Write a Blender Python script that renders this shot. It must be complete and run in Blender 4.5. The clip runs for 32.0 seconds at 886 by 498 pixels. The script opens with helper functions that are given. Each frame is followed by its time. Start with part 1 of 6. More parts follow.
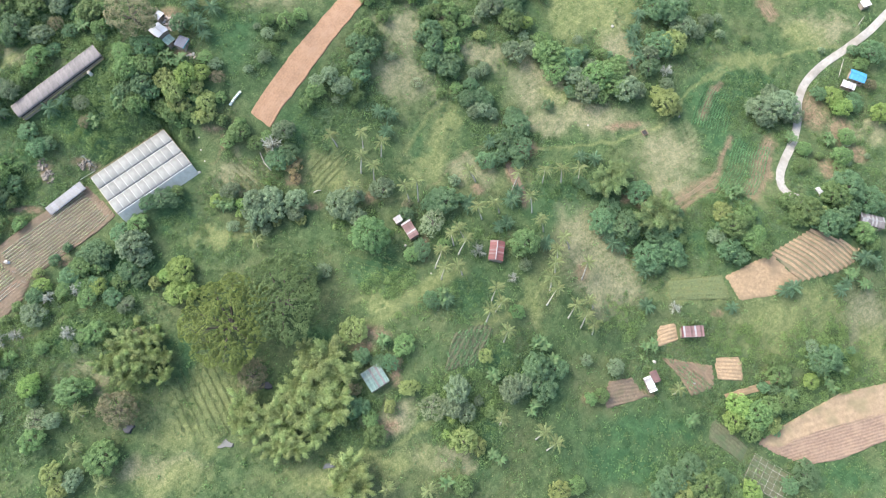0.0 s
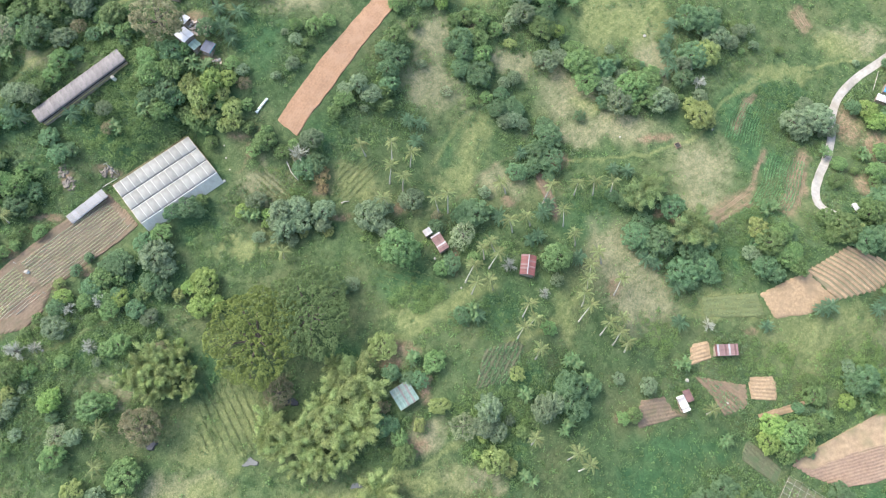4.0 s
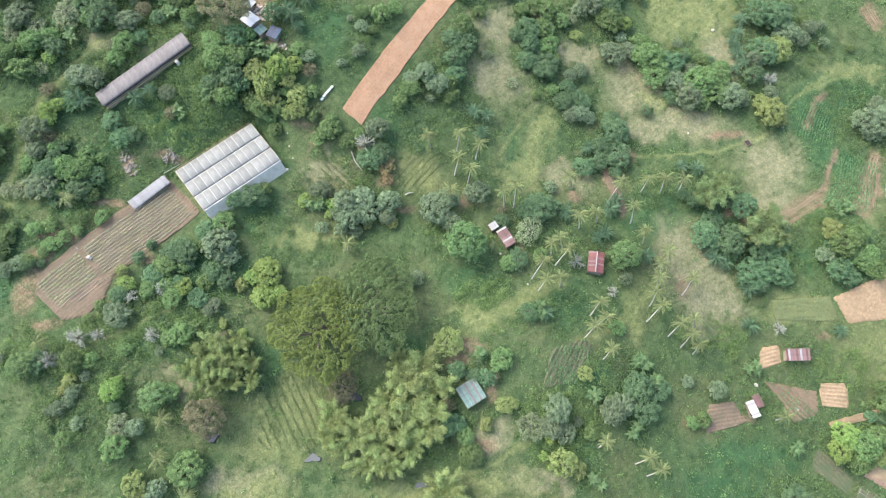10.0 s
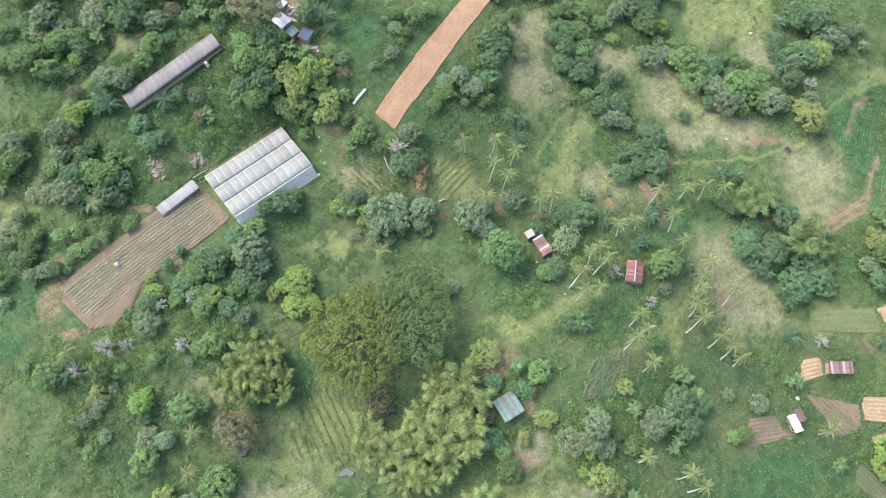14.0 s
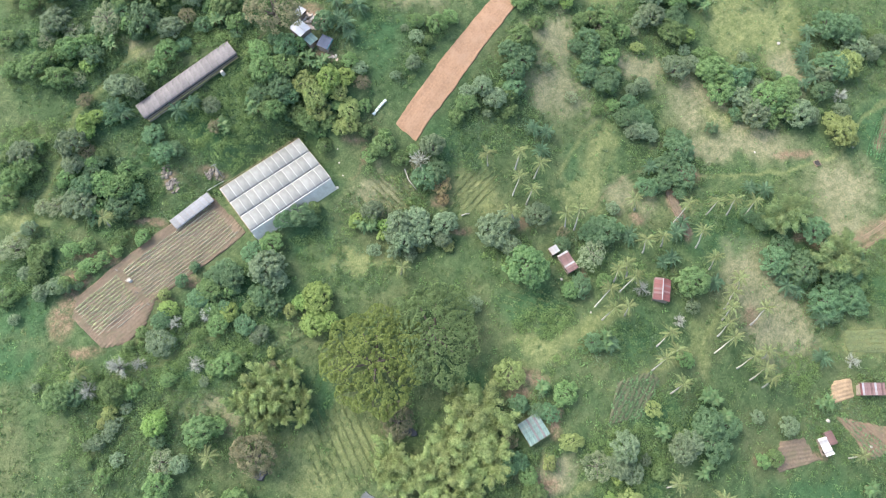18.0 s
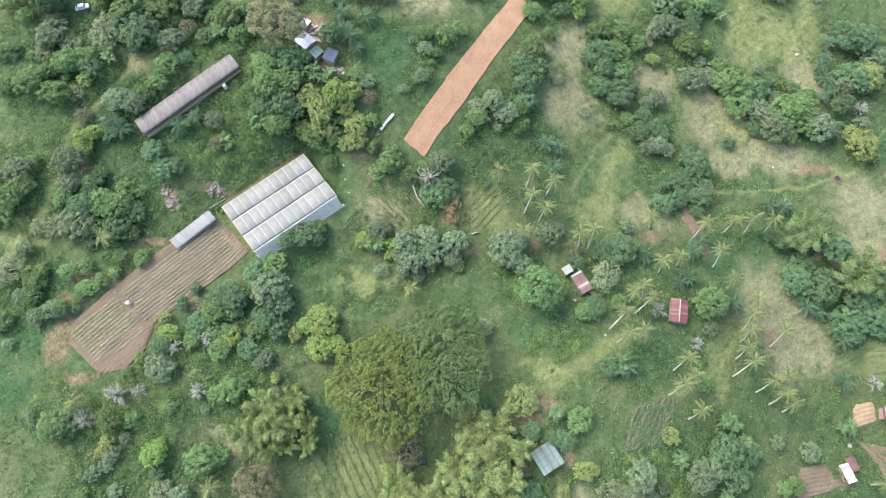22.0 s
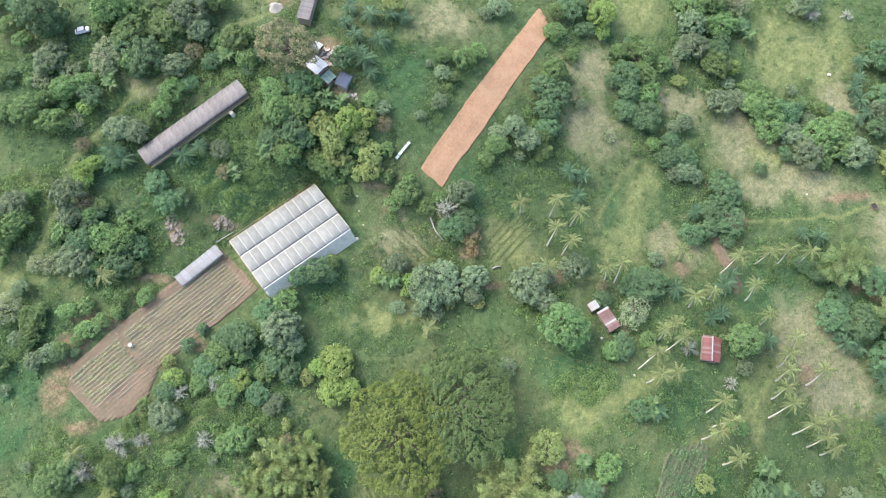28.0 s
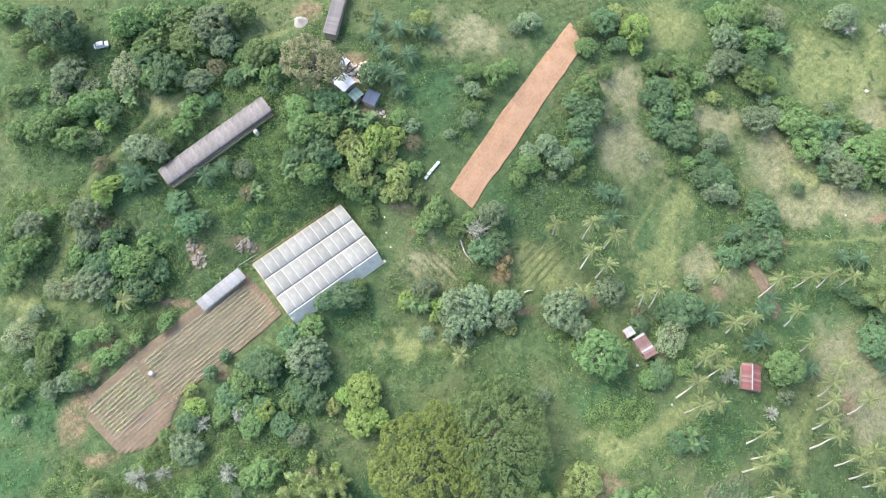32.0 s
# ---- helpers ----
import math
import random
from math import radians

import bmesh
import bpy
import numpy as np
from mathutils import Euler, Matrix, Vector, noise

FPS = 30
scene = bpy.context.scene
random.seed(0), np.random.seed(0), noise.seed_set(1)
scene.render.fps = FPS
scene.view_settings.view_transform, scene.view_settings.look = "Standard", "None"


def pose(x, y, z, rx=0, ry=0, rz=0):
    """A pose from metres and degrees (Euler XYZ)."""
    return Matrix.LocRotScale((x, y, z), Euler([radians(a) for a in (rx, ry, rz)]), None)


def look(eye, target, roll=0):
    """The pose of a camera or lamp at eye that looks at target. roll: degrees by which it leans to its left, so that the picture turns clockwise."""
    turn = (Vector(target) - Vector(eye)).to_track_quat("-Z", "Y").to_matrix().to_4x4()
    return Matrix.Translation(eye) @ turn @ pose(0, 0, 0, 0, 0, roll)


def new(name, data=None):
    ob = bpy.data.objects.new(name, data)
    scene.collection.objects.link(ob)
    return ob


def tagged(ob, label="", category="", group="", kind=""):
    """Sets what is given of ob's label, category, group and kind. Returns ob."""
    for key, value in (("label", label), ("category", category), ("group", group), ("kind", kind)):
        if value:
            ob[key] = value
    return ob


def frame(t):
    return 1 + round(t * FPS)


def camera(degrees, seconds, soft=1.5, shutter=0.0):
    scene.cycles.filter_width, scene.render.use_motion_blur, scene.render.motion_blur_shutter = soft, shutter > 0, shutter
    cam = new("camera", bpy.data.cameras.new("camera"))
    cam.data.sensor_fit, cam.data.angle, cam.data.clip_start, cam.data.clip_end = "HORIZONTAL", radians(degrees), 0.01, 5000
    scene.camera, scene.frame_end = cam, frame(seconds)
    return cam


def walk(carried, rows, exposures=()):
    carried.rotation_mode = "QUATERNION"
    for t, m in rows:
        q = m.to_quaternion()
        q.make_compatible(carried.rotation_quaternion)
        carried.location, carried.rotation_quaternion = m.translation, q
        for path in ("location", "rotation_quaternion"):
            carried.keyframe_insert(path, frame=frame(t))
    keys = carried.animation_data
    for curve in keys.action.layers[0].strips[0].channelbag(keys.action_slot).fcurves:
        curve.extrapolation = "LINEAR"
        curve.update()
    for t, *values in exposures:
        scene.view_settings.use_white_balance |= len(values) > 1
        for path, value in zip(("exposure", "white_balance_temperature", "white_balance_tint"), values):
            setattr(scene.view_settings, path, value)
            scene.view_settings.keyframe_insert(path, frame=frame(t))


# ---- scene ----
# The lens and the flight of the drone: seconds, eye, yaw, pitch, roll.
cam = camera(72.468, 32.0, soft=1.0)
PATH = [
    (0, 42.08, -3.78, 178.14, -0.377, -68.998, -0.673),
    (1, 40.09, -3.02, 177.26, -0.499, -68.966, -0.416),
    (2, 37.75, -1.78, 176.42, -0.667, -68.943, -0.113),
    (3, 34.86, 0.16, 175.66, -0.872, -68.932, 0.244),
    (4, 31.59, 2.09, 174.93, -0.879, -68.925, 0.506),
    (5, 28.21, 3.22, 174.17, -0.506, -68.914, 0.536),
    (6, 24.87, 3.54, 173.36, -0.000, -68.918, 0.412),
    (7, 21.67, 3.23, 172.47, 0.364, -68.946, 0.244),
    (8, 18.64, 2.62, 171.49, 0.641, -68.950, 0.075),
    (9, 15.79, 2.06, 170.43, 0.935, -68.894, -0.073),
    (10, 13.16, 1.83, 169.36, 1.221, -68.841, -0.209),
    (11, 10.71, 2.16, 168.39, 1.446, -68.851, -0.332),
    (12, 8.19, 3.01, 167.45, 1.566, -68.880, -0.382),
    (13, 5.40, 4.27, 166.53, 1.568, -68.875, -0.311),
    (14, 2.65, 5.84, 165.68, 1.543, -68.872, -0.183),
    (15, 0.28, 7.56, 164.96, 1.565, -68.910, -0.068),
    (16, -1.65, 9.28, 164.21, 1.556, -68.957, 0.065),
    (17, -3.17, 10.88, 163.26, 1.444, -68.975, 0.244),
    (18, -4.34, 12.49, 162.27, 1.343, -68.980, 0.372),
    (19, -5.24, 14.24, 161.38, 1.366, -68.990, 0.367),
    (20, -5.99, 16.11, 160.53, 1.426, -69.002, 0.324),
    (21, -6.68, 18.04, 159.63, 1.422, -69.007, 0.345),
    (22, -7.30, 19.99, 158.73, 1.375, -69.003, 0.400),
    (23, -7.85, 21.94, 157.87, 1.339, -68.997, 0.433),
    (24, -8.38, 23.92, 157.04, 1.350, -69.001, 0.414),
    (25, -8.95, 25.95, 156.21, 1.430, -69.019, 0.330),
    (26, -9.68, 27.93, 155.35, 1.543, -69.004, 0.207),
    (27, -10.73, 29.78, 154.45, 1.647, -68.922, 0.078),
    (28, -12.55, 31.68, 153.57, 1.736, -68.828, -0.030),
    (29, -15.34, 33.74, 152.76, 1.808, -68.781, -0.096),
    (30, -18.06, 35.71, 151.98, 1.861, -68.746, -0.105),
    (31, -19.72, 37.33, 151.13, 1.892, -68.684, -0.056),
    (32, -20.66, 38.72, 150.25, 1.913, -68.602, 0.025),
]


def flight(row):
    t, x, y, z, yaw, pitch, roll = row
    yaw, pitch = radians(yaw), radians(pitch)
    ahead = Vector((-math.sin(yaw) * math.cos(pitch), math.cos(yaw) * math.cos(pitch), math.sin(pitch)))
    eye = Vector((x, y, z))
    return t, look(eye, eye + 100 * ahead, roll)


walk(cam, [flight(row) for row in PATH], [(0, 1.81, 6500, 10), (13, 1.80, 6500, 10), (24, 1.80, 6500, 10), (28, 1.79, 6500, 10), (30, 1.83, 6500, 10), (32, 1.90, 6500, 10)])

# Hazy daylight: a bright sky and a wide, soft sun from the west.
SUN_HEIGHT, SUN_SIDE = radians(52), radians(-62)
world = bpy.data.worlds.new("sky")
scene.world = world
world.use_nodes = True
sky = world.node_tree.nodes.new("ShaderNodeTexSky")
sky.sky_type, sky.sun_disc, sky.sun_elevation, sky.sun_rotation = "NISHITA", False, SUN_HEIGHT, SUN_SIDE
sky.air_density, sky.dust_density = 1.0, 4.0
world.node_tree.links.new(sky.outputs[0], world.node_tree.nodes["Background"].inputs[0])
world.node_tree.nodes["Background"].inputs[1].default_value = 0.15
sun_data = bpy.data.lights.new("sun", "SUN")
sun_data.energy, sun_data.angle, sun_data.color = 1.0, radians(30), (1.0, 0.96, 0.89)
sun = new("sun", sun_data)
toward = Vector((math.sin(SUN_SIDE) * math.cos(SUN_HEIGHT), math.cos(SUN_SIDE) * math.cos(SUN_HEIGHT), math.sin(SUN_HEIGHT)))
sun.matrix_world = look(toward * 300, (0, 0, 0))

# ---- materials ----
MATS = {}


def shader(name, rough=0.8, metal=0.0):
    m = bpy.data.materials.new(name)
    m.use_nodes = True
    nt = m.node_tree
    b = nt.nodes["Principled BSDF"]
    b.inputs["Roughness"].default_value, b.inputs["Metallic"].default_value = rough, metal
    MATS[name] = m
    return m, nt, b


def node(nt, kind, **sockets):
    n = nt.nodes.new(kind)
    for k, v in sockets.items():
        n.inputs[k].default_value = v
    return n


def blend(nt, fac, a, b, how="MIX"):
    n = nt.nodes.new("ShaderNodeMix")
    n.data_type, n.blend_type = "RGBA", how
    for slot, v in ((0, fac), (6, a), (7, b)):
        if isinstance(v, (int, float)):
            n.inputs[slot].default_value = v
        elif isinstance(v, tuple):
            n.inputs[slot].default_value = (*v, 1)
        else:
            nt.links.new(v, n.inputs[slot])
    return n.outputs[2]


def ranged(nt, value, lo, hi, a=0.0, b=1.0):
    n = node(nt, "ShaderNodeMapRange", **{"From Min": lo, "From Max": hi, "To Min": a, "To Max": b})
    nt.links.new(value, n.inputs[0])
    return n.outputs[0]


def mottle(nt, scale, detail=3.0, rough=0.6, coords="Object", distort=0.0):
    tc = nt.nodes.new("ShaderNodeTexCoord")
    n = node(nt, "ShaderNodeTexNoise", Scale=scale, Detail=detail, Roughness=rough, Distortion=distort)
    turn = nt.nodes.new("ShaderNodeMapping")
    turn.inputs["Rotation"].default_value = (0.61, 0.43, 0.29 + 7.3 * scale)
    nt.links.new(tc.outputs[coords], turn.inputs[0])
    nt.links.new(turn.outputs[0], n.inputs["Vector"])
    return n.outputs["Fac"]


def bumped(nt, b, height, strength, dist):
    n = node(nt, "ShaderNodeBump", Strength=strength, Distance=dist)
    nt.links.new(height, n.inputs["Height"])
    nt.links.new(n.outputs[0], b.inputs["Normal"])


def foliage(name, low, high, spread=0.25, gloss=0.75, grain=4.5):
    """Leaves: each leaf its own tone, each plant its own shift, some light passes through."""
    m, nt, b = shader(name, gloss)
    low, high = (1.12 * low[0], 1.3 * low[1], 1.28 * low[2]), (1.68 * high[0], 1.92 * high[1], 1.92 * high[2])
    geo, info = nt.nodes.new("ShaderNodeNewGeometry"), nt.nodes.new("ShaderNodeObjectInfo")
    c = blend(nt, geo.outputs["Random Per Island"], low, high)
    c = blend(nt, ranged(nt, mottle(nt, grain, 2), 0.38, 0.62, 0.0, 0.6), c, tuple(1.15 * a for a in high))
    hsv = node(nt, "ShaderNodeHueSaturation")
    nt.links.new(ranged(nt, info.outputs["Random"], 0, 1, 0.482, 0.508), hsv.inputs["Hue"])
    nt.links.new(ranged(nt, info.outputs["Random"], 0, 1, 1 - spread, 1 + spread), hsv.inputs["Value"])
    nt.links.new(c, hsv.inputs["Color"])
    nt.links.new(hsv.outputs[0], b.inputs["Base Color"])
    b.inputs["Specular IOR Level"].default_value = 0.3
    thin = nt.nodes.new("ShaderNodeBsdfTranslucent")
    nt.links.new(hsv.outputs[0], thin.inputs[0])
    mix = node(nt, "ShaderNodeMixShader", Fac=0.45)
    nt.links.new(b.outputs[0], mix.inputs[1])
    nt.links.new(thin.outputs[0], mix.inputs[2])
    nt.links.new(mix.outputs[0], nt.nodes["Material Output"].inputs[0])
    return m


def plain(name, colour, rough=0.8, metal=0.0, vary=0.25, scale=3.0, stain=None, bump=0.0):
    """A surface with fine grain and broad stains."""
    m, nt, b = shader(name, rough, metal)
    dark, light = tuple(v * (1 - vary) for v in colour), tuple(min(1, v * (1 + vary)) for v in colour)
    c = blend(nt, ranged(nt, mottle(nt, scale, 5, 0.7), 0.3, 0.7), dark, light)
    if stain:
        c = blend(nt, ranged(nt, mottle(nt, scale * 0.21, 3, 0.6), 0.48, 0.66, 0, 0.85), c, stain)
    info = nt.nodes.new("ShaderNodeObjectInfo")
    hsv = node(nt, "ShaderNodeHueSaturation")
    nt.links.new(ranged(nt, info.outputs["Random"], 0, 1, 0.86, 1.14), hsv.inputs["Value"])
    nt.links.new(c, hsv.inputs["Color"])
    nt.links.new(hsv.outputs[0], b.inputs["Base Color"])
    if bump:
        bumped(nt, b, mottle(nt, scale * 4, 4), 0.6, bump)
    return m


LEAF = {
    "DARK": foliage("leaf_dark", (0.046, 0.084, 0.043), (0.088, 0.132, 0.066), 0.16),
    "MID": foliage("leaf_mid", (0.050, 0.086, 0.034), (0.108, 0.150, 0.058), 0.22),
    "GREY": foliage("leaf_grey", (0.064, 0.090, 0.050), (0.130, 0.156, 0.092), 0.2),
    "BRIGHT": foliage("leaf_bright", (0.086, 0.132, 0.034), (0.158, 0.206, 0.066), 0.12),
    "OLIVE": foliage("leaf_olive", (0.088, 0.108, 0.036), (0.168, 0.182, 0.070), 0.12),
    "DRY": foliage("leaf_dry", (0.090, 0.082, 0.046), (0.138, 0.120, 0.070), 0.12),
    "DOME": foliage("leaf_dome", (0.058, 0.104, 0.042), (0.112, 0.162, 0.068), 0.06),
    "PALE": foliage("twig_pale", (0.23, 0.215, 0.185), (0.31, 0.285, 0.245), 0.1),
    "WISPY": foliage("leaf_wispy", (0.098, 0.122, 0.068), (0.175, 0.190, 0.112), 0.12),
    "RUST": foliage("leaf_rust", (0.170, 0.122, 0.062), (0.230, 0.170, 0.086), 0.1),
}
RAIN_LEAF = foliage("rain_tree_leaf", (0.062, 0.088, 0.024), (0.122, 0.140, 0.040), 0.04, 0.55, 0.35)
RAIN_LEAF_GREY = foliage("rain_tree_leaf_grey", (0.050, 0.076, 0.028), (0.098, 0.124, 0.050), 0.04, 0.55, 0.35)
BAMBOO_LEAF = foliage("bamboo_leaf", (0.094, 0.130, 0.048), (0.205, 0.222, 0.094), 0.14, 0.55, 0.6)
BAMBOO_GREEN = foliage("green_bamboo_leaf", (0.068, 0.102, 0.042), (0.142, 0.168, 0.074), 0.14, 0.55, 0.6)
PALM_LEAF = foliage("coconut_leaf", (0.070, 0.090, 0.038), (0.160, 0.166, 0.074), 0.2, 0.7)
DARK_FROND = foliage("dark_frond", (0.036, 0.070, 0.038), (0.084, 0.126, 0.072), 0.15, 0.6)
WEED = foliage("weed_leaf", (0.056, 0.096, 0.034), (0.100, 0.134, 0.054), 0.1, 0.55, 0.3)
CROP = foliage("crop_leaf", (0.046, 0.098, 0.044), (0.092, 0.152, 0.070), 0.1, 0.55, 0.3)
WEEDY_STEM = plain("banana_stem", (0.16, 0.17, 0.07), 0.7, vary=0.25)
BARK = plain("bark", (0.105, 0.092, 0.074), 0.9, vary=0.4, bump=0.03)
PALM_BARK = plain("palm_bark", (0.42, 0.40, 0.35), 0.9, vary=0.25)
SOIL = plain("tilled_soil", (0.262, 0.160, 0.094), 0.95, vary=0.2, scale=1.2, stain=(0.305, 0.196, 0.122), bump=0.06)
SAND_SOIL = plain("pale_tilled_soil", (0.270, 0.196, 0.118), 0.95, vary=0.28, scale=1.1, stain=(0.205, 0.150, 0.090), bump=0.06)
TERRACE_SOIL = plain("terrace_soil", (0.185, 0.135, 0.088), 0.95, vary=0.3, scale=1.2, stain=(0.12, 0.125, 0.066), bump=0.06)
WEEDY_SOIL = plain("weedy_soil", (0.084, 0.092, 0.050), 0.95, vary=0.35, scale=1.5, stain=(0.060, 0.092, 0.040), bump=0.06)
BANK_SOIL = plain("pale_bank_soil", (0.300, 0.226, 0.142), 0.95, vary=0.25, scale=0.5, stain=(0.190, 0.165, 0.090), bump=0.06)
HILL_SOIL = plain("brown_hill_soil", (0.186, 0.132, 0.094), 0.95, vary=0.25, scale=1.3, stain=(0.225, 0.165, 0.115), bump=0.06)
FURROW_SOIL = plain("weedy_furrow_soil", (0.150, 0.140, 0.082), 0.95, vary=0.3, scale=1.2, stain=(0.180, 0.145, 0.090), bump=0.06)
GREY_SOIL = plain("grey_soil", (0.150, 0.114, 0.077), 0.95, vary=0.32, scale=1.5, stain=(0.115, 0.10, 0.060), bump=0.06)
GRASS_ROW = plain("mown_grass", (0.106, 0.134, 0.056), 0.95, vary=0.4, scale=2.0, stain=(0.12, 0.135, 0.055), bump=0.05)
CONCRETE = plain("concrete_road", (0.345, 0.33, 0.295), 0.9, vary=0.2, scale=0.8, stain=(0.25, 0.23, 0.19))
FILM = plain("greenhouse_film", (0.232, 0.243, 0.228), 0.7, vary=0.18, scale=0.8, stain=(0.170, 0.176, 0.158))
NET = plain("shade_net", (0.60, 0.63, 0.57), 0.6, vary=0.12, scale=2, stain=(0.50, 0.52, 0.47))
FILM.node_tree.nodes["Principled BSDF"].inputs["Alpha"].default_value = 0.80
NET.node_tree.nodes["Principled BSDF"].inputs["Alpha"].default_value = 0.62
WHITE = plain("white_paint", (0.52, 0.53, 0.50), 0.5, vary=0.1, scale=2, stain=(0.6, 0.57, 0.5))
PIPE = plain("pale_pipe", (0.36, 0.37, 0.35), 0.5, vary=0.1, scale=2)
TIMBER = plain("weathered_timber", (0.20, 0.15, 0.10), 0.85, vary=0.35, scale=5)
STEEL = plain("galvanised_steel", (0.26, 0.27, 0.275), 0.6, 0.1, vary=0.2, scale=2, stain=(0.22, 0.18, 0.15))
TIN_RED = plain("red_tin", (0.135, 0.047, 0.043), 0.65, 0.0, vary=0.35, scale=1.5, stain=(0.105, 0.058, 0.05))
TIN_PINK = plain("faded_red_tin", (0.165, 0.100, 0.095), 0.6, 0.05, vary=0.3, scale=1.5, stain=(0.26, 0.20, 0.19))
TIN_RUST = plain("rusty_tin", (0.105, 0.058, 0.054), 0.7, 0.0, vary=0.4, scale=1.5, stain=(0.19, 0.16, 0.155))
TIN_TEAL = plain("teal_grey_tin", (0.122, 0.188, 0.165), 0.9, 0.0, vary=0.3, scale=1.5, stain=(0.165, 0.150, 0.130))
TIN_GREY = plain("purple_grey_tin", (0.118, 0.110, 0.110), 0.75, 0.0, vary=0.32, scale=0.9, stain=(0.20, 0.19, 0.185))
TIN_WHITE = plain("bright_tin", (0.52, 0.53, 0.54), 0.5, 0.0, vary=0.08, scale=1.5, stain=(0.50, 0.48, 0.45))
TIN_BLUE = plain("blue_tin", (0.045, 0.22, 0.42), 0.45, 0.0, vary=0.15, scale=1.5)
TARP_DARK = plain("dark_tarp", (0.035, 0.05, 0.085), 0.4, vary=0.3, scale=1.5)
TARP_TEAL = plain("teal_tarp", (0.05, 0.30, 0.33), 0.5, vary=0.2, scale=1.5)
WALL = plain("plank_wall", (0.25, 0.21, 0.17), 0.9, vary=0.3, scale=4)
# near-black: shade inside openings put into the colour; also tyres and panes
DARK_HOLE = plain("shaded_opening", (0.03, 0.03, 0.028), 0.9, vary=0.2)
YELLOW = plain("yellow_ledge", (0.38, 0.33, 0.13), 0.8, vary=0.2, scale=2)
RUBBLE = plain("rubble", (0.50, 0.40, 0.32), 0.9, vary=0.3, scale=2, stain=(0.35, 0.24, 0.18))
ROCK = plain("grey_rock", (0.165, 0.148, 0.125), 0.95, vary=0.3, scale=1.5, bump=0.04)
SAND = plain("grey_sand", (0.24, 0.225, 0.20), 0.95, vary=0.15, scale=2, bump=0.03)
STONE = plain("pale_stone", (0.36, 0.34, 0.30), 0.9, vary=0.2, scale=3)
_, wnt, wb = shader("pond_water", 0.08)
wb.inputs["Base Color"].default_value = (0.085, 0.095, 0.095, 1)
# near-black sheet for one dark pond and one patch of painted shade
_, _, deep = shader("dark_water_and_shade", 0.6)
deep.inputs["Base Color"].default_value = (0.018, 0.024, 0.034, 1)


def ground_material():
    m, nt, b = shader("pasture", 0.95)
    b.inputs["Specular IOR Level"].default_value = 0.1
    att = nt.nodes.new("ShaderNodeAttribute")
    att.attribute_name = "cover"
    sep = nt.nodes.new("ShaderNodeSeparateColor")
    nt.links.new(att.outputs["Color"], sep.inputs[0])
    broad, patch, fine = mottle(nt, 0.045, 4, 0.6), mottle(nt, 0.28, 5, 0.65, distort=0.4), mottle(nt, 2.3, 4, 0.7)
    c = blend(nt, ranged(nt, patch, 0.32, 0.68), (0.048, 0.086, 0.038), (0.106, 0.150, 0.069))
    c = blend(nt, ranged(nt, broad, 0.44, 0.62, 0, 0.7), c, (0.136, 0.152, 0.076))
    c = blend(nt, ranged(nt, mottle(nt, 0.6, 4, 0.7), 0.60, 0.74, 0, 0.5), c, (0.174, 0.163, 0.106))
    dry = blend(nt, ranged(nt, patch, 0.3, 0.7), (0.198, 0.196, 0.116), (0.268, 0.252, 0.160))
    light = blend(nt, ranged(nt, patch, 0.3, 0.7), (0.150, 0.178, 0.076), (0.236, 0.248, 0.116))
    # dark green of lush grass, also used to paint shade by the trees
    lush_and_shade = blend(nt, ranged(nt, patch, 0.3, 0.7), (0.035, 0.090, 0.042), (0.070, 0.140, 0.062))
    earth = blend(nt, ranged(nt, patch, 0.3, 0.7), (0.180, 0.124, 0.086), (0.290, 0.212, 0.148))
    for socket, tone in (("Blue", lush_and_shade), ("Red", dry)):
        c = blend(nt, sep.outputs[socket], c, tone)
    c = blend(nt, att.outputs["Alpha"], c, light)
    worn = nt.nodes.new("ShaderNodeMath")
    worn.operation = "MULTIPLY"
    nt.links.new(sep.outputs["Green"], worn.inputs[0])
    nt.links.new(ranged(nt, mottle(nt, 0.7, 5, 0.75), 0.36, 0.56, 0.15, 1.0), worn.inputs[1])
    c = blend(nt, worn.outputs[0], c, earth)
    tuft, clump = mottle(nt, 0.85, 5, 0.75, distort=0.6), mottle(nt, 0.42, 4, 0.7, distort=1.2)
    wave = node(nt, "ShaderNodeTexWave", Scale=0.15, Distortion=22.0, Detail=3.0)
    wave.inputs["Detail Scale"].default_value = 0.12
    skew = nt.nodes.new("ShaderNodeMapping")
    skew.inputs["Rotation"].default_value = (0.0, 0.0, 0.95)
    nt.links.new(nt.nodes.new("ShaderNodeTexCoord").outputs["Object"], skew.inputs[0])
    nt.links.new(skew.outputs[0], wave.inputs["Vector"])
    rut = nt.nodes.new("ShaderNodeMath")
    rut.operation = "MULTIPLY"
    nt.links.new(ranged(nt, wave.outputs[1], 0.5, 0.95, 0.0, 0.38), rut.inputs[0])
    nt.links.new(ranged(nt, mottle(nt, 0.06, 2), 0.46, 0.58), rut.inputs[1])
    c = blend(nt, rut.outputs[0], c, blend(nt, 1.0, c, (0.60, 0.70, 0.58), "MULTIPLY"))
    c = blend(nt, ranged(nt, fine, 0.36, 0.64, 0.0, 0.75), c, blend(nt, 1.0, c, (0.48, 0.54, 0.47), "MULTIPLY"))
    c = blend(nt, ranged(nt, tuft, 0.48, 0.66, 0.0, 0.7), c, blend(nt, 1.0, c, (0.44, 0.58, 0.47), "MULTIPLY"))
    c = blend(nt, ranged(nt, clump, 0.50, 0.68, 0.0, 0.55), c, blend(nt, 1.0, c, (0.50, 0.66, 0.54), "MULTIPLY"))
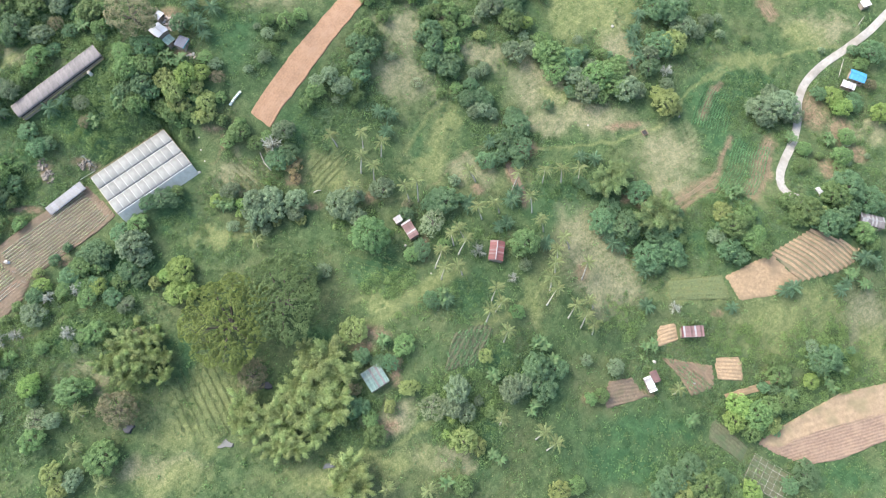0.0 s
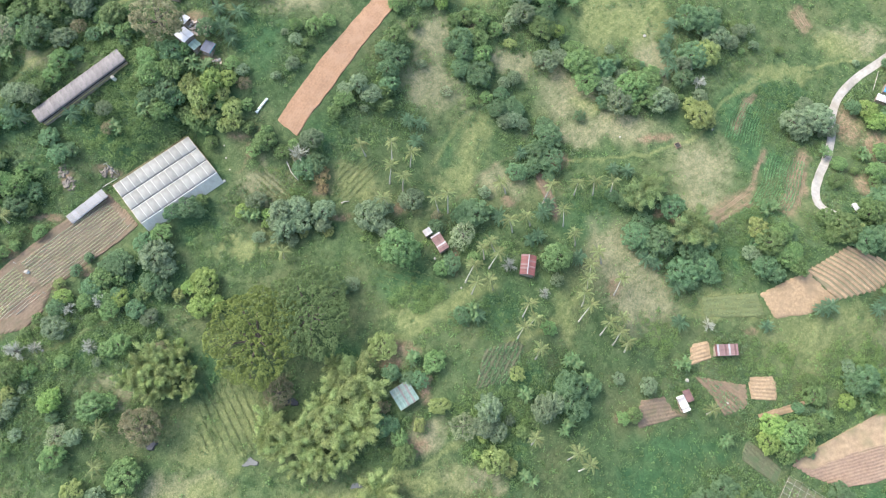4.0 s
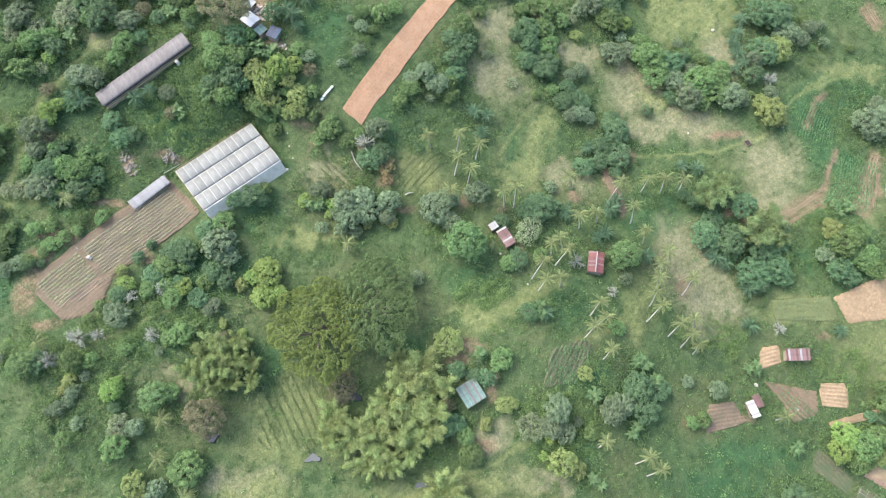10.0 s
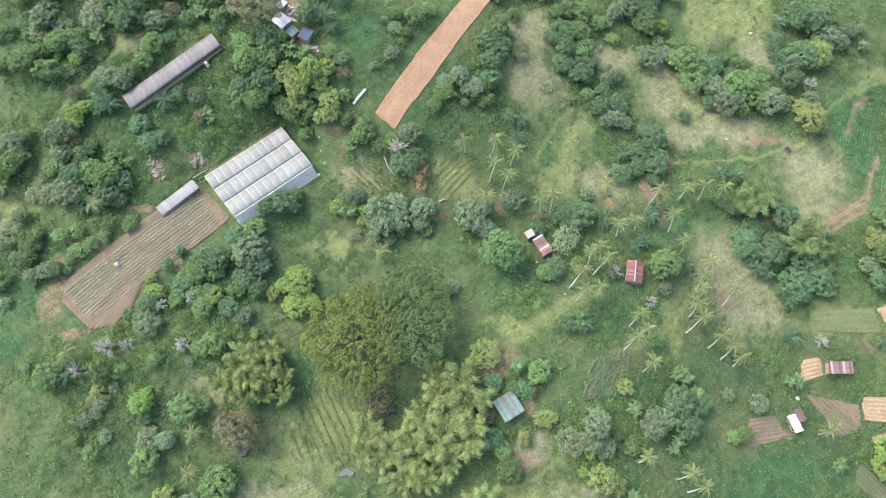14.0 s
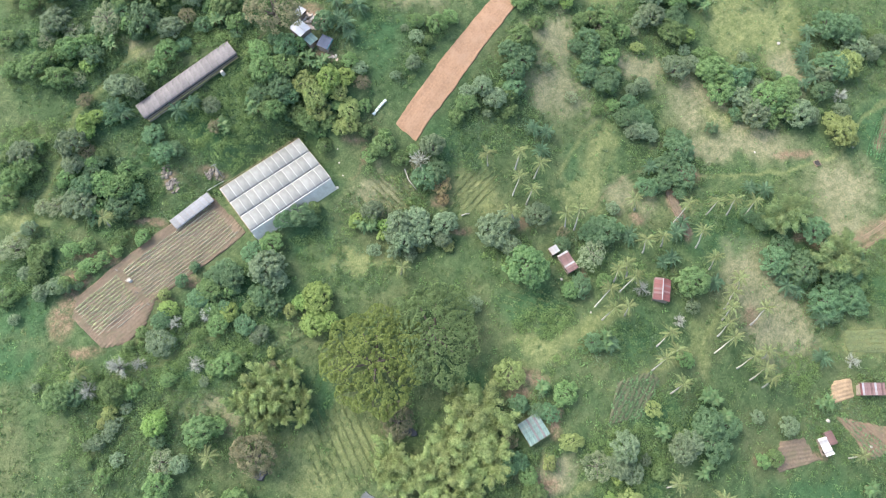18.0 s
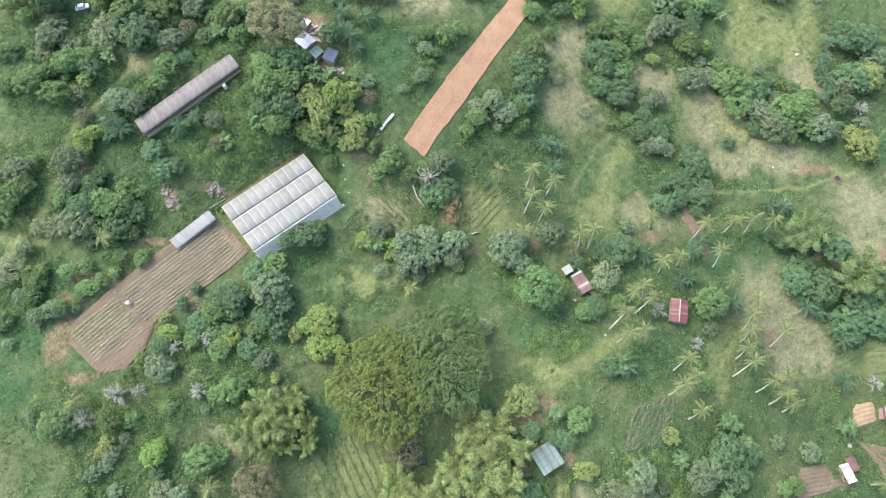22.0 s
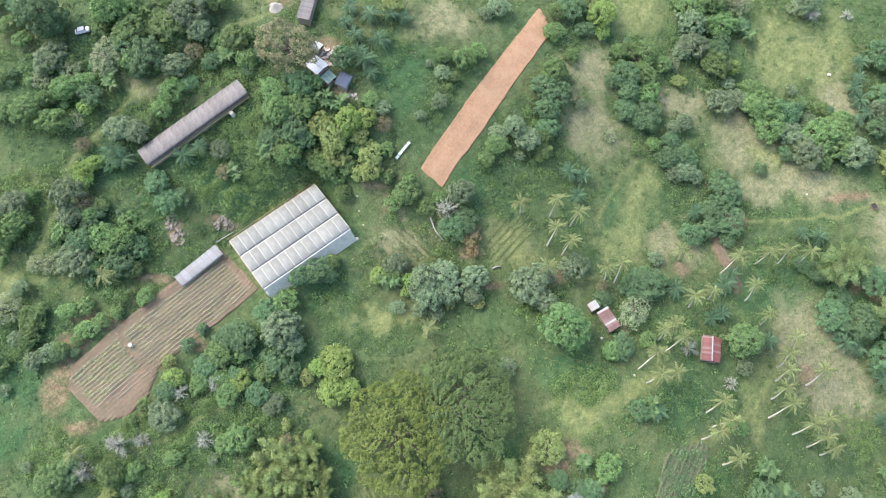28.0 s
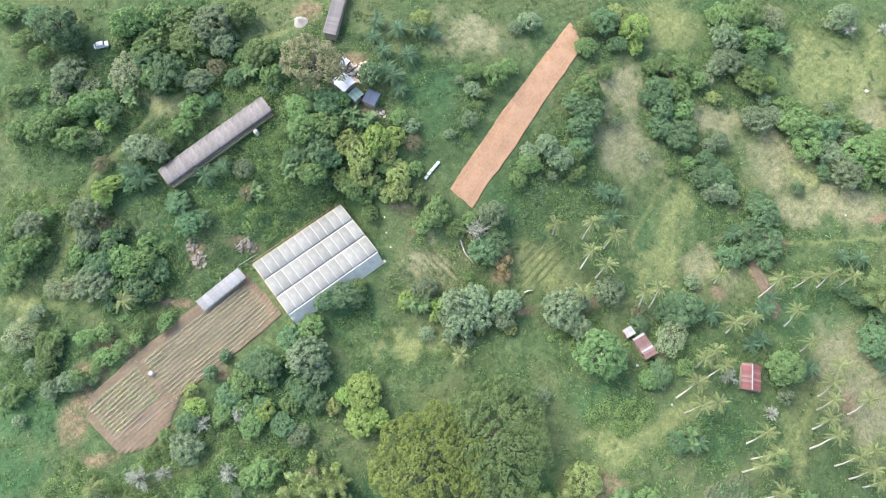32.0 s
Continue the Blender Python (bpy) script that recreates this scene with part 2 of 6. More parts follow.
    c = blend(nt, ranged(nt, tuft, 0.48, 0.32, 0.0, 0.75), c, blend(nt, 1.0, c, (1.36, 1.30, 1.26), "MULTIPLY"))
    c = blend(nt, ranged(nt, clump, 0.46, 0.32, 0.0, 0.45), c, blend(nt, 1.0, c, (1.22, 1.16, 1.12), "MULTIPLY"))
    nt.links.new(c, b.inputs["Base Color"])
    bumped(nt, b, fine, 0.7, 0.25)
    return m


# ---- the lie of the land ----
SLOPES = [-10.86, -14.56, 15.46, -0.49, -0.84, -0.49, -0.34, 1.15, -2.71, 1.2]
KNOLLS = [(-72, 91, -4.2), (-39, 95, -3.7), (-95, 110, 0.1), (-21, 110, 1.5), (3, 145, 1.6), (61, 69, 0.2), (19, 27, 0.4), (-26, 117, 1.5), (205, 143, 0.5), (181, 126, -4.7), (143, 62, 2.9), (126, 44, -1.3), (118, 33, -2.8), (159, 7, -4.4), (127, 122, 1.6), (174, 76, 8.6), (80, 126, 0.4), (-26, 8, -2.3), (-49, 140, 4.8), (-91, 64, 0.4), (-99, 42, 1.8), (-71, 41, 1.4), (-18, 69, -0.3), (42, 40, 4.1), (18, 20, 0.1), (12, 73, -0.7), (53, 128, -1.7), (25, 81, -1.1), (-75, 126, 0.8), (71, 115, -2.2)]
HOUSE_X, HOUSE_Y, HOUSE_TURN = -55.6, 92.7, radians(40.0)


def land(x, y):
    """Height of the ground, metres, for arrays or numbers."""
    x, y = np.asarray(x, float), np.asarray(y, float)
    u, v = 1.7 * np.tanh((x - 40) / 170), 1.2 * np.tanh((y - 80) / 120)
    terms = (1 + 0 * u, u, v, u * u, u * v, v * v, u**3, u * u * v, u * v * v, v**3)
    z = sum(k * term for k, term in zip(SLOPES, terms))
    for kx, ky, k in KNOLLS:
        z = z + k * np.exp(-((x - kx) ** 2 + (y - ky) ** 2) / 1352.0)
    # a level terrace under the greenhouse
    along = (x - HOUSE_X) * math.cos(HOUSE_TURN) + (y - HOUSE_Y) * math.sin(HOUSE_TURN)
    across = -(x - HOUSE_X) * math.sin(HOUSE_TURN) + (y - HOUSE_Y) * math.cos(HOUSE_TURN)
    off = np.maximum(np.maximum(np.abs(along) - 14.5, np.abs(across) - 10), 0)
    level = np.clip(1 - off / 9, 0, 1) ** 1.5
    return z * (1 - level)


def z_at(x, y):
    return float(land(x, y))


def ripple(x, y, size, seed):
    """Smooth random field between -1 and 1."""
    r = np.random.RandomState(seed)
    out = 0
    for _ in range(7):
        a, k, p = r.uniform(0, 2 * np.pi), r.uniform(0.6, 1.6) * 2 * np.pi / size, r.uniform(0, 6.28)
        out = out + np.sin(k * (x * np.cos(a) + y * np.sin(a)) + p)
    return out / 4


TREES_DARK_a = [(-130.6, 149.7, 3.8), (-124.3, 145.9, 7.0), (-122.0, 144.8, 3.6), (-110.0, 126.0, 3.8), (-107.2, 86.9, 3.9), (-106.4, 92.3, 2.8), (-103.7, 108.9, 2.7), (-103.1, 140.5, 3.6), (-100.5, 30.9, 3.7), (-97.8, 81.9, 4.2), (-96.2, 136.9, 5.4), (-93.7, 86.9, 2.9), (-91.3, 104.4, 3.4), (-88.1, 99.5, 3.7), (-85.1, 101.0, 2.3), (-84.7, 131.2, 2.5), (-81.2, 50.8, 3.1), (-79.0, 137.1, 3.2), (-78.4, 20.2, 1.9), (-78.2, 62.5, 2.0), (-75.6, 66.9, 1.8), (-73.1, 57.1, 3.4), (-69.6, 64.3, 2.9), (-66.2, 65.7, 4.2), (-64.8, 63.8, 3.4), (-61.6, 118.2, 3.6), (-60.0, 71.8, 3.0), (-59.9, 51.2, 3.2), (-56.0, 59.4, 3.7), (-55.7, 120.3, 4.3), (-53.9, 131.7, 4.0), (-52.9, 117.7, 3.2)]
TREES_DARK_b = [(-52.5, 57.0, 2.9), (-52.3, 81.8, 3.1), (-48.1, 83.7, 4.0), (-45.4, 82.9, 2.8), (-43.2, 139.5, 3.8), (-11.8, 97.5, 4.3), (-8.5, 99.4, 3.4), (-2.2, 60.9, 3.1), (0.7, 59.4, 3.0), (14.0, 140.6, 4.3), (14.1, 18.1, 3.4), (14.5, 133.3, 3.9), (14.8, 128.4, 3.7), (16.5, 33.2, 3.0), (16.6, 18.1, 2.7), (17.4, 138.7, 4.3), (21.8, 31.5, 2.6), (22.6, 169.1, 4.5), (25.3, 31.1, 2.6), (27.1, 163.1, 3.1), (30.2, 80.7, 2.7), (35.2, 68.0, 3.7), (35.6, 147.6, 2.5), (38.4, 51.1, 2.8), (39.1, 85.0, 3.6), (39.4, 138.8, 3.8), (39.8, 150.2, 4.2), (40.6, 144.4, 3.6), (42.7, 85.7, 5.3), (44.0, 135.6, 3.1), (45.5, 137.8, 4.5), (48.7, 87.6, 2.2)]
TREES_DARK_c = [(52.2, 125.2, 4.0), (53.8, 131.0, 2.9), (56.9, 126.8, 3.6), (58.4, 102.2, 3.4), (58.6, 125.3, 3.6), (63.8, 104.3, 3.5), (65.2, 110.0, 3.6), (68.9, 120.2, 3.4), (69.8, 101.6, 2.5), (70.1, 115.8, 5.0), (70.1, 162.1, 3.8), (70.7, 107.3, 4.5), (72.2, 30.1, 5.1), (72.7, 167.1, 3.1), (73.9, 24.9, 4.7), (79.1, 30.5, 3.8), (79.9, 172.9, 3.3), (82.3, 125.1, 2.3), (91.5, 143.3, 4.8), (91.9, 95.1, 2.5), (96.2, 93.0, 3.3), (98.8, 80.5, 4.9), (101.8, 85.9, 3.7), (107.0, 78.3, 5.4), (111.8, -8.1, 3.8), (112.2, 90.6, 5.0), (114.5, 68.7, 4.8), (115.9, -4.8, 4.9), (116.6, 65.2, 3.4), (117.2, 76.6, 4.3), (121.2, 78.4, 4.8), (121.8, 140.4, 3.9)]
TREES_DARK_d = [(122.6, 70.5, 4.7), (123.2, -1.4, 5.8), (124.7, 68.0, 3.3), (127.0, 166.6, 5.2), (127.2, 150.9, 5.8), (133.7, 166.6, 6.4), (134.7, -5.1, 3.3), (141.8, 69.9, 4.1), (145.6, 67.5, 3.7), (159.1, -7.3, 3.2), (165.4, -3.8, 4.3), (172.9, 32.8, 3.9), (176.8, 34.6, 4.3), (177.2, 78.1, 5.2), (183.5, 79.7, 4.8), (189.0, 84.9, 3.9), (189.3, 93.2, 6.6), (191.8, 136.2, 3.5), (198.2, 89.3, 5.4), (204.4, 131.2, 3.4), (205.7, 134.5, 3.0), (209.0, 155.3, 2.5), (215.3, 153.2, 5.4)]
TREES_DARK = TREES_DARK_a + TREES_DARK_b + TREES_DARK_c + TREES_DARK_d
TREES_MID_a = [(-139.8, 151.6, 3.5), (-135.2, 129.4, 2.4), (-134.4, 144.1, 3.1), (-132.3, 119.7, 2.4), (-130.3, 140.6, 2.8), (-127.2, 82.8, 3.6), (-125.9, 120.7, 4.5), (-125.2, 87.7, 4.1), (-123.3, 91.5, 3.6), (-122.0, 54.9, 3.1), (-121.8, 98.5, 1.9), (-121.4, 124.0, 3.0), (-121.1, 140.7, 2.4), (-118.0, 117.8, 4.1), (-116.7, 67.0, 2.8), (-116.3, 126.9, 4.2), (-115.6, 61.7, 2.9), (-115.6, 65.7, 3.2), (-114.7, 68.6, 1.9), (-112.7, 89.6, 2.8), (-111.9, 129.1, 3.5), (-109.9, 145.4, 2.8), (-108.0, 68.9, 2.5), (-107.6, 59.5, 2.2), (-107.5, 150.0, 5.1), (-104.4, 70.5, 2.3), (-104.3, 62.4, 1.9), (-103.5, 81.7, 2.8), (-102.6, 88.5, 4.5), (-102.1, 65.1, 2.2), (-101.8, 144.8, 4.7), (-100.8, 153.4, 4.3)]
TREES_MID_b = [(-99.7, 67.3, 2.2), (-99.6, 136.0, 3.6), (-98.1, 87.6, 4.1), (-97.5, 94.0, 2.3), (-96.5, 69.7, 2.0), (-95.7, 73.8, 2.6), (-95.5, 152.8, 4.5), (-94.2, 80.8, 2.8), (-94.1, 92.9, 2.0), (-94.1, 120.9, 2.8), (-91.5, 146.7, 5.2), (-91.2, 123.7, 3.6), (-91.1, 31.9, 3.4), (-90.7, 11.1, 2.5), (-90.6, 74.2, 2.5), (-88.8, 43.6, 1.4), (-88.6, 128.3, 3.6), (-86.1, 32.3, 1.9), (-86.1, 47.4, 2.0), (-79.0, 154.5, 4.5), (-77.4, 35.4, 2.2), (-76.8, 9.2, 3.6), (-73.9, 53.1, 2.8), (-73.2, 143.5, 4.8), (-70.8, 60.0, 3.6), (-69.3, 138.1, 3.2), (-67.0, 50.8, 3.1), (-65.7, 39.4, 3.0), (-64.2, 24.1, 2.7), (-62.8, 40.3, 3.8), (-62.0, 130.0, 3.6), (-60.4, 42.1, 1.9)]
TREES_MID_c = [(-60.2, 124.7, 4.7), (-58.6, 56.4, 2.3), (-58.6, 114.9, 3.6), (-57.6, 4.3, 5.6), (-57.2, 113.9, 3.9), (-55.4, 74.9, 3.6), (-53.7, 126.0, 4.0), (-50.4, 132.4, 2.9), (-50.2, 115.2, 4.0), (-46.9, 112.2, 4.0), (-44.1, 85.9, 2.4), (-43.9, 109.4, 2.6), (-42.3, 105.6, 2.6), (-40.8, 111.7, 2.7), (-35.4, 129.3, 2.7), (-30.5, 116.9, 2.2), (-30.2, 109.8, 2.2), (-28.5, 102.9, 2.2), (-27.6, 84.8, 2.6), (-24.8, 105.2, 4.7), (-24.2, 108.7, 2.3), (-19.5, 102.4, 2.9), (-16.0, 145.2, 2.6), (-15.7, 105.2, 1.9), (-12.7, 139.2, 2.0), (-9.7, 144.8, 3.9), (-5.6, 149.1, 2.5), (-2.9, 116.7, 2.3), (0.1, 121.3, 3.6), (13.1, 121.5, 3.3), (13.2, 125.2, 2.9), (16.6, 145.3, 4.8)]
TREES_MID_d = [(17.2, 159.9, 3.4), (18.2, 76.2, 3.0), (18.4, 167.2, 3.1), (19.2, 14.7, 3.3), (21.0, 9.7, 3.6), (22.4, 153.0, 2.7), (29.8, 36.5, 3.7), (32.1, 66.4, 3.2), (37.7, 157.6, 3.2), (41.2, 158.4, 3.7), (42.7, 70.0, 2.5), (43.1, 127.3, 2.0), (45.2, 150.9, 4.6), (46.6, 158.4, 4.2), (46.9, 145.3, 4.0), (47.4, -5.2, 3.6), (47.9, 134.9, 2.0), (48.5, 129.6, 2.5), (49.0, 141.5, 2.5), (52.2, 155.5, 3.2), (62.1, 176.6, 6.2), (66.7, 48.2, 2.5), (67.3, 171.8, 3.8), (69.3, 179.3, 5.4), (69.7, 157.9, 5.3), (72.6, 172.1, 4.7), (81.3, 150.1, 4.2), (82.8, 144.3, 6.6), (83.4, -5.9, 3.2), (85.8, 139.1, 5.8), (90.6, 21.0, 2.2), (94.4, 21.9, 3.2)]
TREES_MID_e = [(101.3, 128.2, 3.4), (101.3, 135.7, 6.6), (106.4, 137.7, 5.3), (107.7, 132.5, 5.0), (110.0, 142.4, 3.5), (127.3, -6.7, 6.3), (138.1, -9.0, 3.3), (143.9, 77.2, 5.7), (147.3, 10.1, 4.0), (148.7, 80.5, 4.2), (149.5, 15.5, 5.4), (149.5, 73.2, 4.7), (151.8, 74.4, 3.7), (151.9, 11.0, 3.2), (153.3, 69.4, 3.7), (155.2, 18.3, 4.4), (157.3, 33.1, 2.9), (158.7, 29.3, 4.4), (159.4, 19.7, 4.3), (166.0, 86.8, 4.0), (167.7, 80.3, 3.6), (170.4, 82.8, 6.1), (175.7, 103.1, 3.2), (179.8, 111.2, 3.4), (183.9, 89.6, 5.4), (192.3, 76.3, 4.7), (193.8, 108.4, 3.9), (196.0, 72.9, 3.4), (198.9, 117.5, 3.8), (211.1, 149.0, 3.0)]
TREES_MID = TREES_MID_a + TREES_MID_b + TREES_MID_c + TREES_MID_d + TREES_MID_e
TREES_GREY_a = [(-124.9, 95.3, 4.5), (-121.5, 135.4, 4.9), (-120.2, 74.4, 2.5), (-119.7, 49.4, 1.5), (-118.4, 61.7, 2.5), (-113.4, 56.6, 2.6), (-111.9, 99.1, 4.9), (-111.5, 93.7, 3.9), (-111.0, 32.1, 1.4), (-110.6, 58.7, 2.3), (-108.0, 82.2, 5.2), (-101.8, 117.4, 4.5), (-96.9, 116.8, 4.2), (-95.5, 18.3, 1.5), (-93.3, 19.0, 2.2), (-90.9, 21.1, 1.8), (-88.2, 135.3, 4.7), (-88.1, 15.2, 1.8), (-85.7, 150.7, 6.0), (-85.2, 147.8, 3.7), (-82.5, 145.1, 4.5), (-80.7, 45.0, 3.9), (-75.6, 114.2, 3.1), (-72.3, 14.6, 3.2), (-68.8, 35.6, 1.4), (-65.2, -1.6, 3.6), (-55.7, 48.8, 2.9), (-55.2, 67.5, 6.1), (-52.4, 63.8, 3.7), (-32.3, 127.4, 2.6), (-27.2, 86.7, 3.6), (-26.0, 75.4, 2.2)]
TREES_GREY_b = [(-21.7, 126.7, 1.6), (-20.3, 79.8, 3.6), (-20.1, 75.0, 2.2), (-18.9, 82.5, 4.9), (-17.3, 78.3, 4.5), (-16.5, 130.9, 2.6), (-15.9, 140.0, 2.7), (-15.6, 74.5, 2.0), (-13.7, 84.1, 5.2), (-12.9, 80.0, 4.5), (-9.8, 106.4, 4.1), (-6.1, 79.8, 3.4), (-5.5, 84.0, 4.5), (-4.0, 162.4, 2.5), (0.1, 164.8, 3.9), (3.7, 61.0, 2.3), (4.8, 126.6, 4.0), (8.4, 80.9, 2.7), (8.8, 82.6, 5.2), (8.8, 123.7, 4.8), (12.8, 86.0, 4.4), (14.3, 78.5, 3.8), (22.3, 89.0, 4.6), (44.5, 17.7, 4.3), (46.3, 22.7, 4.8), (46.9, 94.0, 2.0), (48.8, 16.1, 3.5), (54.8, 120.5, 3.5), (54.9, 135.4, 3.1), (57.2, 122.2, 4.5), (58.7, 137.7, 2.9), (58.9, 160.9, 3.7)]
TREES_GREY_c = [(61.2, 120.6, 2.8), (62.1, 170.5, 4.7), (62.3, 162.6, 5.1), (63.4, 22.9, 5.0), (66.7, 24.8, 4.1), (70.3, 64.2, 2.3), (70.3, 144.7, 4.6), (76.2, 147.1, 4.0), (92.2, 136.5, 4.6), (96.8, 130.4, 5.7), (99.4, 141.1, 2.9), (100.2, 31.1, 3.8), (104.5, 185.0, 5.1), (111.8, 130.9, 5.3), (116.4, 130.8, 3.5), (122.6, 146.6, 4.0), (127.8, 133.9, 3.4), (137.9, 161.2, 5.3), (138.7, 74.2, 3.3), (143.9, 159.0, 3.9), (148.2, 164.5, 3.9), (166.3, 126.8, 7.1), (166.9, 122.5, 3.2), (171.1, 134.5, 5.0), (174.4, 129.9, 7.5), (178.5, 126.7, 4.5)]
TREES_GREY = TREES_GREY_a + TREES_GREY_b + TREES_GREY_c
TREES_BRIGHT = [(-116.1, 128.8, 1.7), (-110.8, 122.8, 2.4), (-109.3, 105.6, 3.3), (-109.2, 102.9, 2.7), (-107.4, 107.7, 2.7), (-79.9, 54.2, 2.8), (-79.0, 24.2, 3.7), (-78.6, 27.0, 1.5), (-64.3, 54.3, 2.9), (-46.6, 42.0, 1.4), (-45.8, 58.7, 2.5), (-41.7, 119.8, 2.9), (-41.5, 52.7, 3.7), (-41.0, 122.4, 4.3), (-40.8, 60.1, 5.1), (-37.1, 53.6, 3.0), (-36.6, 123.7, 3.6), (-31.5, 83.8, 2.7), (-24.0, 80.0, 1.8), (-23.3, 82.8, 2.5), (32.4, 168.5, 5.0), (32.6, 163.3, 2.8), (42.5, 9.6, 1.5), (44.4, 14.6, 1.9), (75.3, 157.4, 2.9), (141.4, 13.8, 4.5), (143.8, 18.3, 4.9), (144.1, -8.8, 4.0), (170.2, 26.5, 3.2), (196.8, 134.6, 4.3), (199.4, 130.4, 4.3), (213.7, 126.6, 4.9)]
TREES_OLIVE_a = [(-92.7, 23.8, 1.6), (-90.8, 26.5, 2.0), (-82.0, 58.1, 2.0), (-70.6, -0.0, 3.6), (-68.7, -4.3, 3.2), (-52.2, 44.4, 1.5), (-48.4, 55.9, 2.2), (-48.4, 121.6, 3.6), (-45.3, 118.0, 4.3), (-43.8, 114.3, 3.6), (-38.0, 119.5, 3.2), (-37.7, 109.9, 2.9), (-34.8, 114.7, 3.7), (-34.7, 110.7, 3.2), (-30.6, 158.5, 3.5), (-12.0, 76.9, 1.6), (-4.5, 78.0, 2.0), (13.8, 41.0, 4.1), (25.2, 18.0, 2.3), (27.3, 172.4, 4.1), (31.4, 23.7, 3.4), (47.8, 7.8, 3.9), (52.2, 6.2, 2.8), (55.7, 33.4, 2.7), (57.8, 151.2, 2.5), (77.7, -7.4, 3.6), (119.5, -8.6, 4.4), (124.1, 130.1, 3.3), (126.3, 125.7, 5.4), (130.1, 123.9, 2.5), (132.0, 151.8, 5.2), (141.3, 82.9, 4.2)]
TREES_OLIVE_b = [(156.2, 12.8, 3.2), (174.7, 82.7, 3.7)]
TREES_OLIVE = TREES_OLIVE_a + TREES_OLIVE_b
TREES_DRY = [(-111.0, 112.8, 2.5), (-108.5, 97.5, 2.6), (-83.8, 139.5, 2.9), (-76.9, 11.5, 2.3), (-74.1, 108.3, 2.3), (-57.4, 139.8, 8.5), (-53.2, 17.4, 6.7), (-51.7, 39.9, 2.2), (-31.4, 122.9, 3.0), (-16.9, 27.4, 5.0), (-14.1, 101.3, 3.0), (13.9, 23.2, 2.4), (27.0, 31.5, 2.1), (30.6, 84.8, 2.0), (43.4, 156.5, 2.1), (212.9, 139.8, 2.8)]
TREES_PALE = [(-96.9, 31.8, 2.7), (-89.9, 37.9, 3.2), (-85.5, 39.3, 2.0), (-78.1, 50.4, 2.3), (-71.0, 39.8, 2.3), (-70.1, 53.4, 2.5), (-13.7, 101.9, 3.7), (54.5, 68.5, 2.6), (65.8, 59.6, 2.1), (105.8, 181.1, 3.1), (120.0, 183.8, 2.1), (123.2, 51.3, 2.2), (128.8, 140.4, 2.8)]
TREES_WISPY = [(-123.6, 130.0, 3.0), (-122.7, 68.5, 4.5), (-117.9, 80.7, 2.8), (-116.6, 133.2, 3.8), (-113.7, 80.8, 3.4), (-113.7, 118.7, 2.8), (-106.9, 136.7, 5.9), (-76.6, 15.0, 3.7), (34.1, 129.9, 2.5), (38.3, 17.7, 4.8), (39.1, 77.7, 5.4), (55.3, 157.1, 2.8), (79.3, 181.1, 5.0), (101.2, 183.0, 4.1)]
TREES_DOME = [(-103.6, 30.0, 4.5), (-68.1, 23.1, 4.3), (18.9, 71.4, 6.9), (70.3, 71.3, 5.5)]
TREES_RUST = [(-7.1, 95.9, 3.2), (-6.2, 91.8, 2.2)]
PALMS_a = [(-99.6, 77.6, 5.0, -0.6, -0.5), (-98.6, 35.6, 5.0, -0.6, -0.5), (-17.4, 69.6, 5.0, -0.6, -0.5), (6.3, 102.5, 9.6, 0.8, 1.2), (16.3, 104.4, 9.6, -0.6, -0.9), (22.6, 102.1, 9.6, -0.8, -0.6), (16.2, 96.9, 9.6, -1.2, -1.7), (20.0, 93.6, 9.6, -0.6, -0.5), (13.8, 86.4, 9.6, 2.1, -0.4), (30.1, 87.3, 9.6, 1.2, -1.1), (34.3, 88.8, 9.6, 0.1, -2.5), (51.8, 94.1, 9.6, 2.6, 0.7), (68.9, 93.9, 9.6, -1.7, -2.4), (78.1, 95.3, 9.6, 0.4, -0.1), (84.0, 96.5, 9.6, 1.3, -0.9), (90.4, 96.4, 9.6, 1.1, -0.4), (72.5, 85.5, 9.6, 1.5, -1.6), (60.0, 83.1, 9.6, 2.4, 0.3), (54.2, 81.1, 9.6, 1.9, -0.5)]
PALMS_b = [(75.4, 77.3, 9.6, 2.3, -0.3), (45.2, 71.3, 9.6, 1.0, -0.7), (47.7, 73.2, 9.6, 2.4, -1.1), (42.2, 65.0, 9.6, -2.4, -2.7), (50.3, 69.7, 9.6, -2.7, -2.4), (43.0, 59.5, 9.6, -1.2, -1.0), (47.1, 60.1, 9.6, 1.7, 0.2), (83.3, 71.9, 9.6, 3.2, -0.6), (80.5, 67.3, 9.6, 1.3, -2.1), (79.3, 62.7, 9.6, 1.4, -1.2), (90.9, 63.6, 9.6, -0.4, -2.7), (78.0, 57.9, 9.6, 0.8, -1.5), (79.5, 54.1, 9.6, -2.1, -2.8), (59.4, 53.8, 9.6, -1.1, -2.1), (61.0, 48.9, 9.6, -1.7, -1.0), (57.2, 46.1, 9.6, -0.9, -1.5), (62.4, 39.8, 9.6, -0.5, -1.4), (85.7, 49.3, 9.6, -0.9, -2.0), (89.1, 46.1, 9.6, -0.1, -1.9)]
PALMS_c = [(91.6, 43.4, 9.6, 1.4, -1.2), (90.2, 50.9, 9.6, 3.6, 0.0), (119.4, 23.1, 9.6, 2.0, -0.2), (59.8, 13.8, 9.6, -0.1, -1.1), (73.0, 9.8, 9.6, -1.8, -1.6), (76.4, 6.5, 9.6, -1.6, -1.6), (36.8, -6.3, 5.0, -0.6, -0.5), (-64.3, 16.6, 5.0, -0.6, -0.5), (-64.1, 6.6, 5.0, -0.6, -0.5), (-56.4, -3.0, 5.0, -0.6, -0.5), (24.6, -5.6, 5.0, -0.6, -0.5)]
PALMS = PALMS_a + PALMS_b + PALMS_c
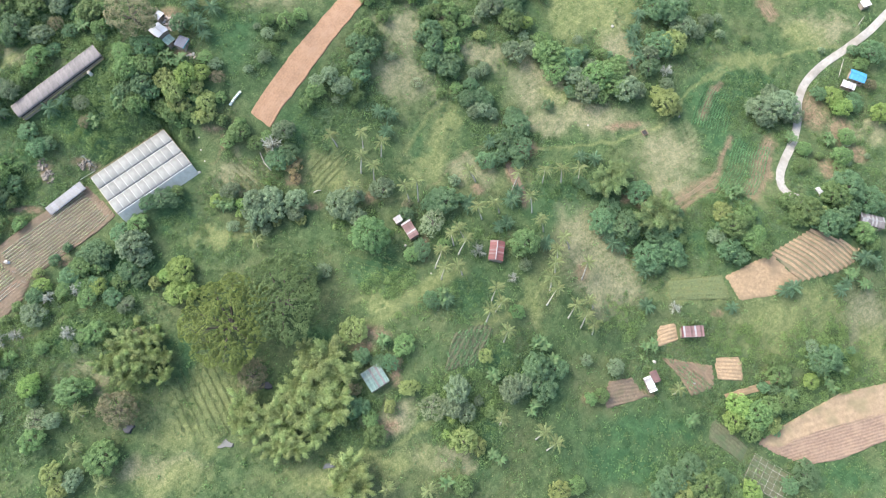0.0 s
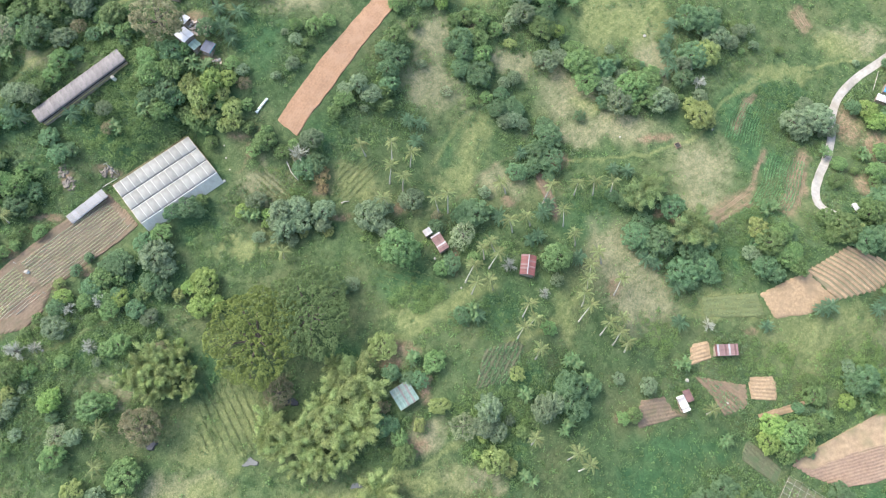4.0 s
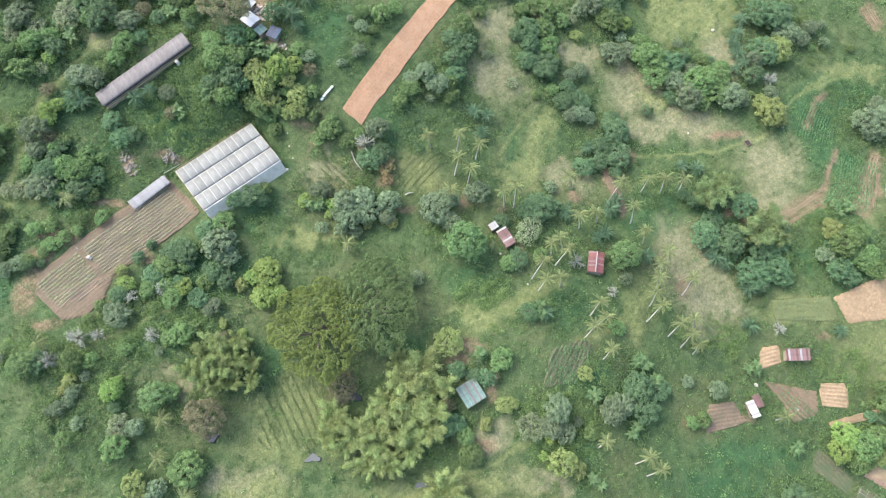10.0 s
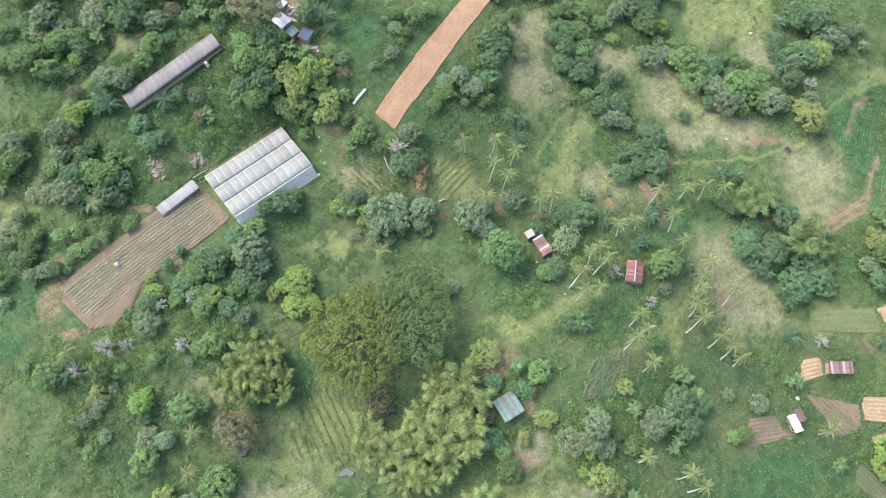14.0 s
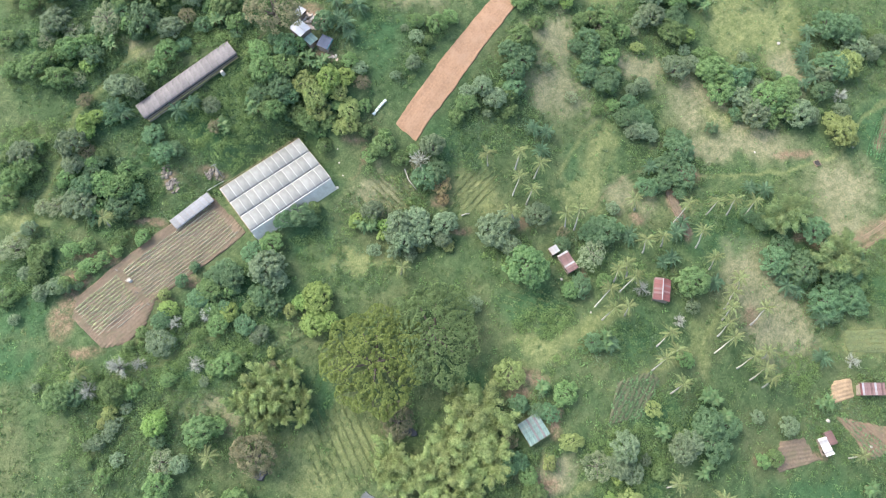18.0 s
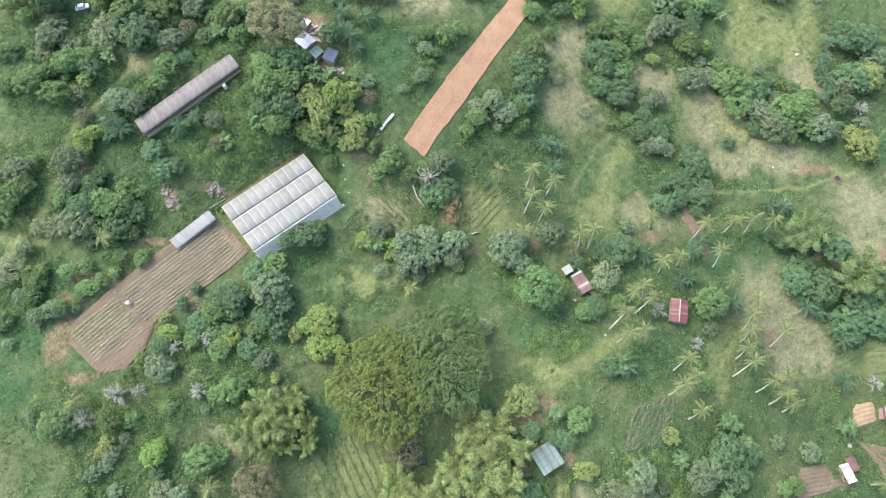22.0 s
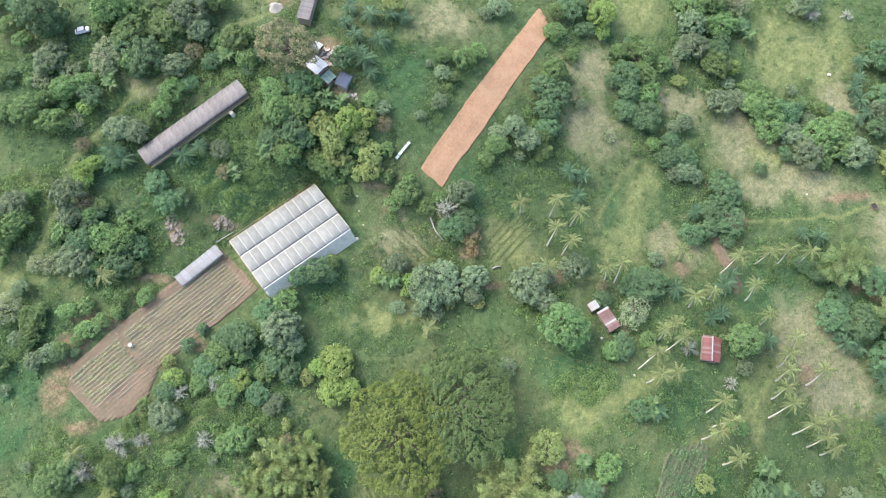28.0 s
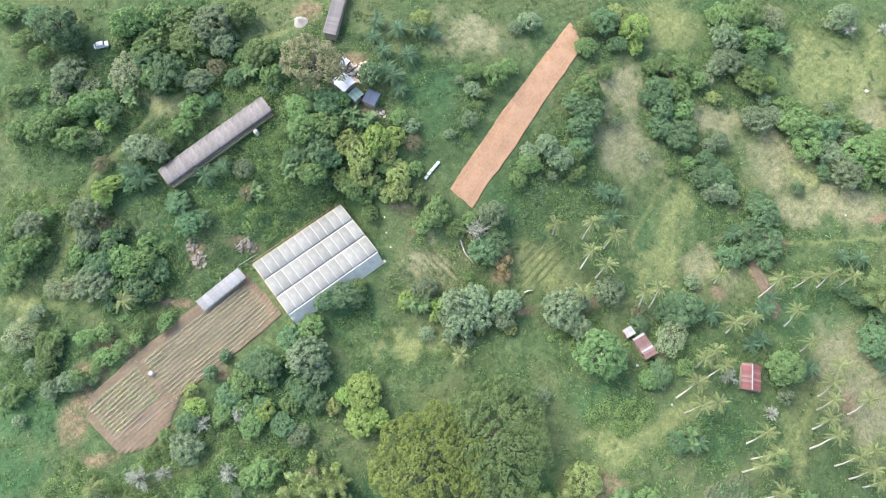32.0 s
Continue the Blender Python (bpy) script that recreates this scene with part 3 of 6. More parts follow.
BANANAS = [(-75.5, 139.6), (-105.7, 130.5), (-63.8, 113.5), (-48.7, 128.1), (-43.5, 127.4), (-72.7, 142.1), (81.5, 169.3), (-71.8, 108.9), (-27.7, 82.2), (-29.5, 82.7), (23.0, 38.5), (42.1, 51.9), (191.0, 116.4), (175.7, 115.6), (148.1, 91.7), (144.9, 90.7), (186.1, 60.6), (190.6, 58.0), (113.2, 38.9), (126.2, 12.6), (125.3, 13.9), (162.1, 23.0), (175.3, 29.2), (171.3, 31.1), (177.3, 25.2), (180.5, 31.0), (75.6, 35.9), (77.4, 33.2), (72.8, 37.6), (70.8, 18.0), (57.3, 27.3), (58.3, 2.5), (42.3, -3.5), (79.3, 32.4)]
DARK_PALMS_a = [(-103.7, 111.6), (-101.5, 110.9), (-84.5, 111.6), (-80.1, 114.1), (-42.8, 156.3), (-36.6, 154.5), (-43.2, 150.6), (-40.4, 146.6), (-33.9, 146.7), (-27.3, 155.3), (-31.2, 155.5), (-37.3, 139.5), (-35.6, 136.5), (-39.2, 141.7), (-99.7, 109.0), (25.6, 115.7), (23.8, 109.8), (21.4, 116.3), (59.9, 109.1), (68.8, 90.5), (51.4, 85.2), (92.7, 104.4), (97.6, 103.7), (66.6, 87.1), (61.9, 77.2), (64.6, 78.7), (78.0, 72.1), (102.4, 76.6), (43.4, 51.3), (120.3, 164.5), (118.4, 157.9), (115.7, 153.8), (117.5, 150.2), (115.6, 142.7), (119.2, 145.4), (191.3, 67.5), (196.2, 66.9), (100.2, 76.4), (102.0, 72.9), (104.9, 71.0), (120.8, 69.0), (119.0, 71.9), (110.7, 66.2), (112.5, 63.3), (112.9, 51.9), (142.3, 50.6), (160.5, 55.5), (162.9, 56.3)]
DARK_PALMS_b = [(183.5, 58.5), (180.8, 56.2)]
DARK_PALMS = DARK_PALMS_a + DARK_PALMS_b
BAMBOOS_a = [(99.2, 93.0, 4.3), (102.9, 94.9, 5.3), (106.6, 97.6, 3.6), (119.0, 83.6, 5.1), (114.8, 80.7, 4.6), (122.6, 80.2, 3.3), (6.5, 32.8, 4.9), (1.4, 29.5, 4.8), (10.1, 27.7, 4.4), (3.3, 22.8, 5.5), (-3.5, 22.9, 4.4), (10.2, 21.1, 3.9), (8.6, 16.2, 4.4), (0.1, 16.3, 5.3), (-6.5, 13.2, 4.2), (3.6, 11.4, 4.4), (-2.9, 6.7, 3.8), (-18.4, 18.2, 4.3), (-19.8, 14.1, 3.4), (-14.8, 11.7, 4.2), (-11.6, 14.8, 4.7), (-6.7, 18.0, 4.4), (-7.9, 6.8, 4.4), (13.8, 0.1, 4.8), (17.2, -4.6, 4.2), (10.6, -4.8, 3.8), (0.4, 34.6, 3.6), (-52.6, 37.0, 3.6), (-48.2, 35.8, 3.3), (-55.1, 34.0, 3.3), (-45.7, 38.8, 2.9), (-50.7, 31.4, 3.6)]
BAMBOOS_b = [(-46.5, 31.6, 2.9), (-56.0, 29.1, 3.2), (-47.5, 27.4, 2.9), (-41.9, 27.6, 2.4), (-51.6, 26.5, 2.7), (-58.9, 30.3, 2.8), (-42.3, 32.9, 2.3)]
BAMBOOS = BAMBOOS_a + BAMBOOS_b
DRY_GRASS_a = [(81.8, 132.1, 12.6, 7.8), (96.5, 122.1, 12.3, 6.6), (59.2, 145.3, 10.2, 4.4), (29.1, 150.2, 6.4, 9.9), (29.4, 132.6, 10.1, 8.9), (90.2, 73.4, 8.8, 10.4), (95.9, 61.4, 8.8, 13.2), (-97.2, 129.4, 5.3, 3.2), (-16.2, 157.9, 10.1, 6.3), (-23.7, 93.6, 7.5, 4.8), (53.9, 98.5, 7.0, 4.7), (80.9, 134.0, 11.8, 10.4), (88.5, 119.5, 21.0, 4.1), (126.5, 107.6, 10.8, 9.7), (123.9, 94.4, 9.2, 5.5), (97.6, 73.7, 10.3, 12.1), (103.0, 62.1, 8.2, 13.2), (198.0, 166.3, 12.0, 6.2)]
DRY_GRASS_b = [(111.8, 151.3, 7.8, 12.6), (78.7, 137.3, 10.8, 7.8), (210.9, 122.9, 6.6, 5.2), (26.8, 14.8, 7.0, 4.5), (44.2, 3.0, 8.8, 3.0), (192.0, 48.3, 9.2, 9.9), (-61.2, 29.4, 9.3, 2.7), (-44.8, 1.1, 12.4, 2.7), (205.2, 166.5, 9.6, 3.9)]
DRY_GRASS = DRY_GRASS_a + DRY_GRASS_b
SPUR = [(45.2, 121.7, 1.6, 2.7), (44.0, 117.0, 2.5, 3.1), (42.1, 111.6, 3.3, 3.4), (39.4, 106.7, 4.1, 3.4), (36.3, 101.8, 4.6, 3.4), (33.0, 96.9, 4.4, 2.4)]
LIGHT_GRASS_a = [(158.1, 45.3, 15.0, 8.6), (172.2, 51.6, 12.6, 5.6), (44.7, 114.5, 4.0, 10.7), (39.7, 103.8, 5.3, 8.5), (24.2, 50.7, 12.0, 2.3), (4.0, 93.9, 6.1, 6.6), (93.2, 167.4, 9.1, 17.3), (44.1, 174.2, 10.6, 8.3), (-30.4, 72.7, 11.3, 3.2), (-122.5, 76.9, 6.8, 2.6), (-113.9, 81.6, 4.1, 4.4), (90.5, 130.7, 9.0, 3.9), (73.4, 51.4, 3.5, 7.5), (115.8, 172.4, 5.2, 13.4), (-92.7, 74.6, 3.9, 1.7), (131.0, 57.7, 12.4, 3.7), (-40.5, -2.8, 8.8, 5.2), (25.0, 1.7, 13.1, 3.4), (2.9, -2.8, 11.1, 3.7), (-28.7, 22.1, 9.1, 8.0), (-36.1, 10.6, 9.6, 5.2), (190.4, 163.1, 8.2, 5.6), (102.8, 165.1, 12.7, 8.7), (166.9, 150.0, 15.0, 2.7), (180.3, 18.3, 8.0, 3.0)]
LIGHT_GRASS_b = [(196.1, 38.9, 4.4, 7.1)]
LIGHT_GRASS = SPUR + LIGHT_GRASS_a + LIGHT_GRASS_b
# Zones (1.7, 40.9), (-37.8, 35.6) and (99.9, -0.2) paint shade as dark grass.
LUSH_AND_SHADE_a = [(-118.9, 51.5, 12.2, 8.7), (-114.8, 64.9, 10.4, 5.6), (-120.1, 37.6, 7.8, 5.6), (-71.4, 39.2, 8.8, 5.4), (-105.1, 107.1, 8.4, 6.1), (-75.3, 107.5, 11.6, 7.8), (-64.6, 122.9, 9.0, 6.5), (-26.8, 139.5, 8.6, 11.0), (-93.1, 98.0, 6.1, 7.3), (-43.4, 94.1, 5.3, 4.0), (-45.5, 77.9, 9.0, 5.6), (84.9, 85.7, 14.0, 6.6), (82.5, 93.0, 8.8, 3.8), (51.8, 53.2, 7.2, 6.9), (20.4, 61.9, 10.5, 4.8), (33.7, 103.1, 3.1, 11.0), (-4.1, 109.7, 6.3, 8.4), (145.2, 127.7, 11.1, 14.6), (163.0, 139.9, 11.3, 10.8), (150.7, 113.5, 11.8, 7.6), (100.6, 86.0, 12.3, 6.2), (130.0, 74.5, 11.7, 4.6), (111.3, 11.4, 23.1, 5.0), (99.9, -0.2, 18.0, 7.5), (59.5, 32.1, 10.2, 5.6), (53.1, 4.6, 5.0, 10.6), (180.9, -5.0, 12.0, 5.4), (1.7, 40.9, 7.2, 3.9)]
LUSH_AND_SHADE_b = [(-37.8, 35.6, 5.8, 4.4)]
LUSH_AND_SHADE = LUSH_AND_SHADE_a + LUSH_AND_SHADE_b
BARE_EARTH_a = [(-33.3, 107.5, 3.6, 1.1), (-30.1, 103.7, 1.1, 2.1), (-74.9, 96.3, 3.8, 1.6), (-85.6, 92.1, 1.7, 2.8), (-89.5, 79.2, 4.9, 1.5), (-102.1, 67.6, 5.7, 1.7), (-105.5, 61.2, 3.6, 3.1), (-107.9, 49.9, 3.4, 5.3), (-100.6, 41.9, 4.5, 1.6), (-6.9, 91.6, 2.8, 1.7), (-0.6, 83.1, 3.4, 1.0), (36.6, 70.1, 1.1, 4.5), (73.9, 108.6, 3.9, 3.0), (67.1, 99.5, 1.5, 3.7), (69.4, 93.8, 1.6, 3.8), (71.6, 88.1, 1.4, 2.6), (55.3, 91.9, 2.7, 1.5), (106.3, 117.2, 3.2, 1.3), (-76.1, 62.9, 2.4, 1.7), (-62.3, 159.2, 3.4, 3.3), (-48.1, 144.2, 4.2, 2.9), (-43.1, 131.2, 3.6, 1.0), (18.6, 87.4, 1.9, 2.4), (90.8, 63.4, 2.5, 3.8)]
BARE_EARTH_b = [(-106.8, 54.5, 1.8, 5.6), (-83.1, 57.0, 2.3, 1.1), (189.8, 129.3, 6.0, 7.4), (199.2, 120.5, 4.5, 7.3), (203.3, 110.5, 3.5, 4.0), (189.4, 103.5, 4.8, 5.2), (111.6, 118.1, 6.0, 1.4), (111.2, 90.2, 3.1, 2.2), (25.1, 12.4, 3.4, 2.2), (19.7, 40.7, 5.0, 2.1), (17.1, 36.3, 4.2, 1.9), (27.2, 27.5, 1.3, 3.1), (111.7, 23.4, 2.9, 0.9), (138.5, 49.5, 2.3, 1.3), (91.0, 22.1, 2.5, 1.8)]
BARE_EARTH = BARE_EARTH_a + BARE_EARTH_b
BRUSH = [(142.2, 163.7, 14.5, 11.7), (158.8, 161.6, 12.3, 10.6), (123.7, 129.4, 9.0, 7.3), (189.9, 159.8, 9.4, 6.3), (196.6, 103.9, 12.0, 12.9), (195.6, 65.7, 7.7, 11.0), (172.5, 40.7, 10.5, 5.6), (88.5, 29.4, 8.2, 6.6), (48.0, 16.4, 9.0, 9.7), (3.7, 124.8, 10.0, 8.1), (-12.7, 141.9, 8.1, 10.5), (19.1, 142.8, 7.1, 11.5), (93.0, 151.5, 7.4, 6.0), (72.3, 147.7, 7.4, 6.0), (-25.7, 106.5, 6.2, 5.0), (-39.8, 81.1, 9.0, 6.5), (-76.9, 111.0, 7.3, 4.7), (-56.0, 39.8, 8.1, 4.4), (-119.1, 59.3, 8.1, 7.3), (-92.9, 20.4, 9.8, 9.0), (-87.5, 33.1, 9.8, 3.8)]
WOODS = [(-97.3, 144.4, 22.5, 12.9), (-120.4, 128.5, 11.6, 10.9), (-105.5, 88.0, 11.8, 9.8), (-56.4, 123.2, 9.0, 11.3), (-42.6, 115.5, 9.0, 5.7), (-64.6, 58.0, 14.3, 8.4), (-107.7, 62.5, 6.5, 5.6), (43.6, 149.3, 8.7, 14.5), (68.9, 174.3, 11.8, 12.7), (98.6, 138.6, 13.0, 10.0), (-128.7, 89.3, 6.1, 7.3), (-69.5, 142.1, 4.5, 8.1), (116.3, 77.9, 12.0, 10.8), (147.6, 76.7, 9.8, 8.4), (151.7, 16.8, 10.3, 8.8), (185.5, 85.9, 15.1, 10.8), (98.3, 137.9, 15.4, 10.6), (71.7, 28.0, 8.6, 7.2), (180.9, 33.3, 10.5, 5.6), (127.4, -5.9, 12.6, 5.6)]
SCRUB_a = [(63, 31, 15, 10), (-12, 132, 9, 12), (-31, 70, 11, 6), (9, 123, 14, 13), (100, 140, 14, 15), (-63, 120, 18, 13), (-68, 49, 23, 10), (-76, 28, 23, 13), (-89, 14, 12, 15), (46, 53, 13, 8), (113, 71, 15, 12), (148, 81, 18, 10), (-2, 108, 11, 6), (44, 129, 6, 14), (44, 150, 11, 14), (39, 79, 9, 6), (58, 72, 15, 6), (133, 160, 20, 16), (167, 129, 15, 17), (-32, 92, 11, 8), (11, 15, 16, 12), (49, 12, 11, 12), (119, 31, 17, 9)]
SCRUB_b = [(149, 21, 18, 10), (-91, 89, 19, 16), (-105, 125, 16, 17), (-53, 138, 17, 14), (130, 42, 13, 7), (87, 96, 14, 7), (19, 35, 11, 10), (-125, 89, 12, 11), (-104, 120, 10, 7), (-122, 129, 16, 14), (-97, 140, 15, 11), (-51, 123, 12, 10), (2, 127, 11, 11), (29, 151, 11, 16), (62, 155, 14, 15), (92, 143, 17, 11), (-118, 66, 12, 9), (-62, 67, 10, 10), (-43, 79, 9, 7), (-17, 92, 8, 7), (-76, 55, 12, 8), (-55, 39, 9, 7), (91, 181, 18, 10)]
SCRUB_c = [(-25, 151, 8, 7), (68, 113, 13, 10), (203, 129, 16, 18), (199, 97, 15, 14), (136, 79, 20, 12), (179, 95, 12, 11), (130, -5, 18, 10), (100, 49, 12, 7)]
SCRUB = SCRUB_a + SCRUB_b + SCRUB_c
LUSH_SCRUB_a = [(-70, 106, 11, 8), (-44, 108, 11, 6), (-42, 92, 7, 4), (-76, 116, 17, 8), (-59, 125, 10, 10), (-90, 130, 8, 7), (-121, 96, 12, 9), (18, 78, 11, 6), (-15, 96, 7, 6), (47, 18, 11, 12), (26, 53, 9, 8), (-75, 43, 16, 8), (-95, 34, 15, 10), (175, 43, 21, 10), (185, 33, 15, 11), (158, 19, 14, 10), (150, 39, 14, 7), (104, 49, 8, 7), (185, 24, 12, 5), (-75, 135, 10, 9), (-46, 110, 9, 7), (-61, 122, 10, 7)]
LUSH_SCRUB = LUSH_SCRUB_a
TRACKS = [
    (0.6, [(29.5, 104.3), (35.0, 113.2), (40.7, 122.5), (43.9, 126.4)]),
    (0.55, [(72.2, 108.8), (89.9, 109.1), (104.8, 111.8), (117.7, 114.6), (128.2, 120.9), (133.8, 129.0), (140.8, 137.0), (156.5, 145.2), (172.0, 151.7), (189.4, 156.1), (203.8, 158.2)]),
    (2.1, [(10.5, 39.6), (19.9, 44.4), (31.2, 52.6), (43.1, 59.6), (48.4, 61.6)]),
    (1.1, [(53.8, 42.9), (62.8, 46.5), (72.5, 53.5), (77.6, 58.8), (83.1, 67.6)]),
    (0.6, [(-94.2, 34.3), (-90.2, 35.9), (-78.5, 41.3), (-65.6, 49.3)]),
    (0.8, [(-126.6, 70.0), (-119.9, 81.3), (-117.1, 91.0), (-113.6, 109.0), (-100.3, 128.1), (-91.3, 134.5)]),
    (0.4, [(36.4, 90.4), (43.8, 97.1), (53.6, 106.9), (59.9, 110.6)]),
    (0.5, [(9.4, 81.2), (20.3, 85.7), (33.4, 88.6)]),
    (0.3, [(-95.9, 102.4), (-96.9, 98.7), (-93.2, 95.4), (-86.8, 93.8)]),
    (0.35, [(-60.8, 136.9), (-63.6, 133.8), (-67.2, 129.9)]),
    (0.6, [(-62.3, 154.9), (-67.4, 152.4), (-71.8, 150.1), (-78.4, 146.5)]),
    (0.4, [(-30.9, 104.1), (-31.8, 99.0), (-34.0, 96.1)]),
    (1.0, [(-93.2, 134.2), (-97.9, 129.3), (-102.6, 124.9)]),
    (0.5, [(143.6, 139.8), (159.4, 148.7), (169.7, 152.7), (184.5, 155.5), (203.8, 158.7)]),
    (0.9, [(11.4, 2.4), (28.0, 7.2), (38.2, 13.7)]),
]
CONTOUR_BEDS = [
    (0.95, [(108.8, 88.9), (112.4, 89.8), (117.1, 86.9)]),
    (1.2, [(125.4, 87.3), (131.9, 91.2), (138.0, 95.1), (140.5, 96.6)]),
    (0.76, [(127.5, 85.3), (134.4, 89.4), (140.7, 93.4)]),
    (0.57, [(140.6, 97.3), (145.2, 103.0), (148.2, 109.7), (152.2, 115.8)]),
    (1.62, [(154.6, 91.4), (158.3, 98.8), (162.0, 105.9), (167.5, 115.1)]),
    (0.7, [(158.2, 91.5), (162.2, 99.8), (166.1, 107.5)]),
    (0.71, [(141.5, 122.7), (144.2, 128.9), (147.9, 135.4), (151.9, 139.3)]),
    (1.25, [(175.0, 176.2), (177.7, 170.6)]),
    (1.26, [(177.0, 178.1), (179.7, 171.5)]),
]
ROAD = [(234.8, 179.5), (228.0, 173.7), (219.3, 165.4), (208.3, 157.5), (196.7, 150.1), (188.7, 142.8), (184.5, 135.4), (182.5, 125.3), (178.3, 115.9), (172.1, 107.5), (166.7, 99.3), (165.6, 93.0), (168.6, 90.0), (173.6, 88.3)]


def mesh_of(name, verts, faces, mat, smooth=False):
    me = bpy.data.meshes.new(name)
    me.from_pydata([tuple(v) for v in verts], [], [tuple(f) for f in faces])
    if mat:
        me.materials.append(mat)
    if smooth:
        me.polygons.foreach_set("use_smooth", [True] * len(me.polygons))
    me.update()
    return me


def quads_mesh(name, corners, mat):
    """Mesh of loose quads from an array (n, 4, 3)."""
    n = len(corners)
    me = bpy.data.meshes.new(name)
    me.vertices.add(4 * n)
    me.vertices.foreach_set("co", np.ascontiguousarray(corners, dtype=np.float32).ravel())
    me.loops.add(4 * n)
    me.loops.foreach_set("vertex_index", np.arange(4 * n, dtype=np.int32))
    me.polygons.add(n)
    me.polygons.foreach_set("loop_start", np.arange(0, 4 * n, 4, dtype=np.int32))
    me.polygons.foreach_set("loop_total", np.full(n, 4, dtype=np.int32))
    me.materials.append(mat)
    me.update(calc_edges=True)
    me.validate()
    return me


def part_of(name, me, parent, m=None, label=""):
    ob = new(name, me)
    ob.parent = parent
    if m is not None:
        ob.matrix_basis = m
    return tagged(ob, label)


def part(name, bm, mat, parent, label=""):
    """Links a bmesh as one mesh object under a thing or under a part."""
    me = bpy.data.meshes.new(name)
    bm.to_mesh(me)
    bm.free()
    me.materials.append(mat)
    return part_of(name, me, parent, None, label)


def thing(name, m, label, category, group="", kind=""):
    ob = new(name)
    ob.empty_display_size = 0.5
    ob.matrix_world = m
    return tagged(ob, label, category, group, kind)


def box(bm, x0, y0, z0, x1, y1, z1, bevel=0.0):
    made = bmesh.ops.create_cube(bm, size=1.0)["verts"]
    for v in made:
        v.co = Vector(((x0 + x1) / 2 + v.co.x * (x1 - x0), (y0 + y1) / 2 + v.co.y * (y1 - y0), (z0 + z1) / 2 + v.co.z * (z1 - z0)))
    if bevel:
        edges = list({e for v in made for e in v.link_edges})
        bmesh.ops.bevel(bm, geom=edges, offset=bevel, segments=1, affect="EDGES")
    return bm


def boxed(x0, y0, z0, x1, y1, z1, bevel=0.0):
    return box(bmesh.new(), x0, y0, z0, x1, y1, z1, bevel)


def tube(path, radii, sides=6):
    """Verts and faces of a tapered tube along a path."""
    verts, faces = [], []
    for k, (p, r) in enumerate(zip(path, radii)):
        p = Vector(p)
        d = (Vector(path[min(k + 1, len(path) - 1)]) - Vector(path[max(k - 1, 0)])).normalized()
        a = d.orthogonal().normalized()
        b = d.cross(a)
        for s in range(sides):
            w = 2 * math.pi * s / sides
            verts.append(p + r * (math.cos(w) * a + math.sin(w) * b))
    for k in range(len(path) - 1):
        for s in range(sides):
            n = (s + 1) % sides
            faces.append((k * sides + s, k * sides + n, (k + 1) * sides + n, (k + 1) * sides + s))
    faces.append(tuple(range((len(path) - 1) * sides, len(path) * sides)))
    return verts, faces


def soil_top(x, y):
    return land(x, y) + 0.22 * ripple(x, y, 7, 1) + 0.10 * ripple(x, y, 3.2, 2)


# ---- ground ----
def axis_steps(lo, hi, step, far):
    core = np.arange(lo, hi + step, step)
    out = step * 1.35 ** np.arange(1, 28)
    reach = np.cumsum(out)
    reach = reach[reach < far]
    return np.r_[lo - reach[::-1], core, core[-1] + reach]


def near_line(x, y, points):
    best = np.full(np.shape(x), 1e9)
    for (ax, ay), (bx, by) in zip(points[:-1], points[1:]):
        dx, dy = bx - ax, by - ay
        t = np.clip(((x - ax) * dx + (y - ay) * dy) / (dx * dx + dy * dy), 0, 1)
        best = np.minimum(best, np.hypot(x - ax - t * dx, y - ay - t * dy))
    return best


def cover_of(x, y):
    warp_x, warp_y = x + 3.0 * ripple(x, y, 14, 3) + 1.2 * ripple(x, y, 4, 8), y + 3.0 * ripple(x, y, 13, 4) + 1.2 * ripple(x, y, 4.5, 9)
    masks = []
    # the same dark tone is painted under the WOODS, where tree shade falls
    for zones, edge, most in ((DRY_GRASS, 0.45, 0.9), (BARE_EARTH, 0.35, 1.0), (LUSH_AND_SHADE + WOODS, 0.5, 0.85), (LIGHT_GRASS, 0.45, 0.85)):
        m = np.zeros(np.shape(x))
        tight = 0.25 if zones is BARE_EARTH else 1.0
        wx, wy = x + tight * (warp_x - x), y + tight * (warp_y - y)
        for cx, cy, rx, ry in zones:
            d = np.hypot((wx - cx) / rx, (wy - cy) / ry)
            m = np.maximum(m, most * np.clip((1 + edge - d) / (2 * edge), 0, 1))
        masks.append(m)
    for half, line in TRACKS:
        d = near_line(x + 0.3 * (warp_x - x), y + 0.3 * (warp_y - y), line)
        target = 3 if half > 0.45 else 1
        masks[target] = np.maximum(masks[target], (0.75 if target == 3 else 0.4) * np.clip(1.5 - d / half, 0, 1))
    for width, line in CONTOUR_BEDS:
        d = near_line(x + 0.35 * (warp_x - x), y + 0.35 * (warp_y - y), line)
        masks[1] = np.maximum(masks[1], 0.9 * np.clip(1.7 - d / (1.5 * width), 0, 1))
    return masks


xs, ys = axis_steps(-145, 240, 0.9, 2600), axis_steps(-50, 225, 0.9, 2600)
gx, gy = np.meshgrid(xs, ys)
gz = soil_top(gx, gy)
nx, ny = len(xs), len(ys)
idx = np.arange(nx * ny).reshape(ny, nx)
cells = np.stack([idx[:-1, :-1], idx[:-1, 1:], idx[1:, 1:], idx[1:, :-1]], -1).reshape(-1, 4)
ground_mesh = mesh_of("ground", np.stack([gx, gy, gz], -1).reshape(-1, 3).tolist(), cells.tolist(), ground_material(), True)
dry, bare, lush_and_shade, light = cover_of(gx, gy)
cover = ground_mesh.attributes.new("cover", "FLOAT_COLOR", "POINT")
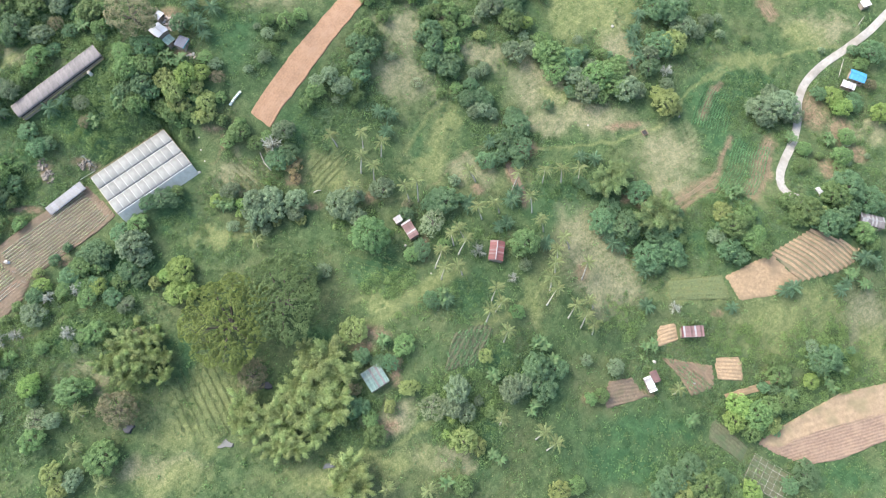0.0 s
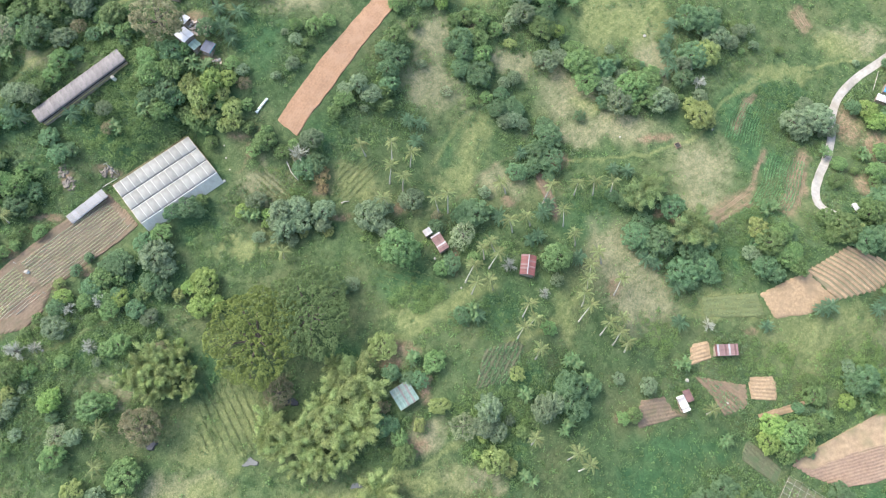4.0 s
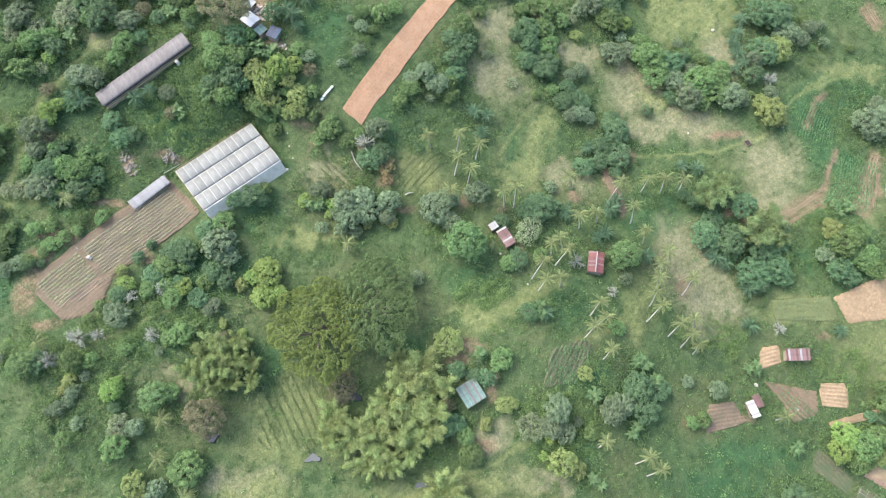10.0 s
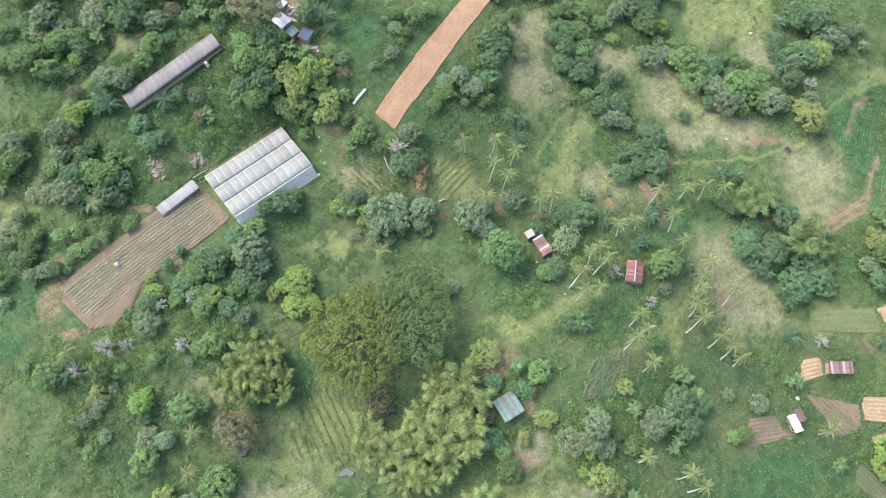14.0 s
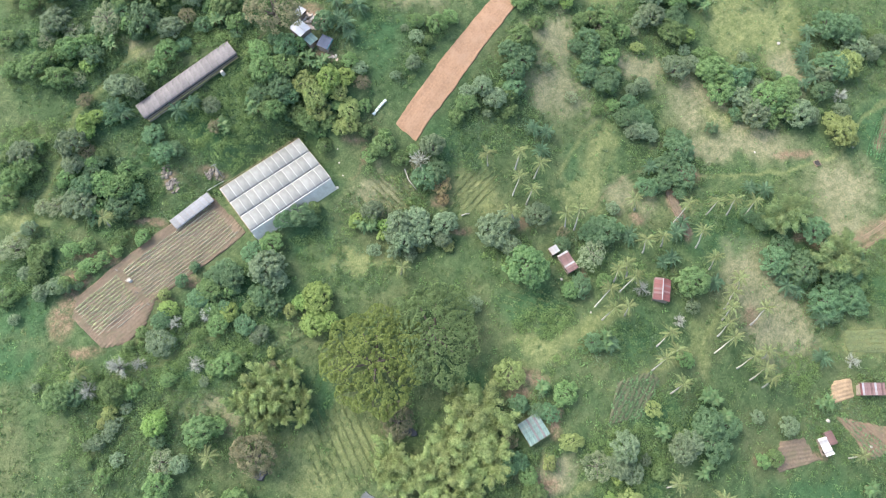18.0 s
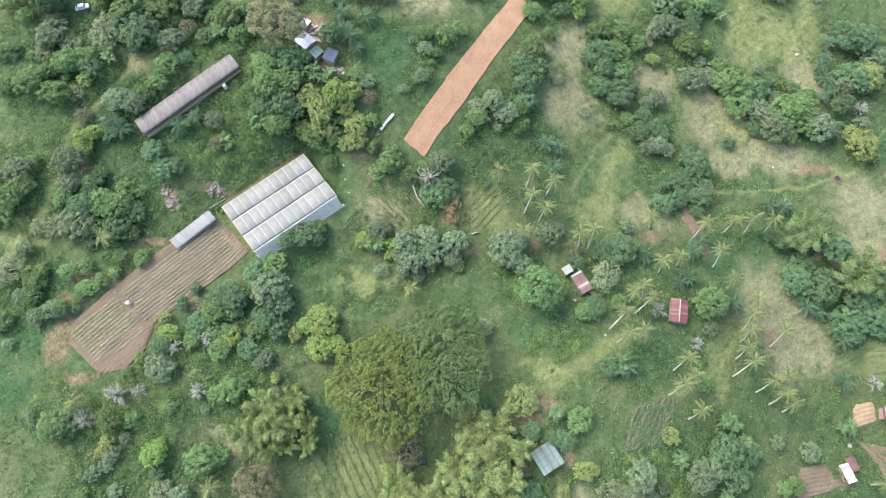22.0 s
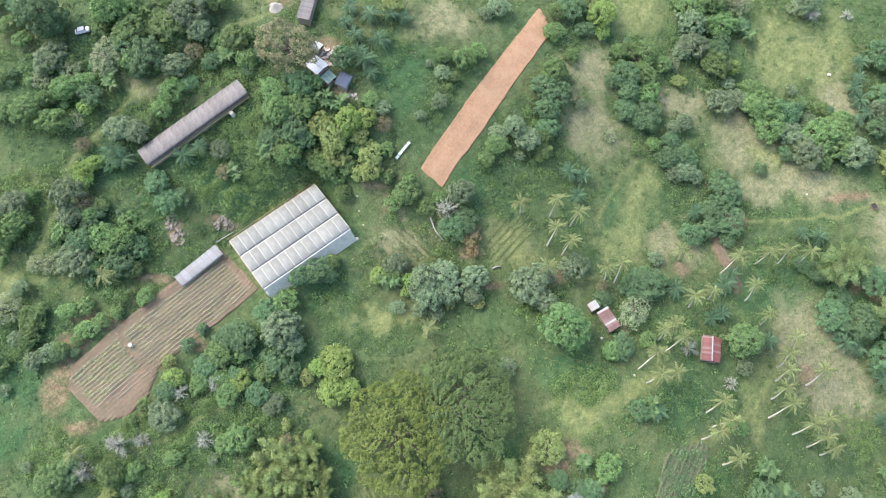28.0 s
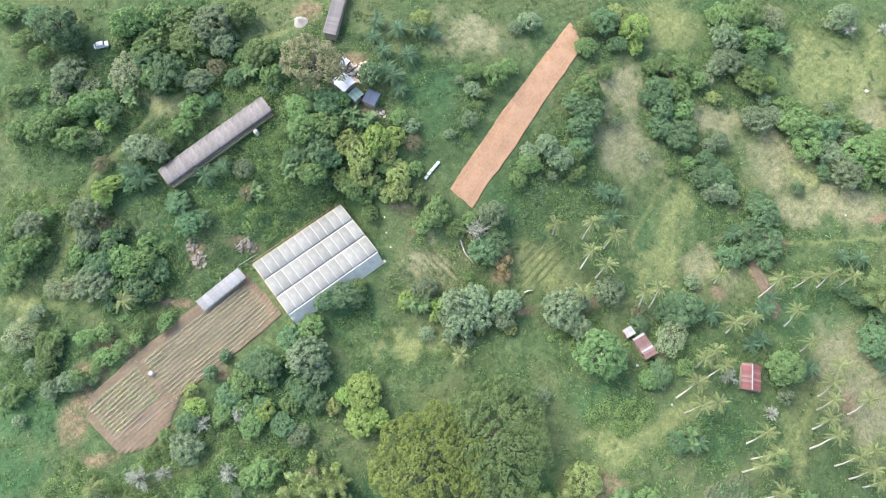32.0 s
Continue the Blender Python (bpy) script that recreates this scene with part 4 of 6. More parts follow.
cover.data.foreach_set("color", np.stack([dry, bare, lush_and_shade, light], -1).astype(np.float32).ravel())
tagged(new("ground", ground_mesh), "rolling green pasture with dry and bare patches", "ground", kind="structure")


def field_rows(poly, angle, spacing, amp, lift=0.08, across=6, along=1.2, wobble=0.0):
    """Furrowed sheet laid over the ground inside a polygon, ridges along the angle (degrees)."""
    c, s = math.cos(radians(angle)), math.sin(radians(angle))
    loc = [(x * c + y * s, -x * s + y * c) for x, y in poly]
    lo, hi = min(p[0] for p in loc), max(p[0] for p in loc)
    rows = []
    n = max(4, int((hi - lo) / along))
    vmin, vmax = min(p[1] for p in loc), max(p[1] for p in loc)
    cols = max(6, int((vmax - vmin) / spacing * across))
    for k in range(n + 1):
        u = lo + 0.02 + (hi - lo - 0.04) * k / n
        cut = []
        for (ua, va), (ub, vb) in zip(loc, loc[1:] + loc[:1]):
            if (ua - u) * (ub - u) < 0:
                cut.append(va + (vb - va) * (u - ua) / (ub - ua))
        if len(cut) < 2:
            continue
        a, b = min(cut), max(cut)
        a += 0.09 * float(ripple(u, a, 9, 21)) + 0.06 * float(ripple(u, a, 2.5, 23))
        b += 0.09 * float(ripple(u, b, 9, 22)) + 0.06 * float(ripple(u, b, 2.5, 24))
        rows.append([(u, min(b, max(a, vmin - 0.6 + (vmax - vmin + 1.2) * j / cols)), a, b) for j in range(cols + 1)])
    uv = np.array(rows)
    x, y = uv[..., 0] * c - uv[..., 1] * s, uv[..., 0] * s + uv[..., 1] * c
    swing = wobble * np.sin(uv[..., 0] / 9) + 0.12 * ripple(uv[..., 0], uv[..., 1], 7, 25)
    z = land(x, y) + 0.22 * ripple(x, y, 7, 1) + 0.2 + lift + amp * np.sin(2 * np.pi * (uv[..., 1] + swing) / spacing) + 0.02 * ripple(x, y, 1.7, 26)
    rim = (uv[..., 1] <= uv[..., 2] + 1e-6) | (uv[..., 1] >= uv[..., 3] - 1e-6)
    rim[0], rim[-1] = True, True
    z[rim] -= 0.5 + lift
    verts, faces = np.stack([x, y, z], -1).reshape(-1, 3).tolist(), []
    w = cols + 1
    for i in range(len(rows) - 1):
        for j in range(cols):
            if uv[i, j + 1, 1] - uv[i, j, 1] > 1e-5 or uv[i + 1, j + 1, 1] - uv[i + 1, j, 1] > 1e-5:
                faces.append((i * w + j, i * w + j + 1, (i + 1) * w + j + 1, (i + 1) * w + j))
    return verts, faces


FIELD_SHAPES = []


def field(name, poly, angle, spacing, amp, mat, label, **more):
    FIELD_SHAPES.append(poly)
    ob = new(name, mesh_of(name, *field_rows(poly, angle, spacing, amp, **more), mat, True))
    return tagged(ob, label, "field", kind="structure")


STRIP = [(-21.8, 112.2), (-15.3, 108.0), (-10.2, 116.3), (-3.6, 126.2), (5.7, 142.8), (15.7, 159.3), (15.6, 164.5), (13.2, 169.6), (5.2, 156.5), (-3.8, 141.9), (-13.7, 125.2)]
field("ploughed_strip", STRIP, 59, 0.8, 0.02, SOIL, "long strip of freshly ploughed orange-brown soil", wobble=0.3)
field("ploughed_field", [(157.5, 68.3), (167.3, 58.9), (158.2, 54.8), (146.3, 53.1), (141.1, 61.6), (152.0, 66.4)], -20, 2.4, 0.05, SAND_SOIL, "pale bare end of a ploughed field on a slope", lift=0.1)
RIDGED = [(173.6, 77.6), (191.3, 70.9), (189.3, 66.8), (181.6, 62.6), (167.1, 59.1), (156.9, 68.6)]
ridged = field("ridged_field", RIDGED, -33, 1.9, 0.06, FURROW_SOIL, "ploughed field with pale ridges and weedy furrows")
field("seed_bed", [(137.0, 35.0), (146.4, 35.2), (147.5, 27.1), (137.3, 27.9)], -3, 1.2, 0.1, SAND_SOIL, "small square bed of raked sandy soil")
field("fallow_plot", [(97.4, 26.8), (106.8, 28.4), (110.0, 23.3), (112.4, 22.2), (96.0, 17.6)], 10, 1.2, 0.08, GREY_SOIL, "small bare brown plot beside a hut")
field("yard_plot", [(117.3, 45.5), (124.0, 46.8), (125.4, 41.2), (116.3, 38.3)], 15, 1.2, 0.08, SAND_SOIL, "small tan plot of bare soil beside a hut")
field("garden_plot", [(117.5, 35.4), (127.1, 33.8), (136.4, 32.5), (136.6, 25.2), (128.0, 22.0), (124.0, 28.5)], -40, 1.4, 0.12, TERRACE_SOIL, "sloping garden plot with half-grown rows")
field("hillside_field", [(150.2, 6.6), (158.0, 5.4), (172.0, 10.5), (203.0, 17.5), (203.0, 9.0), (179.6, 0.7), (167.4, -0.9), (157.2, 2.7)], 14, 1.0, 0.07, HILL_SOIL, "ploughed lower part of a hillside field", wobble=0.15)
field("hillside_terrace", [(152.5, 8.4), (165.5, 14.9), (182.2, 23.0), (203.0, 27.0), (203.0, 16.6), (172.0, 9.6), (158.0, 4.6), (150.8, 6.2)], 16, 2.4, 0.05, BANK_SOIL, "pale bare terrace above the ploughed hillside", wobble=0.4)
field("ditch_bed", [(65.2, 102.8), (68.1, 103.7), (71.1, 95.1), (73.9, 87.5), (71.3, 86.2), (68.2, 93.5)], -62, 0.9, 0.08, GREY_SOIL, "narrow bed of bare brown soil with furrows")
field("earth_bank", [(139.4, 22.8), (164.1, 29.4), (157.0, 24.8), (141.4, 20.7)], 14, 1.2, 0.08, SAND_SOIL, "narrow bank of bare sandy earth")
field("dark_plot", [(135.6, 15.1), (147.8, 4.8), (143.9, 0.3), (132.0, 8.6)], -42, 1.3, 0.12, WEEDY_SOIL, "dark weedy plot with furrows")
field("hay_plot", [(121.0, 60.9), (140.5, 62.2), (143.1, 53.8), (121.7, 54.3)], 3, 2.2, 0.06, GRASS_ROW, "mown light green grass plot")
field("vegetable_patch", [(45.3, 40.9), (56.5, 44.6), (58.9, 41.6), (52.3, 30.8), (42.4, 28.9)], 62, 1.5, 0.16, WEEDY_SOIL, "sloping vegetable patch with dark rows")


def ribbon(points, half, lift, step=2.0):
    """Verts and faces of a road that follows the ground."""
    dense = []
    for (ax, ay), (bx, by) in zip(points[:-1], points[1:]):
        n = max(1, int(math.hypot(bx - ax, by - ay) / step))
        dense += [(ax + (bx - ax) * k / n, ay + (by - ay) * k / n) for k in range(n)]
    dense.append(points[-1])
    p = np.array(dense)
    for _ in range(3):
        p[1:-1] = 0.25 * p[:-2] + 0.5 * p[1:-1] + 0.25 * p[2:]
    d = np.gradient(p, axis=0)
    d /= np.linalg.norm(d, axis=1)[:, None]
    side = np.stack([-d[:, 1], d[:, 0]], -1)
    offs = np.array([-half - 0.15, -half, -half * 0.4, half * 0.4, half, half + 0.15])
    xy = p[:, None] + side[:, None] * offs[None, :, None]
    z = soil_top(xy[..., 0], xy[..., 1]) + 0.2 + lift
    z[:, [0, -1]] -= 0.6
    w = len(offs)
    faces = [(i * w + j, i * w + j + 1, (i + 1) * w + j + 1, (i + 1) * w + j) for i in range(len(p) - 1) for j in range(w - 1)]
    return np.concatenate([xy, z[..., None]], -1).reshape(-1, 3).tolist(), faces


tagged(new("road", mesh_of("road", *ribbon(ROAD, 1.55, 0.0), CONCRETE)), "narrow pale concrete country road winding downhill", "road", kind="structure")


CONTOUR_CROPS = [[(141.4, 93.0), (147.4, 101.3), (151.1, 109.7), (154.2, 114.8)], [(134.8, 88.2), (141.2, 91.7)], [(136.7, 119.9), (140.4, 128.4), (145.2, 136.2)]]

for n, (width, line) in enumerate(CONTOUR_BEDS):
    dense = [(ax + (bx - ax) * q, ay + (by - ay) * q) for (ax, ay), (bx, by) in zip(line[:-1], line[1:]) for q in (0.0, 0.25, 0.5, 0.75)] + [line[-1]]
    for side in (-0.9, -0.1, 0.7):
        shifted = [(x + side * width + 0.22 * float(ripple(x, y, 5, 40 + n)), y + 0.35 * float(ripple(x, y, 4, 60 + n))) for x, y in dense]
        tagged(new("contour_bed", mesh_of("contour_bed", *ribbon(shifted, 0.12 * width, -0.12, 1.0), TERRACE_SOIL)), "curved terrace bed of bare earth along the slope", "planting bed", "contour beds")


def pond(name, x, y, rx, ry, seed, water="pond_water"):
    r = np.random.RandomState(seed)
    n = 22
    wob = 1 + 0.25 * np.sin(np.arange(n) * 2 * np.pi / n * 3 + r.uniform(0, 6)) + r.uniform(-0.1, 0.1, n)
    a = np.arange(n) * 2 * np.pi / n
    top = float(soil_top(x, y)) + 0.18
    ring = [(x + rx * w * math.cos(t), y + ry * w * math.sin(t), top) for w, t in zip(wob, a)]
    skirt = [(px + 0.2 * (px - x), py + 0.2 * (py - y), pz - 0.7) for px, py, pz in ring]
    faces = [tuple(range(n))] + [(k, k + n, (k + 1) % n + n, (k + 1) % n) for k in range(n)]
    tagged(new(name, mesh_of(name, ring + skirt, faces, MATS[water])), "small still " + ("grey" if water == "pond_water" else "dark") + " pond or painted shade in the grass", "pond", kind="structure")


pond("water", -25.0, 8.0, 2.2, 1.3, 1)
pond("water", 6.2, 1.2, 1.8, 0.8, 2)


# ---- buildings ----
NURSERY_FILM = plain("nursery_film", (0.178, 0.187, 0.198), 0.7, vary=0.25, scale=1.5, stain=(0.120, 0.126, 0.132))


def arch_strip(x0, x1, half, eave, rise, thick, n=10):
    """A curved roof piece between two stations along x, arching across y."""
    bm = bmesh.new()
    rings = []
    for x in (x0, x1):
        for d in (0.0, thick):
            rings.append([bm.verts.new((x, -half * math.cos(math.pi * k / n), eave + rise * math.sin(math.pi * k / n) ** 0.8 - d)) for k in range(n + 1)])
    for k in range(n):
        bm.faces.new((rings[0][k], rings[2][k], rings[2][k + 1], rings[0][k + 1]))
        bm.faces.new((rings[1][k], rings[1][k + 1], rings[3][k + 1], rings[3][k]))
        for a, b in ((0, 1), (3, 2)):
            bm.faces.new((rings[a][k], rings[a][k + 1], rings[b][k + 1], rings[b][k]))
    bmesh.ops.recalc_face_normals(bm, faces=bm.faces)
    return bm


def greenhouse():
    house = thing("greenhouse", pose(HOUSE_X, HOUSE_Y, 0.1, 0, 0, math.degrees(HOUSE_TURN)), "three-bay greenhouse with arched pale plastic roof panels", "greenhouse")
    length, width, bays, panels, eave = 27.3, 17.2, 3, 11, 3.1
    bay = width / bays
    step = length / panels
    for b in range(bays):
        mid = -width / 2 + bay * (b + 0.5)
        m = Matrix.Translation((0, mid, 0))
        sheet = None
        for k in range(panels):
            x0 = -length / 2 + k * step
            if sheet is None:
                sheet = part("roof_panel", arch_strip(0.06, step - 0.06, bay / 2 - 0.10, eave, 0.95, 0.03), FILM, house)
            else:
                sheet = part_of("roof_panel", sheet.data, house)
            sheet.matrix_basis = m @ Matrix.Translation((x0, 0, 0))
        rib = None
        for k in range(panels + 1):
            if rib is None:
                rib = part("roof_rib", arch_strip(-0.055, 0.055, bay / 2 - 0.08, eave + 0.03, 0.96, 0.07), PIPE, house, "white arched rib")
            else:
                rib = part_of("roof_rib", rib.data, house, None, "white arched rib")
            rib.matrix_basis = m @ Matrix.Translation((-length / 2 + k * step, 0, 0))
        for q in (-0.55, 0.0, 0.55):
            z = eave + 0.95 * math.sin(math.acos(abs(q))) ** 0.8 - 0.10
            part("purlin", boxed(-length / 2, mid + q * (bay / 2) - 0.03, z - 0.05, length / 2, mid + q * (bay / 2) + 0.03, z), STEEL, house)
    for k in range(bays + 1):
        y = -width / 2 + bay * k
        part("gutter", boxed(-length / 2 - 0.1, y - 0.14, eave - 0.12, length / 2 + 0.1, y + 0.14, eave + 0.06, 0.02), TIMBER if k == bays else WHITE, house, "dark eaves board" if k == bays else "white gutter")
        for j in range(panels + 1):
            x = -length / 2 + step * j
            part("post", boxed(x - 0.05, y - 0.05, -0.6, x + 0.05, y + 0.05, eave - 0.1), STEEL, house)
    for x in (-length / 2 - 0.16, length / 2 + 0.16):
        part("end_beam", boxed(x - 0.1, -width / 2, eave - 0.15, x + 0.1, width / 2, eave + 0.1, 0.02), TIMBER, house, "dark end beam")
        for b in range(bays):
            mid = -width / 2 + bay * (b + 0.5)
            part("end_wall", boxed(x - 0.02, mid - bay / 2 + 0.1, 0, x + 0.02, mid + bay / 2 - 0.1, eave - 0.16), NET, house, "grey net end wall")
    # the sloping net along the lower side
    bm = bmesh.new()
    y = -width / 2 - 0.15
    ring = [bm.verts.new(p) for p in ((-length / 2, y, eave), (length / 2, y, eave), (length / 2, y - 2.3, -0.2), (-length / 2, y - 2.3, -0.2))]
    bm.faces.new(ring)
    part("side_net", bm, NET, house, "grey sloping side net")
    part("outer_rail", boxed(-length / 2, width / 2 + 0.75, eave - 0.35, length / 2, width / 2 + 0.85, eave - 0.2), TIMBER, house, "dark timber rail")
    for j in range(0, panels + 1, 2):
        x = -length / 2 + step * j
        part("rail_post", boxed(x - 0.05, width / 2 + 0.75, -0.6, x + 0.05, width / 2 + 0.85, eave - 0.36), TIMBER, house)
    part("side_wall", boxed(-length / 2, width / 2 + 0.16, 0, length / 2, width / 2 + 0.2, eave - 0.2), NET, house)
    part("water_tank", boxed(-length / 2 - 0.2, -width / 2 - 1.1, -0.2, -length / 2 + 0.9, -width / 2 - 0.2, 1.3, 0.15), WHITE, house, "pale square tank at the corner")


greenhouse()


def low_tunnel():
    x, y = -78.9, 83.6
    t = thing("nursery_tunnel", pose(x, y, z_at(x, y) + 0.2, 0, 0, 45.6), "low nursery shelter with a pale plastic roof", "shelter")
    for k in range(8):
        m = Matrix.Translation((-6.6 + 1.65 * k, 0, 0))
        part("roof_panel", arch_strip(0.03, 1.62, 1.9, 0.95, 0.35, 0.03, 6), NURSERY_FILM, t).matrix_basis = m
        for s in (-1.6, 1.6):
            part("post", boxed(-6.6 + 1.65 * k, s - 0.04, -1.2, -6.5 + 1.65 * k, s + 0.04, 0.95), TIMBER, t)
    part("bench", boxed(-6.3, -0.9, -0.6, 6.3, 0.9, 0.6, 0.03), TIMBER, t, "timber seedling bench")


low_tunnel()


def long_house():
    x, y, length, width = -82.4, 120.6, 32.6, 5.8
    za = 12.3
    t = thing("poultry_house", pose(x, y, za, 0, 0, 39.6) @ pose(0, 0, 0, 0, -7.2, 0), "long narrow shed with a grey tin roof and yellow ledge", "shed")
    n = 16
    step = length / n
    for k in range(n):
        sheet = part("roof_sheet", arch_strip(0.015, step - 0.015, width / 2, 1.75, 0.85, 0.04, 8), TIN_GREY, t)
        sheet.matrix_basis = Matrix.Translation((-length / 2 + k * step, 0, 0.012 * (k % 2)))
    for s in (-1, 1):
        part("low_wall", boxed(-length / 2 + 0.3, s * 2.3 - 0.07, -1.5, length / 2 - 0.3, s * 2.3 + 0.07, 0.7), WALL, t)
        # solid strip; the shade behind the netting is its colour
        part("netting", boxed(-length / 2 + 0.3, s * 2.3 - 0.02, 0.72, length / 2 - 0.3, s * 2.3 + 0.02, 1.95), DARK_HOLE, t, "netting with the shade behind it painted in")
        for k in range(n + 1):
            px = -length / 2 + 0.3 + k * (length - 0.6) / n
            if s < 0 and k % 2 == 0:
                part("ledge_bracket", boxed(px - 0.04, -3.18, 0.3, px + 0.04, -2.36, 0.446), TIMBER, t)
            part("post", boxed(px - 0.06, s * 2.42 - 0.06, -1.5, px + 0.06, s * 2.42 + 0.06, 2.05), TIMBER, t)
    for s in (-1, 1):
        part("end_wall", boxed(s * (length / 2 - 0.3) - 0.06, -2.2, -1.5, s * (length / 2 - 0.3) + 0.06, 2.2, 2.0), WALL, t)
    part("ledge", boxed(-length / 2 + 0.2, -3.2, 0.45, length / 2 - 0.2, -2.98, 0.6, 0.03), YELLOW, t, "yellow painted ledge")
    tank = thing("water_drum", t.matrix_world @ Matrix.Translation((9.5, -4.0, 0)), "small white water drum beside the long shed", "drum")
    bm = bmesh.new()
    bmesh.ops.create_cone(bm, cap_ends=True, segments=16, radius1=0.6, radius2=0.55, depth=1.7)
    part("barrel", bm, WHITE, tank)
    bm = bmesh.new()
    bmesh.ops.create_cone(bm, cap_ends=True, segments=16, radius1=0.62, radius2=0.2, depth=0.25, matrix=Matrix.Translation((0, 0, 0.95)))
    part("lid", bm, STONE, tank)


long_house()


def sheet_mesh(w, l, waves=4):
    """A corrugated sheet, w wide along x, l long along y, thin."""
    bm = bmesh.new()
    n = waves * 2
    top, low = [[[bm.verts.new((w * k / n, y, 0.016 * (k % 2) - d)) for k in range(n + 1)] for y in (0, l)] for d in (0.0, 0.006)]
    for k in range(n):
        bm.faces.new((top[0][k], top[0][k + 1], top[1][k + 1], top[1][k]))
        bm.faces.new((low[0][k + 1], low[0][k], low[1][k], low[1][k + 1]))
        bm.faces.new((low[0][k], low[0][k + 1], top[0][k + 1], top[0][k]))
        bm.faces.new((low[1][k + 1], low[1][k], top[1][k], top[1][k + 1]))
    return bm


def hut(name, x, y, turn, length, width, label, mats, wall_h=2.3, pitch=16, lift=0.0, one_slope=False, overhang=0.35, ridge=None):
    """A small house: walls, door, window, posts and a roof of single tin sheets; the ridge runs along its length."""
    t = thing(name, pose(x, y, z_at(x, y) + lift, 0, 0, turn), label, "hut")
    r = random.Random(name)
    hl, hw = length / 2 - overhang, width / 2 - overhang
    for s in (-1, 1):
        part("wall", boxed(-hl, s * hw - 0.05, -1.5, hl, s * hw + 0.05, wall_h), WALL, t)
        part("wall", boxed(s * hl - 0.05, -hw + 0.055, -1.5, s * hl + 0.05, hw - 0.055, wall_h), WALL, t)
    door = part("door", boxed(-0.45, -hw - 0.09, 0, 0.45, -hw - 0.055, 1.95), TIMBER, t)
    part("handle", boxed(0.3, -hw - 0.13, 0.95, 0.36, -hw - 0.092, 1.05), STEEL, door)
    win = part("window", boxed(hl * 0.45, -hw - 0.08, 0.9, hl * 0.45 + 0.9, -hw - 0.054, 1.6), DARK_HOLE, t)
    part("window_frame", boxed(hl * 0.45 - 0.06, -hw - 0.12, 0.84, hl * 0.45 + 0.96, -hw - 0.085, 0.9), TIMBER, win)
    part("floor", boxed(-hl + 0.06, -hw + 0.06, -0.1, hl - 0.06, hw - 0.06, 0.05), TIMBER, t)
    slope = radians(pitch)
    span = (width if one_slope else width / 2) / math.cos(slope)
    n = max(3, int(length / 0.62))
    w = length / n
    base = sheet_mesh(w + 0.04, span)
    me = bpy.data.meshes.new("roof_sheet")
    base.to_mesh(me)
    base.free()
    made = {}
    for side in ((1,) if one_slope else (1, -1)):
        for k in range(n):
            mat = r.choice(mats)
            if mat.name not in made:
                made[mat.name] = me.copy()
                made[mat.name].materials.append(mat)
            m = pose(0, 0, 0, 0, 0, 0 if side == 1 else 180) @ pose(-length / 2 + k * w, -width / 2, wall_h + 0.05 + 0.026 * (k % 2), pitch, 0, r.uniform(-0.4, 0.4))
            part_of("roof_sheet", made[mat.name], t, m)
    top = wall_h + 0.05 + math.tan(slope) * (width if one_slope else width / 2)
    if not one_slope:
        part("ridge_cap", boxed(-length / 2, -0.16, top - 0.02, length / 2, 0.16, top + 0.07, 0.03), ridge or mats[0], t, "pale ridge cap")
    for sx in (-1, 1):
        for sy in (-1, 1):
            part("post", boxed(sx * (length / 2 - 0.12) - 0.05, sy * (width / 2 - 0.12) - 0.05, -1.8, sx * (length / 2 - 0.12) + 0.05, sy * (width / 2 - 0.12) + 0.05, wall_h), TIMBER, t)
    return t


hut("village_hut", 60.65, 68.5, 80.6, 7.0, 5.0, "hut with a striped red and faded pink tin roof", [TIN_RED, TIN_RED, TIN_RED, TIN_PINK], ridge=STEEL)
hut("village_hut", 31.6, 75.0, -59.2, 6.3, 3.4, "small hut with a rusty maroon tin roof", [TIN_RUST, TIN_RUST, TIN_PINK, TIN_RUST, STEEL], one_slope=True, pitch=10)
hut("lean_to", 27.6, 78.6, -59.2, 2.4, 2.6, "little lean-to with a grey tin roof", [STEEL], wall_h=2.0, one_slope=True, pitch=8)
hut("village_hut", 20.7, 26.6, 32.7, 6.5, 6.7, "hut with a weathered teal-grey tin roof", [TIN_TEAL, TIN_TEAL, TIN_TEAL, TIN_GREY], one_slope=True, pitch=4)
hut("farm_hut", 128.7, 43.2, 1.9, 7.8, 3.8, "field hut with a patched red and bright tin roof", [TIN_RUST, TIN_PINK, STEEL, TIN_RED, TIN_PINK], one_slope=True, pitch=10)
hut("farm_hut", 112.3, 25.8, -70.6, 5.3, 2.6, "field hut with a patched bright and grey tin roof", [TIN_WHITE, TIN_WHITE, STEEL], one_slope=True, pitch=8)
hut("farm_annex", 114.4, 28.4, -70.6, 4.0, 2.4, "small annex with a rusty tin roof", [TIN_RUST], wall_h=2.0, one_slope=True, pitch=8)
hut("roadside_house", 208.5, 143.4, -27.3, 6.2, 4.9, "roadside house with a bright blue tin roof", [TIN_BLUE], ridge=TIN_BLUE)
hut("roadside_annex", 204.4, 139.8, -27.3, 5.0, 3.0, "annex with a pale tin roof beside the blue house", [TIN_WHITE, STEEL], wall_h=2.0, one_slope=True, pitch=6)
hut("hillside_house", 198.0, 81.5, -16.9, 8.5, 4.6, "hillside house with a grey tin roof", [STEEL, TIN_GREY])
hut("farmyard_house", -50.2, 136.9, -40.2, 5.0, 4.4, "farmyard house with a bright white tin roof", [TIN_WHITE], ridge=TIN_WHITE, pitch=9)
hut("farmyard_annex", -46.9, 133.9, 49.8, 3.2, 3.0, "annex with a pale blue-grey tin roof", [TIN_TEAL], wall_h=2.0, one_slope=True, pitch=8)
